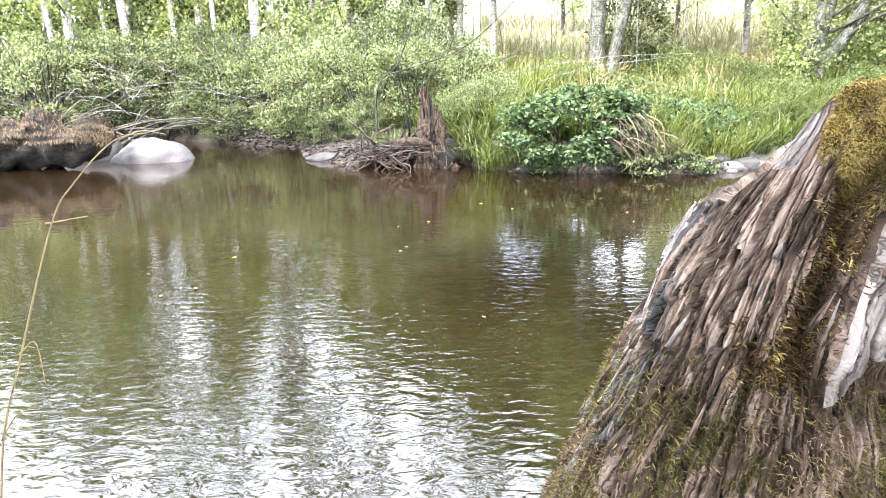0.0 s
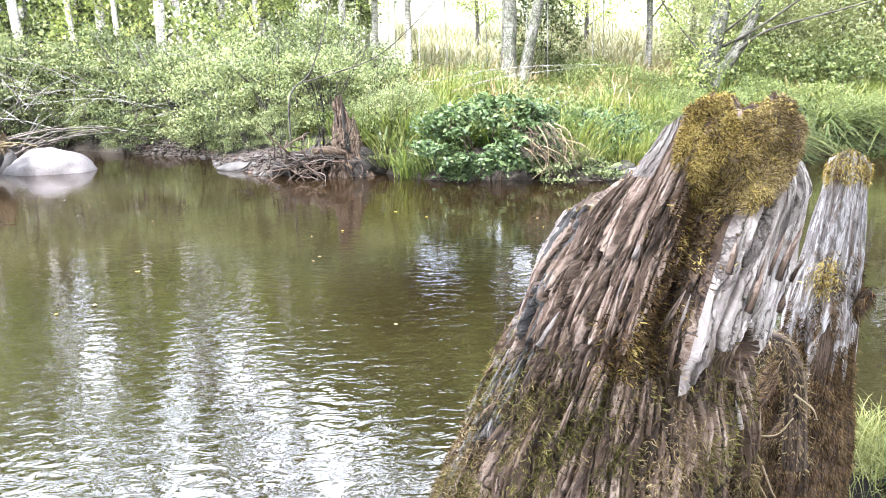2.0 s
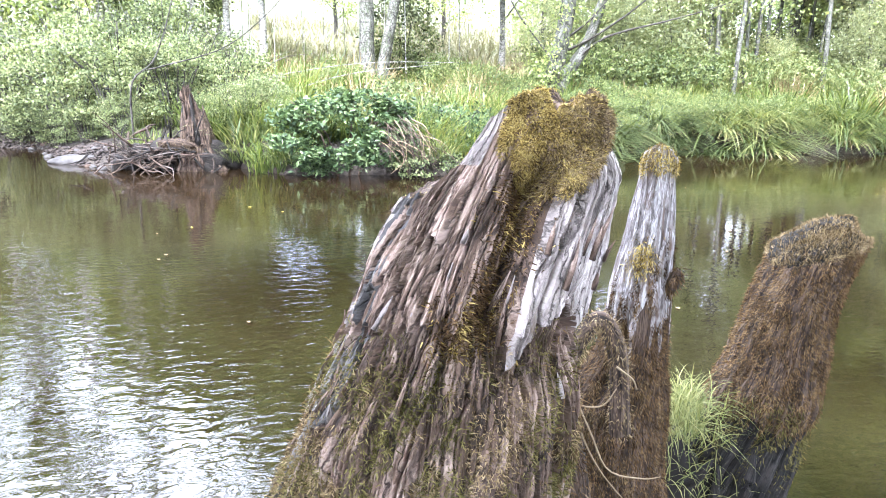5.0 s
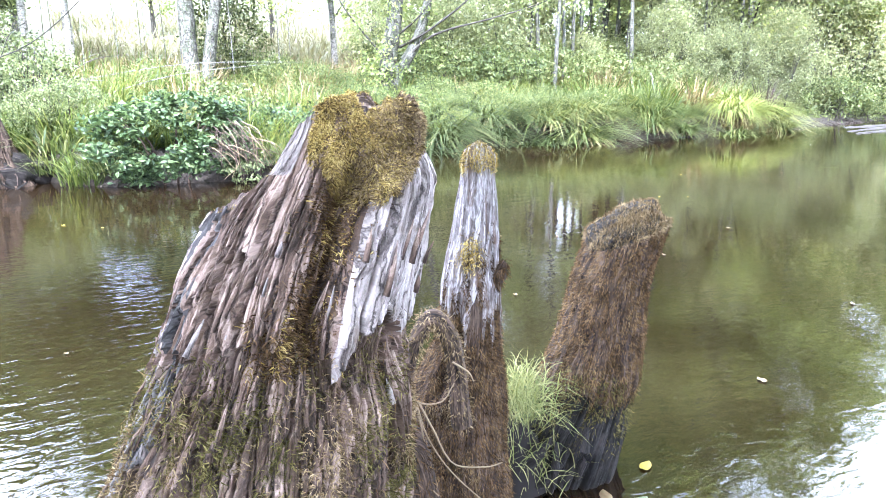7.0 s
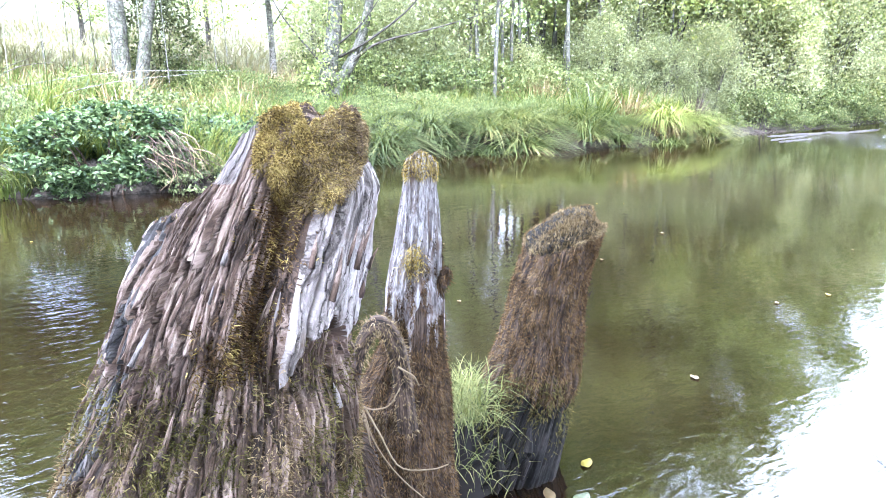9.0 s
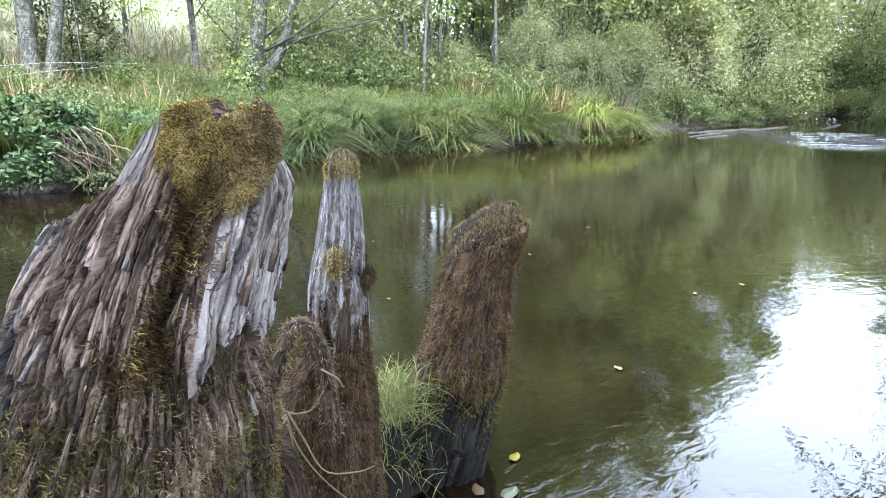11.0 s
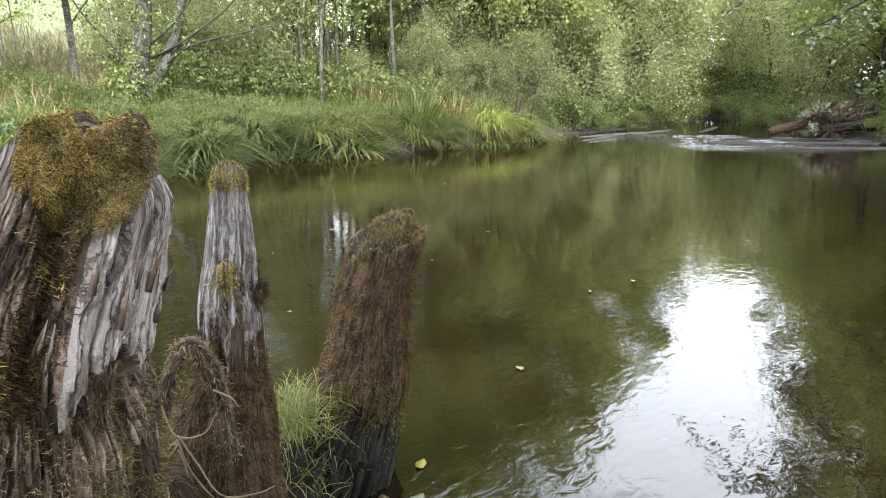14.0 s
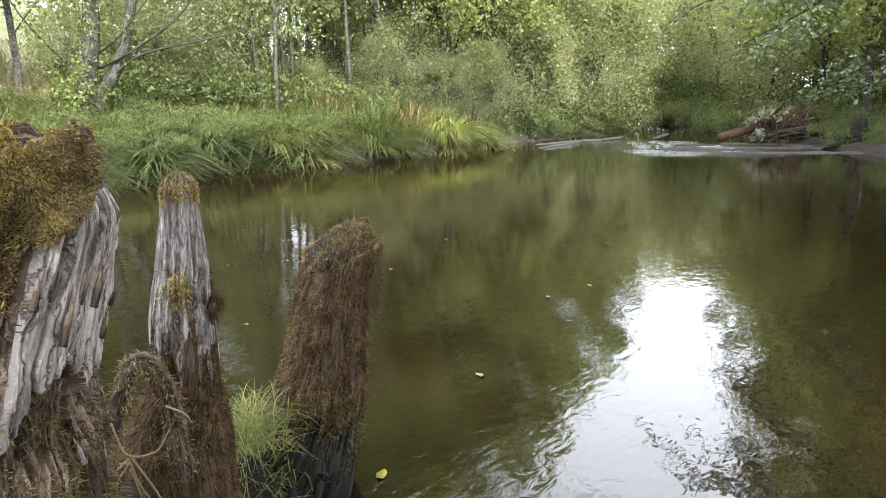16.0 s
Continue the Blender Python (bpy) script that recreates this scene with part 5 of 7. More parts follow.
# Shrubs that hang over the left part of the far bank, built thrice and repeated.
base_shrubs = [shrub("riverside_shrub", at_ground(-3.9, 16.6), (1.5, 1.1, 2.2), 9000, 0.066, M_SHRUB, "light green leafy riverside shrub with thin stems", "shrub", "shrubs on the far bank", 80, 20, 100 + i, spread=0.12, lowest=0.22) for i in range(1)]
base_shrubs.append(shrub("riverside_shrub", at_ground(-1.6, 14.4), (1.3, 1.0, 1.9), 8000, 0.066, M_SHRUB, "light green leafy riverside shrub over the root wad", "shrub", "shrubs on the far bank", 75, 20, 111, spread=0.12, lowest=0.22))
base_shrubs.append(shrub("riverside_shrub", at_ground(-6.2, 18.4), (1.6, 1.1, 2.4), 9500, 0.066, M_SHRUB, "light green leafy riverside shrub with bare lower stems", "shrub", "shrubs on the far bank", 90, 20, 122, spread=0.12, lowest=0.25))
spots = [(-5.2, 17.9, 0, 40, 1.0), (-7.6, 18.9, 1, 80, 1.1), (-8.8, 18.3, 2, 200, 1.0), (-10.2, 17.6, 0, 130, 1.15), (-11.6, 18.2, 1, 20, 1.1), (-13.2, 18.6, 2, 300, 1.2), (-15.0, 18.8, 0, 60, 1.2),
         (-2.7, 15.2, 2, 170, 0.85), (-0.6, 13.9, 0, 250, 0.8), (0.3, 14.6, 1, 140, 0.85), (-4.6, 18.9, 1, 310, 1.15), (-2.6, 17.4, 0, 95, 1.1), (-0.9, 16.4, 2, 15, 1.0), (-6.6, 20.3, 1, 45, 1.3),
         (-9.2, 20.6, 0, 75, 1.3), (-12.0, 20.8, 2, 220, 1.3), (0.9, 13.0, 1, 60, 0.55), (-17.5, 19.5, 1, 100, 1.4), (-20.5, 20, 2, 30, 1.5), (-5.6, 17.1, 1, 150, 0.55), (-6.6, 17.9, 2, 250, 0.5), (-7.6, 18.2, 0, 180, 0.55), (-8.8, 17.9, 1, 280, 0.6), (0.6, 12.7, 2, 20, 0.4), (-4.9, 17.7, 1, 60, 0.42), (-4.2, 17.0, 0, 150, 0.42), (-3.5, 16.3, 2, 210, 0.40), (-2.9, 15.2, 1, 300, 0.40), (-2.2, 14.2, 0, 20, 0.36), (-1.5, 13.5, 2, 100, 0.34)]
for x, y, kind_i, turn, sc in spots:
    m4 = Matrix.Translation(at_ground(x, y, -0.05)) @ Matrix.Rotation(radians(turn), 4, "Z")
    ob = copy_thing(base_shrubs[kind_i], m4)
    ob.scale = (sc, sc, sc)

# The bramble bush at the water.
bramble = shrub("bramble_bush", at_ground(2.15, 11.0, 0.0), (1.2, 0.85, 1.3), 9000, 0.092, M_BRAMBLE, "dense dark-green bramble bush hanging to the water", "bush", "", 90, 10, 201, False, M_BROWNWOOD, 0.085)
bramble.location.z = -0.02
for i in range(44):
    x0 = r.uniform(0.3, 1.05)
    x1 = x0 + r.normal(0.12, 0.28)
    z0, z1 = r.uniform(0.5, 1.0), r.uniform(0.05, 0.45)
    tube_part("cane", [(x0, -0.5, z0), ((x0 + x1) / 2 + r.normal(0, 0.1), -0.86 + r.normal(0, 0.04), (z0 + z1) / 2 + r.uniform(0, 0.2)), (x1, -0.84 + r.normal(0, 0.05), z1)], [0.007, 0.006, 0.003], M_ROOT if r.random() < 0.35 else M_BROWNWOOD, bramble, "", 5, 0.15, i, 10)
tube_part("dead_stub", [(1.0, 0.1, 0.4), (0.98, 0.0, 0.85), (0.92, -0.05, 1.02)], [0.08, 0.075, 0.05], M_DRIFT, bramble, "bleached dead stub", 9, 0.3, 5, 8)
weed = shrub("water_weed", (3.5, 10.45, 0.0), (0.75, 0.4, 0.35), 1500, 0.06, M_SHRUB, "low bright green plants at the water beside the bramble", "plants", "", 30, 3, 207)
shrub("leafy_plant", at_ground(4.2, 11.9), (0.9, 0.7, 0.8), 2200, 0.07, M_BRAMBLE, "dark leafy plant above the small beach", "plant", "", 40, 4, 208)
shrub("leafy_plant", at_ground(3.3, 12.2), (1.0, 0.7, 0.9), 2400, 0.065, M_SHRUB, "yellow-green leafy plant behind the bramble", "plant", "", 40, 4, 209)


# Sedge clumps along the water.
def sedge(place, radius, height, count, mat, label, seed, group="sedge clumps along the water"):
    rr = np.random.default_rng(seed)
    ob = thing("sedge_clump", place, label, "sedge", group)
    an, q = rr.uniform(0, 2 * np.pi, count), rr.uniform(0, 1, count) ** 0.6
    root = np.stack([np.cos(an) * q * radius * 0.45, np.sin(an) * q * radius * 0.45, rr.uniform(-0.1, 0.1, count)], 1)
    way = np.stack([np.cos(an) * q * 0.65 + rr.normal(0, 0.3, count), np.sin(an) * q * 0.65 - 0.12 + rr.normal(0, 0.25, count), np.full(count, 0.95)], 1)
    v, a_, b_ = blade_arrays(root, way, height * rr.uniform(0.4, 1.3, count), 0.034, rr.uniform(0.6, 1.6, count), rr, 7)
    part("foliage", raw_mesh("foliage", v, a_, b_), mat, ob)
    cnt = count // 5
    an = rr.uniform(0, 2 * np.pi, cnt)
    root = np.stack([np.cos(an) * radius * 0.5, np.sin(an) * radius * 0.5, rr.uniform(-0.05, 0.1, cnt)], 1)
    way = np.stack([np.cos(an), np.sin(an), rr.uniform(0.1, 0.7, cnt)], 1)
    v, a_, b_ = blade_arrays(root, way, height * rr.uniform(0.3, 0.7, cnt), 0.014, rr.uniform(0.4, 1.0, cnt), rr, 4)
    part("dry_foliage", raw_mesh("dry_foliage", v, a_, b_), M_STRAW, ob, "straw-coloured dead blades")
    return ob


s1 = sedge(at_ground(8.3, 13.15), 0.8, 0.85, 380, M_SEDGESHADE, "arching green sedge clump over the water", 301)
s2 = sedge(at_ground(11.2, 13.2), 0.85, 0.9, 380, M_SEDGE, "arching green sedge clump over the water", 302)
s3 = sedge(at_ground(17.4, 12.6), 1.0, 1.2, 620, M_SEDGELIT, "tall yellow-green sedge clump, coloured bright as in full light", 303)
sr_ = np.random.default_rng(305)
sx = 6.2
while sx < 19.2:
    for dy in (0.25, 1.1, 2.1):
        if sr_.random() < 0.8:
            x = sx + sr_.normal(0, 0.22) + 0.3 * dy
            # Shade-coloured clumps gather at the left, for the shade of the trees there.
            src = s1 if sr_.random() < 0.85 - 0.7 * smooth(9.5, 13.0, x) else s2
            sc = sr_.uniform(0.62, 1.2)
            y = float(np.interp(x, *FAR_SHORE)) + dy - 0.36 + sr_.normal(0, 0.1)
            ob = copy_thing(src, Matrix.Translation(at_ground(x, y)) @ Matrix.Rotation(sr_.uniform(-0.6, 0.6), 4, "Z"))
            ob.scale = (sc, sc, sc * sr_.uniform(0.85, 1.15))
    sx += sr_.uniform(0.7, 1.25)


dry = thing("dry_shrub", at_ground(18.9, 12.75), "bare reddish-brown twiggy shrub at the end of the bank", "shrub")
for i in range(46):
    an, ln = sr_.uniform(0, 2 * np.pi), sr_.uniform(0.5, 1.15)
    out_ = np.array([math.cos(an) * 0.45, math.sin(an) * 0.3, 0.0])
    tube_part("stem", [out_ * 0.2 + [0, 0, -0.05], out_ * 0.7 + [0, 0, ln * 0.55], out_ * 1.3 + [sr_.normal(0, 0.1), 0, ln]], [0.014, 0.010, 0.004], M_BROWNWOOD if i % 3 else M_DRIFT, dry, "", 4, 0.2, i, 6)


# Loose grass clumps over the whole bank, of three kinds.
def grass_clump(place, radius, height, count, mat, label, seed, upright):
    rr_ = np.random.default_rng(seed)
    ob = thing("grass_clump", place, label, "grass", "grass clumps on the far bank")
    an, q = rr_.uniform(0, 2 * np.pi, count), rr_.uniform(0, 1, count) ** 0.5
    root = np.stack([np.cos(an) * q * radius, np.sin(an) * q * radius, rr_.uniform(-0.12, 0.05, count)], 1)
    way = np.stack([np.cos(an) * q * 0.4 + rr_.normal(0, 0.2, count), np.sin(an) * q * 0.4 + rr_.normal(0, 0.2, count), np.full(count, upright)], 1)
    v_, a_, b_ = blade_arrays(root, way, height * rr_.uniform(0.5, 1.3, count), 0.036, rr_.uniform(0.15, 0.9, count), rr_, 4)
    part("foliage", raw_mesh("foliage", v_, a_, b_), mat, ob)
    return ob


g1 = grass_clump(at_ground(6.6, 14.2), 0.5, 1.0, 240, M_GRASS, "tall green grass clump on the far bank", 321, 1.2)
g2 = grass_clump(at_ground(9.9, 15.0), 0.6, 0.8, 240, M_SEDGE, "yellow-green grass clump on the far bank", 322, 0.8)
g3 = grass_clump(at_ground(3.0, 14.0), 0.45, 1.1, 160, M_STRAW, "straw-coloured seeding grass clump", 323, 1.5)
rr = np.random.default_rng(330)
for i in range(150):
    x = rr.uniform(-0.5, 20.5)
    d = rr.uniform(0.9, 7.5)
    src = g3 if rr.random() < 0.06 + 0.05 * d else (g1 if rr.random() < 0.6 else g2)
    sc = rr.uniform(0.6, 1.25)
    ob = copy_thing(src, Matrix.Translation(at_ground(x, float(np.interp(x, *FAR_SHORE)) + d)) @ Matrix.Rotation(i * 1.3, 4, "Z"))
    ob.scale = (sc, sc, sc * rr.uniform(0.8, 1.15))


for i, (x, d, sc) in enumerate([(-0.9, 0.15, 0.6), (0.5, 0.05, 0.6), (0.95, -0.05, 0.7), (1.3, 0.1, 0.6), (0.1, 0.5, 0.8), (3.6, 0.35, 0.6), (4.6, 0.9, 0.7), (5.3, 0.8, 0.7), (6.1, 0.3, 0.8), (-6.0, 0.4, 0.5), (-7.0, 0.3, 0.5), (0.75, 0.5, 0.9), (18.9, 0.2, 0.6), (19.6, 0.3, 0.5)]):
    ob = copy_thing(g2 if i % 2 else g1, Matrix.Translation(at_ground(x, float(np.interp(x, *FAR_SHORE)) + d)) @ Matrix.Rotation(i * 2.3, 4, "Z"))
    ob.scale = (sc, sc, sc)


# Grass all over the far bank.
def grass_field(name, x0, x1, d0, d1, count, height, width, mat, label, seed, bend=(0.2, 0.7)):
    rr = np.random.default_rng(seed)
    x = rr.uniform(x0, x1, count * 2)
    d = d0 + (d1 - d0) * rr.uniform(0, 1, count * 2) ** 1.4
    y = np.interp(x, *FAR_SHORE) + d
    keep = fbm(x * 0.8, y * 0.8, 0.3, seed, 3) > rr.uniform(0.25, 0.6, count * 2)
    x, y = x[keep][:count], y[keep][:count]
    k = len(x)
    root = np.stack([x, y, ground_z(x, y) - 0.04], 1)
    way = np.stack([rr.normal(0, 0.28, k), rr.normal(-0.05, 0.28, k), np.ones(k)], 1)
    tall = height * rr.uniform(0.45, 1.3, k) * (0.15 + 1.9 * smooth(0.25, 0.8, fbm(x * 0.7, y * 0.7, 0.8, seed + 1, 3)))
    v, a_, b_ = blade_arrays(root, way, tall, width, rr.uniform(*bend, k), rr, 3)
    return tagged(part(name, raw_mesh(name, v, a_, b_), mat), label, "grass", kind="stuff")


grass_field("bank_grass", 4.0, 20.0, 1.8, 6.5, 8000, 0.7, 0.022, M_GRASS, "tall lush green grass on the far bank", 401)
grass_field("bank_grass", -0.5, 6.0, 0.5, 5.5, 7000, 0.8, 0.016, M_GRASS, "tall grass behind the bramble and the root wad", 402)
grass_field("meadow_grass", -4.0, 22.0, 5.0, 16.0, 26000, 0.8, 0.03, M_STRAW, "pale dry grass and seed heads in the meadow", 403)
grass_field("meadow_grass", -4.0, 24.0, 4.5, 15.0, 20000, 0.9, 0.03, M_GRASS, "green grass in the meadow", 404)
grass_field("bank_grass", -18.0, -0.5, 1.9, 6.0, 9000, 0.6, 0.016, M_GRASS, "grass under the shrubs", 405)
grass_field("meadow_grass", 2.0, 34.0, 13.0, 42.0, 24000, 1.0, 0.06, M_HAY, "pale dry grass farther up the meadow", 407)
grass_field("drift_straw", 16.5, 20.5, -0.15, 1.2, 3500, 0.4, 0.012, M_STRAW, "straw-coloured dead grass at the end of the bank", 406, (0.5, 1.2))


# ---- trees ----
def tree(place, height, lean, girth, bark, leaf_mat, leaves, leaf, label, seed, crown_from=0.22, crown_r=1.9, group="", limbs=9, spread=0.22, grow=1.1):
    rr = np.random.default_rng(seed)
    ob = thing("alder_tree", place, label, "tree", group)
    pts = [(0, 0, -0.3)] + [(lean[0] * q + rr.normal(0, 0.05 * height * q * 0.2), lean[1] * q + rr.normal(0, 0.05 * height * q * 0.2), height * q) for q in (0.15, 0.35, 0.6, 0.82, 1.0)]
    stem = tube_part("trunk", pts, [girth * 1.25, girth, girth * 0.85, girth * 0.6, girth * 0.35, girth * 0.08], bark, ob, "", 10, 0.12, seed, 24)
    P_ = np.array(pts)
    tips = []
    for i in range(limbs):
        q = crown_from + (0.97 - crown_from) * (i + rr.uniform(0, 0.8)) / limbs
        root = np.array([np.interp(q * height, P_[:, 2], P_[:, k]) for k in (0, 1)] + [q * height])
        an = i * 2.4 + rr.uniform(-0.5, 0.5)
        ln = crown_r * (1.1 - 0.6 * q) * rr.uniform(0.75, 1.25)
        end = root + [math.cos(an) * ln, math.sin(an) * ln, ln * rr.uniform(0.2, 0.7)]
        midp = (root + end) / 2 + [0, 0, 0.12 * ln]
        tube_part("limb", [root, midp, end], [girth * 0.3 * (1.1 - q), girth * 0.2 * (1.1 - q), 0.008], M_BARKDARK, stem, "", 5, 0.15, i, 8)
        for s in np.linspace(0.35, 1.1, 5):
            tips.append(root + (end - root) * s + [0, 0, 0.1 * ln])
    tips = np.array(tips)
    k = rr.integers(0, len(tips), leaves)
    c = tips[k] + rr.normal(size=(leaves, 3)) * crown_r * spread * rr.uniform(0.4, 1.4, len(tips))[k][:, None]
    c = c[c[:, 2] > 0.3]
    v, *fs = simple_leaf_arrays(c, leaf * (1 + grow * smooth(3.5, 7.0, c[:, 2])), rr)
    part("crown", raw_mesh("crown", v, *fs, shade=False), leaf_mat, ob)
    return ob


G_LEFT, G_FAR, G_RIGHT = "alders on the far bank", "tall alders behind the meadow", "willows upstream"
t1 = tree(at_ground(-8.4, 18.9), 9.0, (-0.6, 0.2), 0.13, M_BIRCH, M_ALDER, 3000, 0.13, "slender pale-barked alder with a thin crown", 501, 0.18, 1.5, G_LEFT, grow=0.2)
t2 = tree(at_ground(-5.35, 19.6), 9.5, (0.3, 0.3), 0.15, M_BIRCH, M_ALDER, 3000, 0.13, "slender pale-barked alder with a thin crown", 502, 0.2, 1.5, G_LEFT, grow=0.2)
t3 = tree(at_ground(-10.6, 19.2), 8.5, (-0.3, -0.2), 0.10, M_BIRCH, M_ALDER, 1500, 0.12, "slender pale-barked alder with a thin crown", 503, 0.2, 1.3, G_LEFT, grow=0.2)
for i, (x, y, src, sc) in enumerate([(-9.3, 19.6, t3, 0.95), (-9.9, 18.7, t2, 0.85), (-11.6, 20.2, t1, 1.05), (-7.3, 19.4, t3, 0.9), (-6.8, 19.9, t2, 0.95), (-6.2, 18.9, t3, 0.8), (-4.7, 19.9, t1, 0.95), (-13.0, 19.8, t2, 1.0), (-14.5, 20.5, t1, 1.1), (-16.5, 20.5, t2, 1.1), (-3.2, 21.5, t3, 0.9),
                                    (-19, 21, t1, 1.2), (-22, 22, t2, 1.2), (-12.5, 22.5, t3, 1.2), (-8.6, 23, t2, 1.1), (-1.6, 22.5, t1, 0.85)]):
    ob = copy_thing(src, Matrix.Translation(at_ground(x, y)) @ Matrix.Rotation(i * 2.1, 4, "Z"))
    ob.scale = (sc, sc, sc)
t8 = tree(at_ground(-9.6, 21.4), 19.0, (0.4, 0.3), 0.12, M_BIRCH, M_ALDER, 900, 0.15, "tall slender pale alder with a sparse high crown", 504, 0.42, 0.9, "tall slender alders on the far bank", 12, 0.22)
for i, (x, y, sc) in enumerate([(-13.6, 22.0, 0.95), (-11.2, 22.6, 1.0), (-4.4, 23.4, 1.05), (0.4, 25.6, 0.95), (-7.7, 22.2, 0.9), (-5.6, 22.6, 1.0), (-3.3, 24.0, 0.95), (-0.6, 24.5, 0.98), (1.6, 25.2, 0.95)]):
    ob = copy_thing(t8, Matrix.Translation(at_ground(x, y)) @ Matrix.Rotation(i * 2.1, 4, "Z"))
    ob.scale = (sc, sc, sc)
t4 = tree(at_ground(17.7, 23.0), 18.5, (0.5, 0.3), 0.13, M_BARK, M_ALDER, 15000, 0.14, "tall pale-barked alder with a full crown", 511, 0.12, 3.0, G_FAR, 13, grow=0.45)
t5 = tree(at_ground(22.0, 19.8), 17.5, (-0.4, 0.2), 0.12, M_BARK, M_ALDER, 15000, 0.14, "tall pale-barked alder with a full crown", 512, 0.1, 3.0, G_FAR, 13, grow=0.45)
t9 = tree(at_ground(18.6, 21.8), 17.5, (0.4, 0.2), 0.12, M_BARK, M_ALDER, 11000, 0.14, "tall pale-barked alder with a high crown", 515, 0.5, 2.8, G_FAR, 10, grow=0.45)
for i, (x, y, src, sc) in enumerate([(15.4, 24.6, t5, 1.0), (20.5, 21.2, t9, 0.98), (23.6, 18.2, t4, 0.9), (13.2, 25.5, t4, 1.0), (24.8, 20.6, t5, 0.95), (11.0, 26.5, t5, 0.95), (27.2, 18.6, t4, 0.8), (19.6, 25.5, t9, 1.1), (16.5, 28.0, t5, 1.05), (22.8, 24.0, t9, 1.05), (26.5, 22.0, t4, 0.95)]):
    ob = copy_thing(src, Matrix.Translation(at_ground(x, y)) @ Matrix.Rotation(i * 1.3 + 0.5, 4, "Z"))
    ob.scale = (sc, sc, sc)
for i, (x, y, src, sc) in enumerate([(25.5, 15.5, t5, 0.92), (22.6, 16.2, t5, 0.98), (27.0, 15.8, t4, 0.86), (29.3, 15.4, t4, 0.84), (31.5, 16.0, t5, 0.84), (33.5, 15.8, t5, 0.82), (37.2, 15.6, t4, 0.76), (23.5, 17.6, t4, 0.92), (40, 9.0, t5, 0.6), (20.0, 17.6, t5, 1.05), (34, 3.6, t4, 1.0), (37, 5.6, t5, 0.95), (30.5, 0.2, t5, 0.95), (26.5, -2.0, t4, 0.9)]):
    ob = copy_thing(src, Matrix.Translation(at_ground(x, y)) @ Matrix.Rotation(i * 2.7 + 1.5, 4, "Z"))
    ob.scale = (sc, sc, sc)
# The trunks are coloured this pale to fade into the bright meadow haze.
t7 = tree(at_ground(1.8, 23.0), 10.0, (0.3, 0.1), 0.014, M_BIRCH, M_ALDER, 5000, 0.16, "pale-barked alder with a high crown", 513, 0.4, 2.2, "high-crowned alders at the meadow", 10)
for i, (x, y, sc) in enumerate([(-0.3, 24.5, 0.9), (6.4, 24.0, 1.25), (8.6, 26.0, 1.4), (-2.4, 26.0, 0.95), (11.0, 23.6, 1.4), (5.0, 28.5, 1.3), (1.2, 28.0, 1.0), (7.6, 29.5, 1.45), (9.8, 28.2, 1.45), (5.2, 22.2, 1.0), (-4.0, 29.0, 0.95), (12.5, 27.5, 1.5), (3.2, 27.5, 1.0), (1.0, 31.0, 1.15), (4.6, 32.0, 1.25), (7.2, 31.5, 1.7), (-1.5, 31.0, 1.1), (0.3, 26.0, 0.8), (1.7, 25.5, 0.78), (2.9, 24.5, 0.8), (3.9, 26.0, 0.85)]):
    ob = copy_thing(t7, Matrix.Translation(at_ground(x, y)) @ Matrix.Rotation(i * 1.9, 4, "Z"))
    ob.scale = (sc, sc, sc)
# Trees far behind the meadow.
t6 = tree(at_ground(-14, 40), 11.0, (0.2, 0.2), 0.2, M_BARKDARK, M_ALDER, 4200, 0.22, "distant leafy tree beyond the meadow", 521, 0.1, 2.8, "trees beyond the meadow", 11)
for i, (x, y, sc) in enumerate([(-22, 34, 1.0), (-7, 36, 0.9), (-16, 31, 0.85), (-11, 33, 0.8), (-3, 33, 0.7), (-26, 33, 1.1), (0, 46, 0.75), (7.5, 48, 0.7), (21, 44, 0.9), (28, 40, 1.0), (14.5, 46, 0.75), (34, 34, 1.0), (29, 30, 0.8), (-38, 34, 1.2), (-46, 30, 1.2), (-27, 28, 1.1), (40, 30, 1.0), (45, 26, 0.9), (33, 26, 0.8), (38, 22, 0.8), (-60, 20, 1.3), (-50, 10, 1.3), (47, 6, 0.85), (48, 2, 1.0), (44, -3, 1.1), (52, 10, 0.9), (40, -7, 1.2), (54, 16, 1.0), (50, 21, 1.1)]):
    ob = copy_thing(t6, Matrix.Translation(at_ground(x, y)) @ Matrix.Rotation(i * 1.9, 4, "Z"))
    ob.scale = (sc, sc, sc)

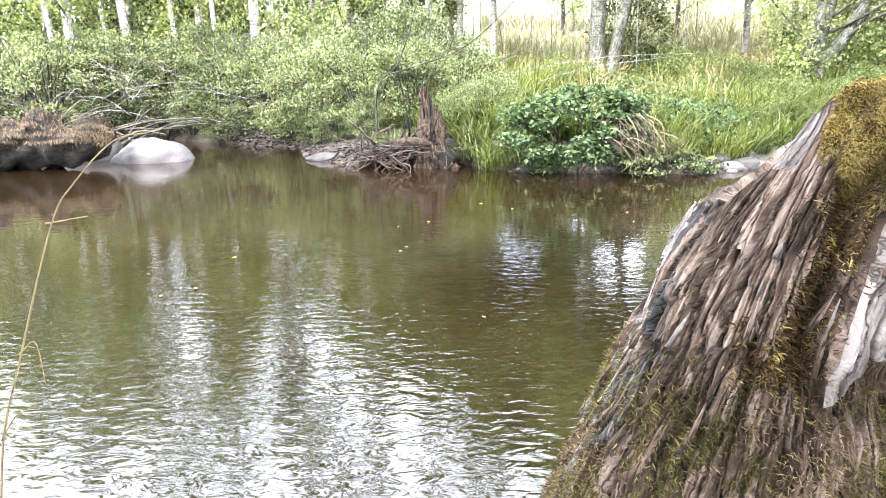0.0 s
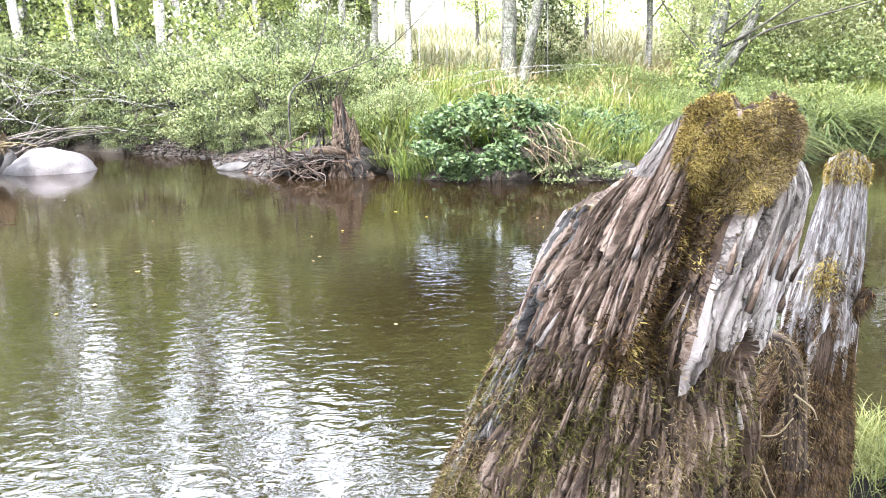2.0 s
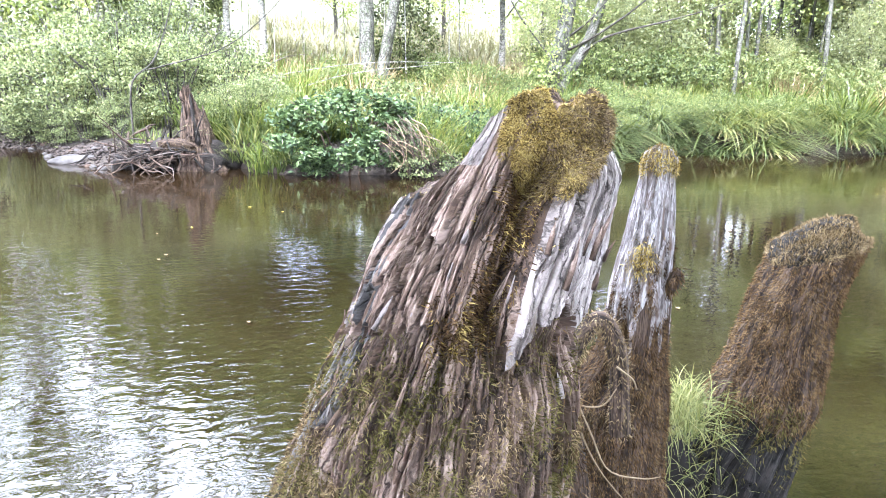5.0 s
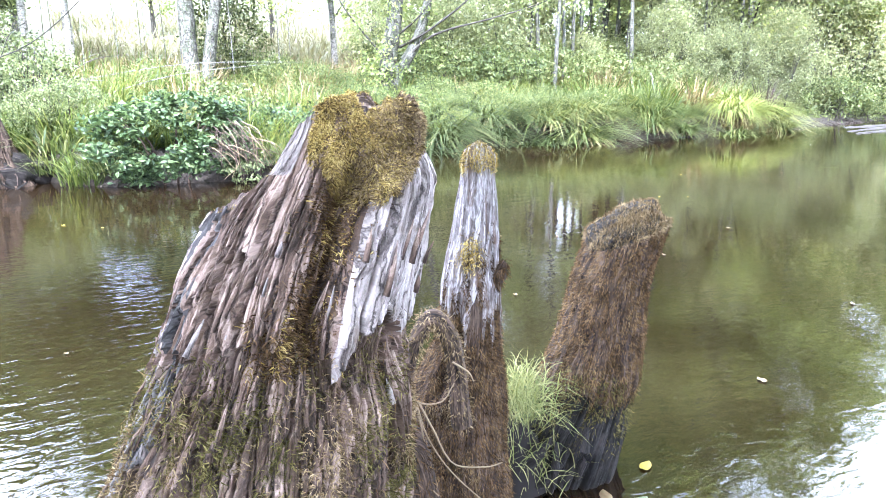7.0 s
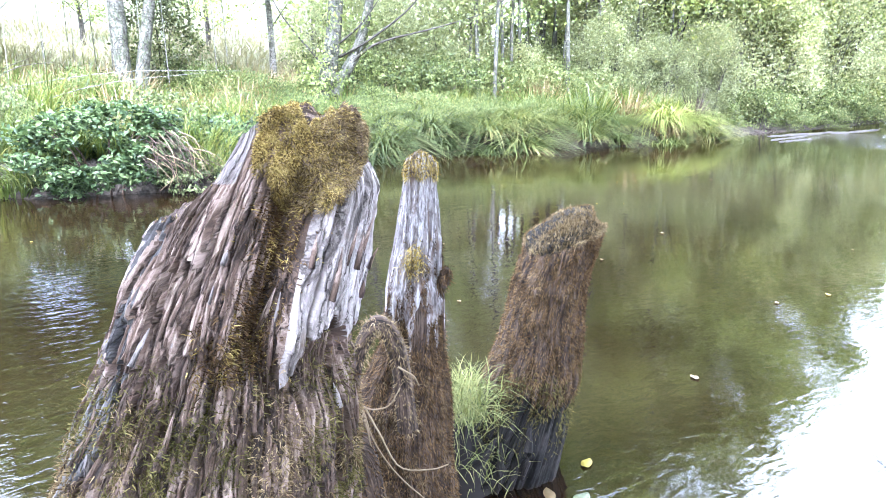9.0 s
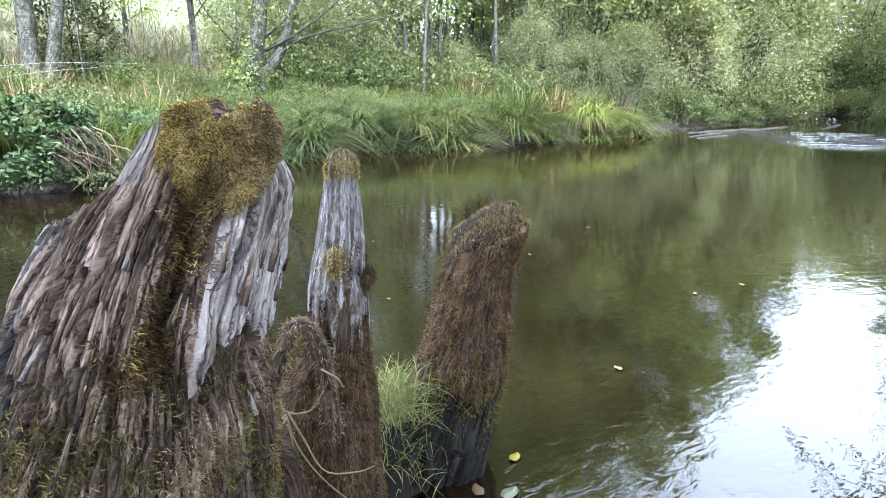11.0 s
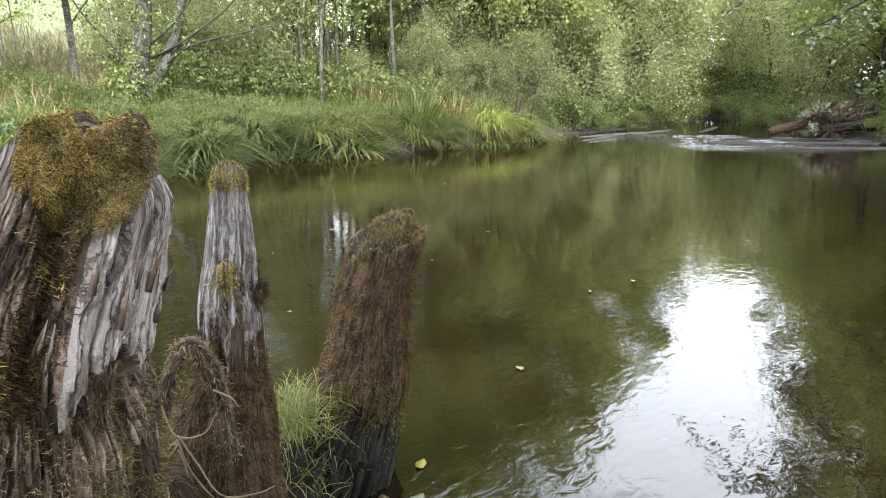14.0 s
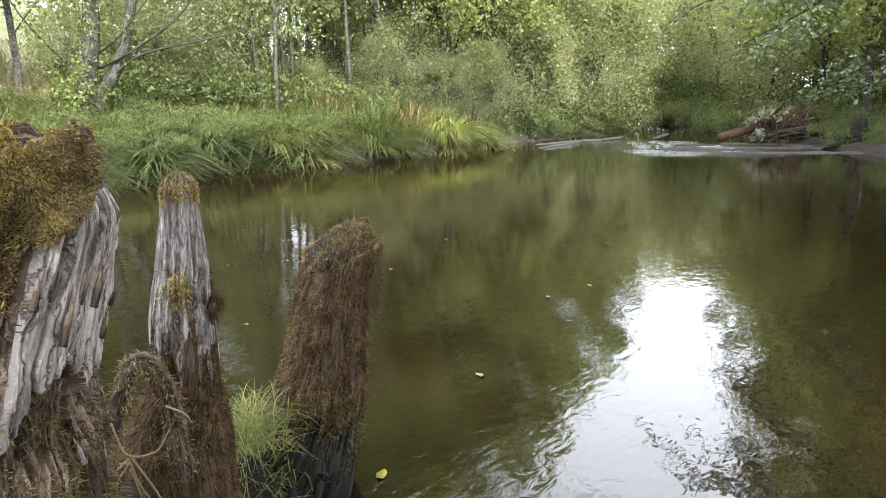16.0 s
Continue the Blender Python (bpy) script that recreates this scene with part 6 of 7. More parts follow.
# Willows and alder scrub upstream, leafy down to the water.
w1 = shrub("willow_bush", at_ground(25.5, 14.2), (2.3, 1.8, 4.6), 15000, 0.09, M_WILLOW, "grey-green willow bush, leafy down to the water", "willow", G_RIGHT, 130, 9, 601, spread=0.13)
w2 = shrub("willow_bush", at_ground(29.8, 14.4), (2.4, 2.0, 5.4), 16000, 0.09, M_WILLOW, "grey-green willow bush, leafy down to the water", "willow", G_RIGHT, 140, 9, 602, spread=0.13)
for i, (x, y, src, sc) in enumerate([(22.6, 14.8, w2, 0.62), (27.5, 15.8, w1, 1.15), (33.0, 15.8, w1, 1.7), (36.5, 17.0, w2, 1.6), (40.5, 17.6, w1, 1.9), (44.5, 15.4, w2, 1.8), (42, 10.5, w1, 1.9), (38, 7.6, w2, 1.5), (35, 5.2, w1, 1.6), (33, 2.6, w2, 1.5), (32, -0.5, w1, 1.7), (30.5, -3.5, w2, 1.0), (24.0, 17.0, w2, 1.3), (27.0, 17.8, w1, 2.0), (30.5, 18.5, w2, 1.9), (34.5, 19.5, w1, 2.1), (20.6, 15.4, w1, 0.6), (31.5, 18.0, w2, 1.1), (46, 20, w2, 1.3), (19.0, 16.6, w2, 0.55), (48, 12, w1, 1.3), (47, 15.8, w2, 1.5), (50, 17.5, w1, 1.7), (45.5, 13.8, w1, 1.1), (51, 15, w2, 1.6), (40, 3.0, w2, 1.9), (38, 0.0, w1, 2.1), (36, -3.0, w2, 1.9), (33.5, -5.5, w1, 2.0)]):
    ob = copy_thing(src, Matrix.Translation(at_ground(x, y, -0.1)) @ Matrix.Rotation(i * 2.3, 4, "Z"))
    ob.scale = (sc, sc, sc)
# Undergrowth at the foot of the tall alders.
u1 = shrub("undergrowth_bush", at_ground(12.5, 17.2), (1.6, 1.3, 1.5), 4200, 0.09, M_UNDER, "leafy undergrowth bush on the far bank", "shrub", "undergrowth on the far bank", 60, 6, 611)
for i, (x, y, sc) in enumerate([(10.9, 18.4, 1.1), (14.4, 17.6, 1.1), (16.3, 16.6, 1.0), (18.2, 16.2, 0.9), (13.5, 19.6, 1.3), (16.4, 19.4, 1.3), (19.8, 18.0, 1.3), (21.8, 16.8, 1.1), (12.0, 21.5, 1.4), (15.2, 22.0, 1.5), (18.8, 20.2, 1.4), (22.2, 18.8, 1.4), (7.4, 18.6, 0.7), (6.3, 17.0, 0.55), (5.4, 15.3, 0.6), (9.6, 15.9, 0.6), (2.9, 17.5, 0.7), (6.9, 20.5, 0.8)]):
    ob = copy_thing(u1, Matrix.Translation(at_ground(x, y, -0.1)) @ Matrix.Rotation(i * 1.1, 4, "Z"))
    ob.scale = (sc, sc, sc)

# Tall leafy thickets behind the pale alders and round the meadow.
th1 = shrub("hazel_thicket", at_ground(-9.0, 22.0), (2.0, 1.5, 4.6), 6500, 0.14, M_SHRUB, "tall light green thicket behind the pale alders", "thicket", "thickets behind the alders", 90, 8, 621, spread=0.15)
for i, (x, y, sc) in enumerate([(-12.2, 22.8, 1.05), (-15.5, 22.4, 1.15), (-6.2, 22.4, 0.95), (-3.4, 23.6, 0.85), (-19, 23, 1.25), (-0.8, 27.5, 0.8), (6.8, 26.5, 0.85), (13.6, 23.2, 1.0), (-23, 24, 1.3), (24.2, 22.6, 1.0), (26.6, 28.8, 1.0), (29.0, 29.6, 1.05), (25.0, 30.0, 0.95)]):
    ob = copy_thing(th1, Matrix.Translation(at_ground(x, y, -0.2)) @ Matrix.Rotation(i * 1.7, 4, "Z"))
    ob.scale = (sc, sc, sc)
for i, (x, y, sc) in enumerate([(23.6, 13.4, 0.7), (26.2, 13.6, 0.8), (28.6, 13.8, 0.9), (31.5, 14.2, 1.0), (35, 15.0, 1.1), (39, 15.5, 1.2), (43, 13.6, 1.2), (39.5, 9.4, 1.1), (36, 7.4, 1.0), (33.2, 5.0, 1.0), (31.2, 3.2, 1.0), (30, 1.0, 1.0), (28.6, -0.6, 1.1), (46, 16.5, 1.4), (41.5, 12.2, 1.1), (25.6, 2.9, 0.34), (26.6, 3.5, 0.36), (24.8, 1.6, 0.36), (26.0, 1.7, 0.45), (27.4, 2.6, 0.5), (30.2, 4.6, 0.55), (31.4, 6.2, 0.6), (32.8, 7.8, 0.65), (34.6, 9.2, 0.7), (36.6, 10.6, 0.75), (38.6, 11.8, 0.75), (29.6, 3.2, 0.55), (28.6, 1.6, 0.5), (25.0, 12.9, 0.4), (27.6, 13.0, 0.45), (30.4, 13.2, 0.5), (33.4, 13.6, 0.6), (36.6, 14.0, 0.7)]):
    ob = copy_thing(u1, Matrix.Translation(at_ground(x, y, -0.15)) @ Matrix.Rotation(i * 2.9, 4, "Z"))
    ob.scale = (sc * 1.2, sc * 1.2, sc * 1.3)

th2 = shrub("willow_thicket", at_ground(16.6, 24.6), (2.3, 1.6, 5.2), 11000, 0.115, M_WILLOW, "grey-green willow thicket behind the tall alders", "thicket", "thickets behind the tall alders", 90, 8, 631, spread=0.15)
for i, (x, y, sc) in enumerate([(18.0, 18.6, 0.42), (21.0, 17.4, 0.85), (13.8, 18.6, 0.8), (16.2, 17.8, 0.42), (19.6, 16.8, 0.7), (11.4, 19.2, 0.72), (24.6, 17.6, 0.95), (14.9, 19.6, 0.72), (12.9, 20.6, 0.75), (23.5, 16.4, 0.7), (10.8, 22.0, 0.7),  (23.5, 21.8, 1.0), (26.0, 20.0, 1.0), (28.5, 21.5, 1.2), (20.2, 20.0, 0.42), (24.6, 19.0, 0.8), (17.4, 21.0, 0.42), (31, 22, 1.3), (13.0, 21.0, 0.6), (15.6, 20.4, 0.6), (11.4, 20.8, 0.5), (18.6, 19.0, 0.4), (16.8, 18.8, 0.4), (14.2, 18.8, 0.4), (20.4, 18.0, 0.5), (12.2, 19.0, 0.36), (22.0, 17.4, 0.5)]):
    ob = copy_thing(th2, Matrix.Translation(at_ground(x, y, -0.2)) @ Matrix.Rotation(i * 1.7, 4, "Z"))
    ob.scale = (sc, sc, sc)
# Slender stems of young alders in front of the thicket.
yt = tree(at_ground(19.0, 19.6), 7.5, (0.2, 0.1), 0.055, M_BARKGREY, M_WILLOW, 900, 0.12, "slender young pale alder stem", 514, 0.35, 1.2, "young alders on the far bank", 6)
for i in range(26):
    x = rr.uniform(12.5, 26)
    y = float(np.interp(x, *FAR_SHORE)) + rr.uniform(3.5, 9.0)
    ob = copy_thing(yt, Matrix.Translation(at_ground(x, y)) @ Matrix.Rotation(i * 2.2, 4, "Z"))
    sc = rr.uniform(0.8, 1.35)
    ob.scale = (sc, sc, sc)

# The forked tree with long bare boughs.
fork = thing("forked_alder", at_ground(8.65, 17.0), "forked alder with grey mossy bark and long sparse boughs", "tree")
fb = np.array(fork.location)


def bough(name, pts, rad, mat, label="", seed=0, sides=9):
    return tube_part(name, [np.array(p) - fb for p in pts], rad, mat, fork, label, sides, 0.15, seed, 26)


bough("trunk", [(8.62, 17.05, 0.5), (8.66, 17.04, 1.3), (8.80, 17.0, 2.2), (8.96, 16.9, 3.55), (9.05, 16.9, 6.5), (9.2, 16.9, 10.5)], [0.34, 0.27, 0.22, 0.19, 0.13, 0.03], M_BARKGREY, "grey mottled trunk", 1, 14)
bough("second_trunk", [(8.70, 17.0, 1.0), (9.0, 16.88, 1.65), (9.42, 16.66, 2.46), (9.7, 16.5, 3.5), (10.1, 16.3, 6.0), (10.2, 16.3, 9.0)], [0.23, 0.17, 0.145, 0.12, 0.08, 0.02], M_BARKGREY, "leaning second trunk", 2, 12)
bough("bough", [(9.15, 16.8, 2.0), (9.55, 16.3, 2.5), (9.98, 15.88, 2.74), (10.8, 15.0, 3.0), (11.7, 14.08, 3.36), (12.4, 13.6, 3.9)], [0.05, 0.034, 0.028, 0.02, 0.014, 0.006], M_BARKDARK, "long bare arching bough", 3, 7)
bough("bough", [(9.0, 16.85, 2.3), (9.6, 16.2, 2.75), (10.43, 15.48, 3.57), (11.0, 15.2, 4.5)], [0.042, 0.03, 0.02, 0.008], M_BARKDARK, "", 4, 7)
bough("bough", [(8.85, 16.95, 2.5), (9.4, 16.4, 3.1), (9.9, 16.0, 3.9)], [0.035, 0.024, 0.01], M_BARKDARK, "", 5, 7)
bough("bough", [(8.75, 17.0, 1.9), (8.46, 17.14, 2.3), (7.76, 17.45, 3.24), (7.2, 17.6, 4.3)], [0.032, 0.026, 0.02, 0.008], M_BARKDARK, "", 6, 7)
rr = np.random.default_rng(640)
tips = np.concatenate([np.array([(11.7, 14.1, 3.3), (12.3, 13.7, 3.5), (11.2, 14.6, 3.1), (12.6, 13.4, 3.0), (13.0, 13.4, 3.4)]) + rr.normal(size=(5, 3)) * 0.1, np.stack([rr.uniform(6.5, 12.0, 60), rr.uniform(15.2, 18.6, 60), rr.uniform(4.2, 10.5, 60)], 1)]) - fb
k = np.r_[rr.integers(0, 5, 420), rr.integers(5, len(tips), 9000)]
c = tips[k] + rr.normal(size=(len(k), 3)) * 0.33
low_tips = np.stack([rr.uniform(7.6, 10.2, 40), rr.uniform(16.0, 17.4, 40), rr.uniform(1.2, 3.8, 40)], 1) - fb
c = np.concatenate([c, low_tips[rr.integers(0, 40, 1300)] + rr.normal(size=(1300, 3)) * 0.16])
v, *fs = simple_leaf_arrays(c, 0.1, rr)
part("crown", raw_mesh("crown", v, *fs, shade=False), M_ALDER, fork)
for i, (x, y, sc) in enumerate([(7.7, 16.4, 0.4), (9.9, 16.6, 0.5), (9.2, 17.6, 0.8), (7.0, 15.2, 0.5), (8.3, 14.9, 0.42), (9.4, 14.6, 0.4), (10.6, 15.2, 0.5), (12.3, 14.9, 0.45), (6.6, 14.0, 0.38), (7.7, 13.7, 0.33), (7.2, 13.2, 0.3), (8.6, 13.3, 0.34), (9.6, 13.4, 0.32), (10.4, 13.9, 0.4), (11.3, 14.1, 0.42), (12.7, 13.7, 0.4), (13.6, 13.9, 0.45), (14.9, 13.6, 0.4), (6.9, 12.9, 0.26), (8.0, 13.0, 0.28), (5.6, 13.4, 0.4), (4.9, 12.4, 0.35)]):
    ob = copy_thing(u1, Matrix.Translation(at_ground(x, y, -0.05)) @ Matrix.Rotation(i * 2.2, 4, "Z"))
    ob.scale = (sc, sc, sc * 1.1)

# Two trunks close together at the meadow's edge.
for base_p, top_p, girth, seed in (((4.2, 19.75), (3.95, 19.8), 0.23, 651), ((4.45, 19.7), (6.0, 19.4), 0.17, 652)):
    ob = tree(at_ground(*base_p), 8.5, (top_p[0] - base_p[0], top_p[1] - base_p[1]), girth, M_BARKGREY, M_ALDER, 2200, 0.11, "pale mottled alder trunk at the meadow's edge", seed, 0.4, 1.7, "pair of alders at the meadow's edge", 7)

# A small dead alder leaning over the root wad.
snag = thing("dead_sapling", at_ground(-1.15, 12.55), "thin leafless sapling with one long side branch", "sapling")
sb = np.array(snag.location)
for nm, pts, rad in (("trunk", [(-1.2, 12.55, 0.4), (-1.15, 12.55, 1.37), (-0.76, 12.59, 1.8), (-0.4, 12.6, 2.84), (-0.2, 12.6, 4.0)], [0.018, 0.016, 0.013, 0.01, 0.004]),
                     ("side_branch", [(-0.9, 12.57, 1.6), (-0.6, 12.6, 1.68), (0.4, 12.63, 2.02), (1.31, 12.6, 2.8), (1.9, 12.6, 3.6)], [0.014, 0.012, 0.01, 0.008, 0.003]),
                     ("twig", [(0.1, 12.62, 1.9), (0.25, 12.5, 2.2), (0.5, 12.45, 2.4)], [0.008, 0.006, 0.003])):
    tube_part(nm, [np.array(p) - sb for p in pts], rad, M_BARKDARK, snag, "", 6, 0.15, 3, 20)
# Thin bare stems among the shrubs.
twigs = thing("bare_stems", at_ground(-5.0, 17.6), "thin pale bare stems among the shrubs", "stems")
tb = np.array(twigs.location)
for i in range(190):
    x = rr.uniform(-9, 6)
    p0 = np.array([x, rr.uniform(-1.3, 0.4) - 0.32 * max(x, 0), rr.uniform(0.0, 1.2)])
    way = np.array([rr.normal(0, 1.0), rr.normal(-0.25, 0.3), rr.uniform(0.0, 0.9)])
    ln = rr.uniform(0.8, 2.0)
    tube_part("stem", [p0, p0 + way * ln * 0.5 + [0, 0, 0.1], p0 + way * ln + [0, -0.1, -0.1 * ln]], [0.012, 0.009, 0.004], M_BARK if rr.random() < 0.6 else M_DRIFT, twigs, "", 5, 0.1, i, 8)

# ---- upstream logs and shallows ----
M_REDLOG = wood_material("reddish_wet_log", (0.06, 0.03, 0.018), (0.30, 0.165, 0.095), (0.52, 0.34, 0.22), (0.08, 0.05, 0.03), 30, 4.0, 0.53, tone=0.33)
jam = thing("log_jam", (27.4, 5.6, 0.0), "reddish-brown logs and roots stranded in the shallows", "logs")
jb = np.array(jam.location)
for i, (pts, rad, mat) in enumerate([([(26.4, 7.0, 0.16), (26.9, 6.2, 0.42), (27.5, 5.3, 0.78)], [0.13, 0.16, 0.19], M_REDLOG), ([(27.2, 5.9, 0.2), (27.6, 5.0, 0.7), (27.9, 4.4, 0.55)], [0.16, 0.26, 0.2], M_BROWNWOOD),
                                     ([(27.4, 5.5, 0.5), (27.8, 4.4, 0.42), (28.3, 3.0, 0.40), (28.8, 1.9, 0.38)], [0.16, 0.22, 0.24, 0.22], M_DARKWOOD), ([(26.9, 6.3, 0.3), (27.2, 5.7, 0.75), (27.5, 5.2, 1.25)], [0.09, 0.08, 0.04], M_REDLOG),
                                     ([(26.7, 6.0, 0.1), (27.0, 5.3, 0.35), (27.3, 4.4, 0.55)], [0.13, 0.12, 0.08], M_DRIFT), ([(27.3, 5.4, 0.4), (27.5, 4.9, 1.0), (27.5, 4.6, 1.35)], [0.16, 0.13, 0.06], M_REDLOG),
                                     ([(28.0, 3.9, 0.1), (28.3, 3.0, 0.22), (28.8, 1.6, 0.2)], [0.1, 0.12, 0.1], M_DARKWOOD)]):
    tube_part("log", [np.array(p) - jb for p in pts], rad, mat, jam, "", 14, 0.4, i, 16)
for i in range(110):
    p0 = np.array([rr.uniform(26.6, 27.9), rr.normal(5.2, 0.5), rr.uniform(0.15, 1.1)]) - jb
    way = rand_unit(1, rr)[0] * [0.5, 0.75, 0.55]
    tube_part("stick", [p0, p0 + way * 0.5 + rr.normal(0, 0.06, 3), p0 + way + [0, 0, 0.1]], [0.04, 0.028, 0.008], M_REDLOG if rr.random() < 0.6 else M_DRIFT, jam, "", 5, 0.2, i, 6)
snag2 = thing("broken_stump", (25.4, 2.6, 0.0), "dark broken stump at the edge of the gravel", "stump")
tube_part("trunk", [(0, 0, -0.2), (0.0, -0.05, 0.3), (0.05, -0.1, 0.75), (0.1, -0.15, 1.0)], [0.36, 0.26, 0.22, 0.08], M_DARKWOOD, snag2, "", 14, 0.6, 3, 14)
tube_part("root", [(0.0, 0.1, 0.2), (-0.1, 0.5, 0.12), (-0.2, 0.9, -0.05)], [0.13, 0.09, 0.03], M_DARKWOOD, snag2, "", 8, 0.4, 5, 8)


def gravel_bar(place, turn, length, width, seed):
    nu, nv = 60, 14
    U, V = np.meshgrid(np.linspace(-1, 1, nu), np.linspace(-1, 1, nv), indexing="ij")
    edge = np.sqrt(np.clip(1 - U**2, 0, 1)) * (0.35 + 1.1 * fbm(U * 3, 0.5 + 0 * U, 0, seed, 3))
    h = 0.07 * np.clip(1 - np.abs(V) ** 2, 0, 1) * (0.3 + fbm(U * 7, V * 3, 0, seed + 1, 3)) * np.clip(1.05 - np.abs(U), 0, 0.3) / 0.3 - 0.03
    ob = part("gravel_bar", raw_mesh("gravel_bar", np.stack([U * length / 2, V * edge * width / 2, h], -1), grid_faces(nu, nv)), M_GREYROCK)
    ob.location, ob.rotation_euler = place, (0, 0, turn)
    return tagged(ob, "low grey gravel bar in the shallows", "gravel bar", "gravel bars in the shallows")


for i, (x, y, ln, wd, tn) in enumerate([(23.6, 11.6, 5.0, 0.5, -0.05), (26.2, 11.2, 4.0, 0.4, 0.0), (21.4, 11.0, 3.0, 0.25, 0.1), (24.8, 4.6, 4.5, 0.6, -1.0), (23.2, 3.4, 4.0, 0.7, -1.0), (22.2, 4.6, 2.6, 0.3, -1.1), (26.6, 5.4, 3.5, 0.4, -1.1), (20.6, 10.4, 2.2, 0.2, 0.0), (29.6, 10.2, 5.0, 0.4, 0.2), (24.2, 2.0, 4.0, 0.8, -1.2), (26.8, 3.2, 4.0, 0.8, -1.1), (23.0, 6.4, 2.4, 0.12, -1.0), (24.6, 7.0, 2.2, 0.12, -1.1), (22.0, 7.0, 1.8, 0.1, -1.0)]):
    gravel_bar((x, y, 0.0), tn, ln, wd, 700 + i)
M_PALELEAF = plant_material("pale_leaf_undersides", [(0.1, (0.12, 0.14, 0.08)), (0.5, (0.32, 0.36, 0.24)), (0.9, (0.62, 0.64, 0.5))], 0.3, 0.4, 0.5, 1.0)
jam_leaves = shrub("leafy_shoot", (26.8, 5.4, 0.15), (0.45, 0.75, 1.0), 420, 0.15, M_PALELEAF, "pale leafy shoots growing on the stranded logs", "shoots", "", 18, 4, 711)

# White water over the shallows.
m, n, l, b = material("white_water")
pos = n.new("ShaderNodeNewGeometry").outputs["Position"]
fo = noise_node(n, l, pos, 9.0, 4, 0.7)
fr = ramp(n, [(0.38, (0.1, 0.105, 0.1)), (0.62, (0.5, 0.52, 0.52))])
l.new(fo.outputs["Fac"], fr.inputs["Fac"])
l.new(fr.outputs["Color"], b.inputs["Base Color"])
b.inputs["Roughness"].default_value = 0.4
add_bump(n, l, b, fo.outputs["Fac"], 0.03, 1.0)
M_FOAM = m


def foam_streak(x, y, turn, length, width, seed):
    nu, nv = 40, 7
    U, V = np.meshgrid(np.linspace(-1, 1, nu), np.linspace(-1, 1, nv), indexing="ij")
    wide = np.clip(1 - U**2, 0, 1) * (0.25 + 1.4 * vnoise(U * 6 + 9, 0.5, 0, seed)) * smooth(0.25, 0.5, vnoise(U * 5, 3.5, 0, seed + 1))
    off_ = 0.5 * (fbm(U * 2.5, 0.3, 0, seed + 2, 2) - 0.5)
    h = 0.004 + 0.012 * (1 - V**2) * wide * (0.4 + vnoise(U * 14, V * 3, 0, seed + 3))
    ob = part("foam_streak", raw_mesh("foam_streak", np.stack([U * length / 2, V * wide * width / 2 + off_, h], -1), grid_faces(nu, nv)), M_FOAM)
    ob.location, ob.rotation_euler = (x, y, 0.0), (0, 0, turn)
    return tagged(ob, "broken white water streak over the shallows", "foam", "white water over the shallows")


fr_ = np.random.default_rng(731)
for i in range(11):
    s_, d_ = fr_.uniform(-1.5, 1.7), fr_.uniform(-3.4, 2.6)
    foam_streak(23.6 + 0.63 * s_ + 0.93 * d_, 7.3 - 0.78 * s_ + 0.36 * d_, -0.89 + fr_.normal(0, 0.06), fr_.uniform(0.7, 2.6), fr_.uniform(0.05, 0.11), 740 + i)

# ---- the near bank behind the walk, and the bough over the water ----
near_tree = thing("overhanging_alder", at_ground(9.5, -4.2), "near-bank alder whose leafy boughs hang over the river", "tree")
nb = np.array(near_tree.location)
tube_part("trunk", [np.array(p) - nb for p in ((9.5, -4.2, -0.2), (9.4, -3.9, 2.0), (9.6, -3.2, 5.0), (9.8, -2.8, 9.0), (9.8, -2.6, 12.0))], [0.32, 0.27, 0.22, 0.14, 0.03], M_BARKDARK, near_tree, "", 12, 0.12, 1, 24)
boughs = [[(9.4, -3.7, 2.6), (8.9, -2.0, 3.4), (8.4, 0.0, 3.3), (8.1, 1.3, 2.95), (8.0, 2.0, 2.6)], [(9.5, -3.5, 3.4), (9.2, -1.4, 3.9), (9.2, 0.2, 3.6), (9.2, 1.2, 3.3), (9.3, 1.9, 2.9)],
          [(9.5, -3.5, 3.0), (9.6, -1.5, 3.6), (9.9, 0.6, 3.2), (10.2, 1.8, 2.6), (10.3, 2.4, 2.3)], [(9.6, -3.2, 4.6), (10.2, -1.0, 4.6), (11.1, 0.8, 4.0), (11.6, 1.8, 3.5), (11.8, 2.3, 3.1)],
          [(9.7, -3.0, 6.5), (11.5, -1.6, 6.4), (12.6, -0.6, 5.6)], [(9.4, -3.6, 2.0), (9.6, -2.0, 2.6), (10.4, -0.2, 2.5), (10.9, 0.9, 2.1), (11.1, 1.4, 1.8)]]
cs = []
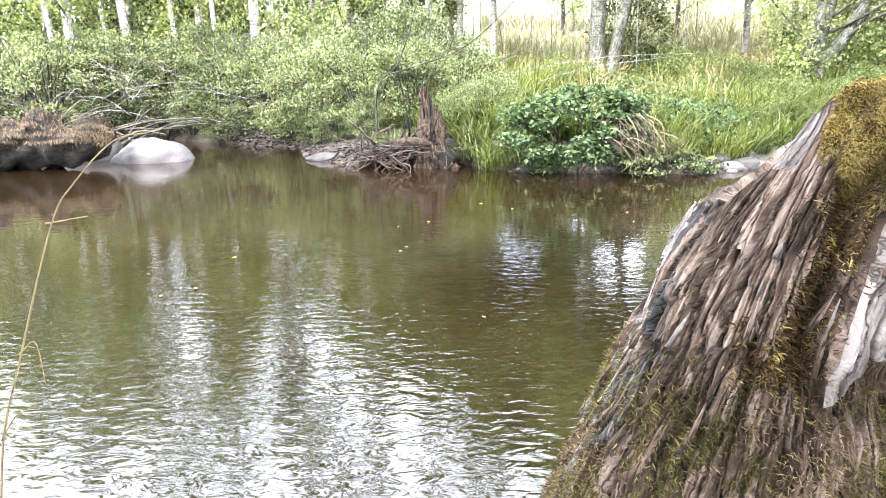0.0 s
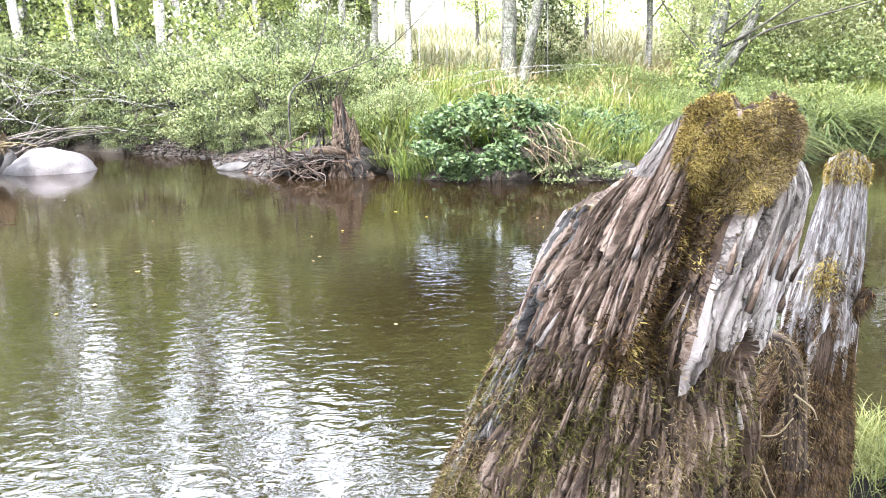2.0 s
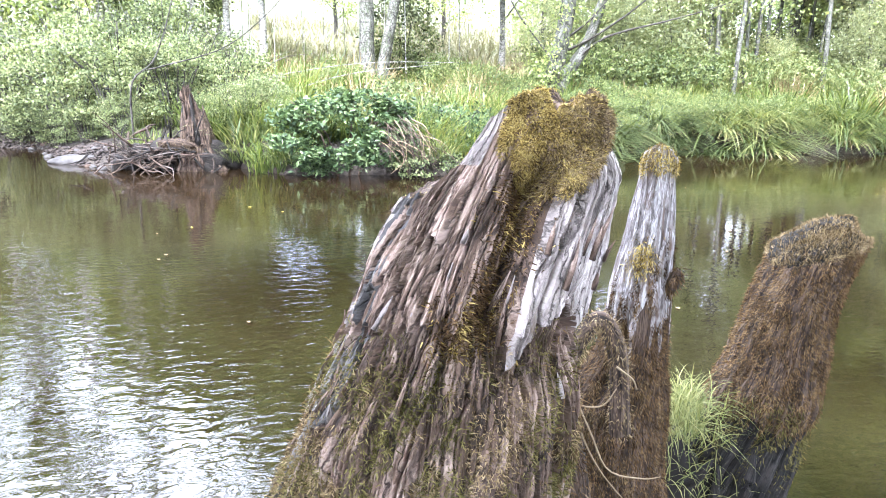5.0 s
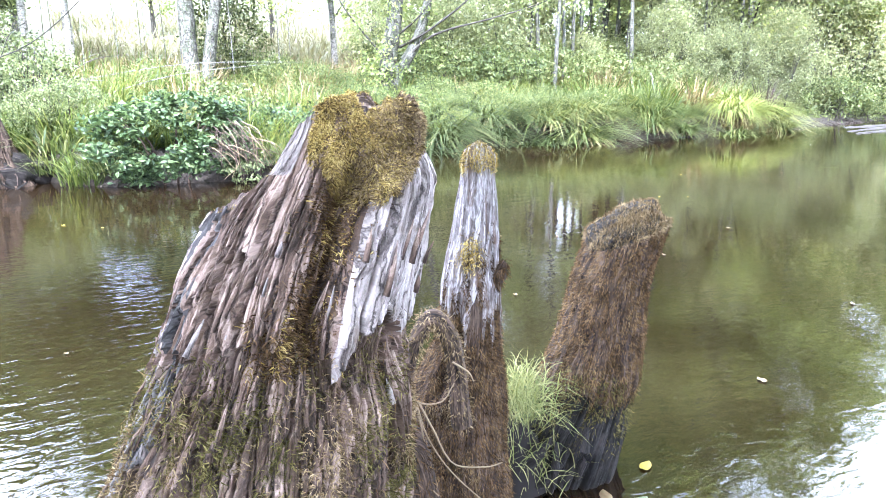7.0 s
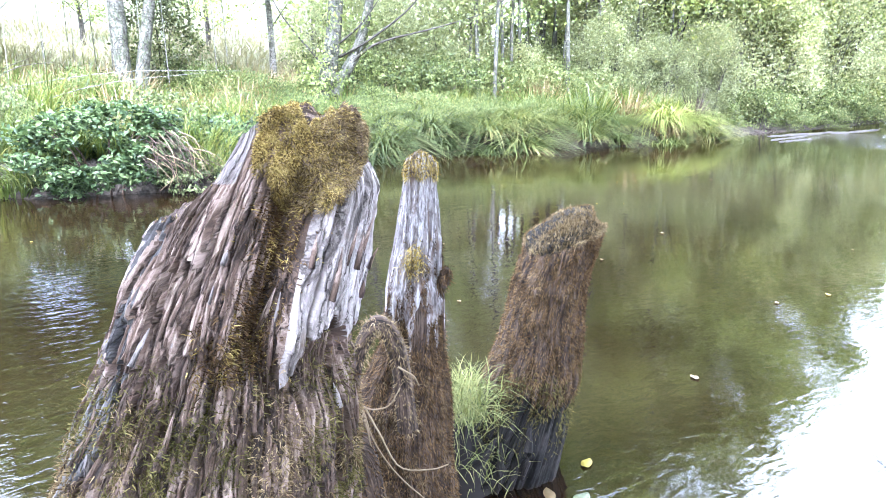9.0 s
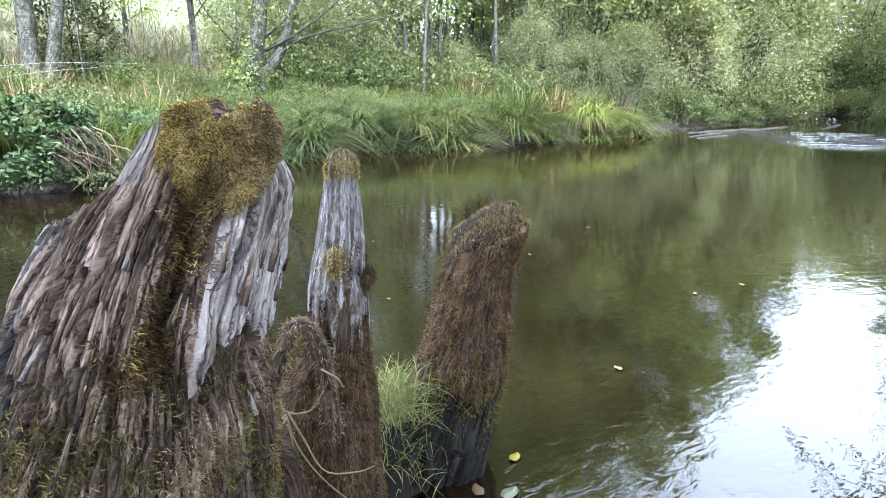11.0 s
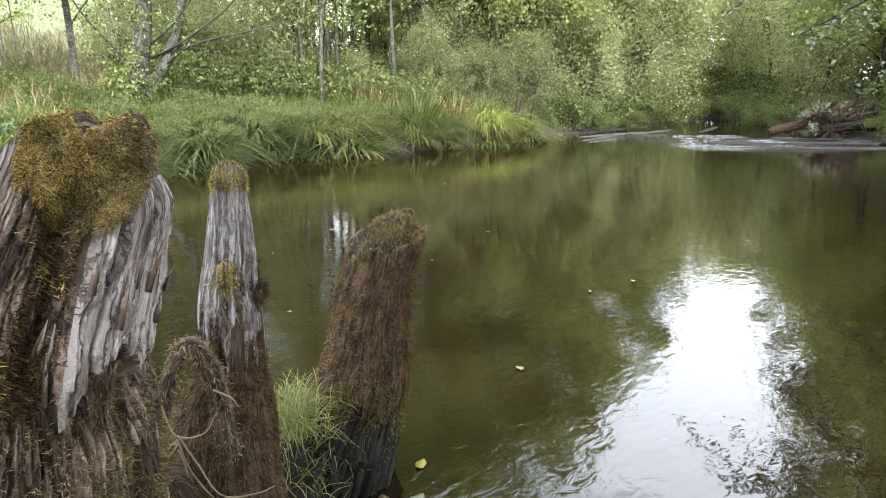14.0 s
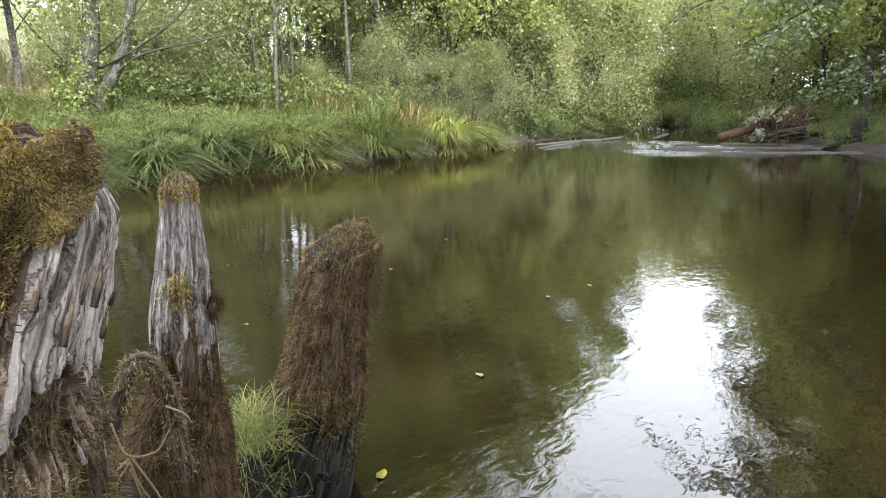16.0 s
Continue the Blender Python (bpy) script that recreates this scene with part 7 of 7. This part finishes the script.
for i, pts in enumerate(boughs):
    bough_ob = tube_part("bough", [np.array(p) - nb for p in pts], np.linspace(0.045, 0.005, len(pts)), M_BARKDARK, near_tree, "", 7, 0.15, i, 20)
    pa = np.array(pts, float)
    for q in np.linspace(0.9, len(pa) - 1, 17):
        # Drooping twigs, with leaves set along both sides.
        root = np.array([np.interp(q, np.arange(len(pa)), pa[:, j]) for j in range(3)])
        an, ln = rr.uniform(0, 2 * np.pi), rr.uniform(0.5, 1.05)
        end = root + [math.cos(an) * ln * 0.8, math.sin(an) * ln * 0.8, -ln * rr.uniform(0.15, 0.6)]
        mid_ = (root + end) / 2 + [0, 0, 0.1 * ln]
        tube_part("twig", [root - nb, mid_ - nb, end - nb], [0.009, 0.006, 0.002], M_BARKDARK, bough_ob, "", 4, 0.1, i, 6)
        u_ = rr.uniform(0.1, 1.05, 46)[:, None]
        along_ = (1 - u_) ** 2 * root + 2 * u_ * (1 - u_) * mid_ + u_**2 * end
        cs.append(along_ + rr.normal(size=(46, 3)) * [0.085, 0.085, 0.05])
cs = np.concatenate(cs) - nb
v, *fs = leaf_arrays(cs, 0.082, rr, 0.7, 0.62, 0.3)
part("leaves", raw_mesh("leaves", v, *fs), M_NEARLEAF, near_tree, "broad grey-green leaves")
# Leafy alders that close the near bank.
nt1 = tree(at_ground(-3.0, -5.5), 12.0, (0.3, 0.5), 0.2, M_BARKDARK, M_ALDER, 9000, 0.15, "leafy alder on the near bank", 801, 0.25, 3.0, "alders on the near bank", 11)
# Those behind the walk are added out of view, to shade the stump.
for i, (x, y, sc) in enumerate([(2.2, -6.5, 1.1), (-2.3, -3.4, 1.0), (0.2, -4.4, 0.95), (-8.0, -6.0, 1.1), (6.0, -7.5, 1.2), (-14.0, -8.0, 1.2), (14.5, -4.2, 1.2), (16.5, -3.4, 1.2), (18.5, -2.6, 1.1), (20.6, -1.8, 1.2), (23.5, -0.6, 1.0), (25.2, 0.4, 0.95), (28, -2, 1.1), (28.2, 2.6, 0.72), (31.0, 4.6, 0.66), (34.0, 7.0, 0.6), (12.4, -4.8, 1.3), (-22, -10, 1.2), (-5.5, -9, 1.4), (0.5, -10, 1.4)]):
    ob = copy_thing(nt1, Matrix.Translation(at_ground(x, y)) @ Matrix.Rotation(i * 2.0, 4, "Z"))
    ob.scale = (sc, sc, sc)

# ---- bits on the water ----
def floating_leaf(place, size, turn, mat, label):
    a_ = np.linspace(0, 2 * np.pi, 14, endpoint=False)
    rx, ry = size * 0.5 * (1 - 0.25 * np.abs(np.sin(a_ * 0.5))), size * 0.27
    p = np.stack([rx * np.cos(a_), ry * np.sin(a_), 0.004 + 0.006 * np.cos(a_ * 2) ** 2], 1)
    p = np.vstack([p, [[0, 0, 0.003]], p - [0, 0, 0.0015], [[0, 0, 0.0015]]])
    j = np.arange(14)
    f_ = np.vstack([np.stack([j, (j + 1) % 14, np.full(14, 14)], 1), np.stack([15 + (j + 1) % 14, 15 + j, np.full(14, 29)], 1)])
    side = np.stack([j, 15 + j, 15 + (j + 1) % 14, (j + 1) % 14], 1)
    ob = part("fallen_leaf", raw_mesh("fallen_leaf", p, f_, side), mat)
    ob.location, ob.rotation_euler = place, (0, 0, turn)
    return tagged(ob, label, "leaf", "leaves floating on the water")


floating_leaf((2.444, 1.786, 0.002), 0.085, 0.4, M_YELLOWLEAF, "yellow fallen leaf floating beside the mossy post")
floating_leaf((3.6, 2.05, 0.002), 0.07, 1.4, M_STRAW, "pale dry leaf floating on the water")
floating_leaf((2.23, 1.617, 0.004), 0.11, 0.2, M_PALELEAF, "pale leaf floating at the foot of the mossy post")
floating_leaf((2.15, 1.71, 0.004), 0.09, 1.1, M_DRYBITS, "tan dead leaf floating at the foot of the mossy post")
for i in range(60):
    x, y = rr.uniform(-5, 12), rr.uniform(1.8, 10)
    if y < np.interp(x, *FAR_SHORE) - 0.8:
        floating_leaf((x, y, 0.002), rr.uniform(0.025, 0.06), rr.uniform(0, 6), M_STRAW if i % 3 else M_YELLOWLEAF, "small leaf scrap floating on the water")
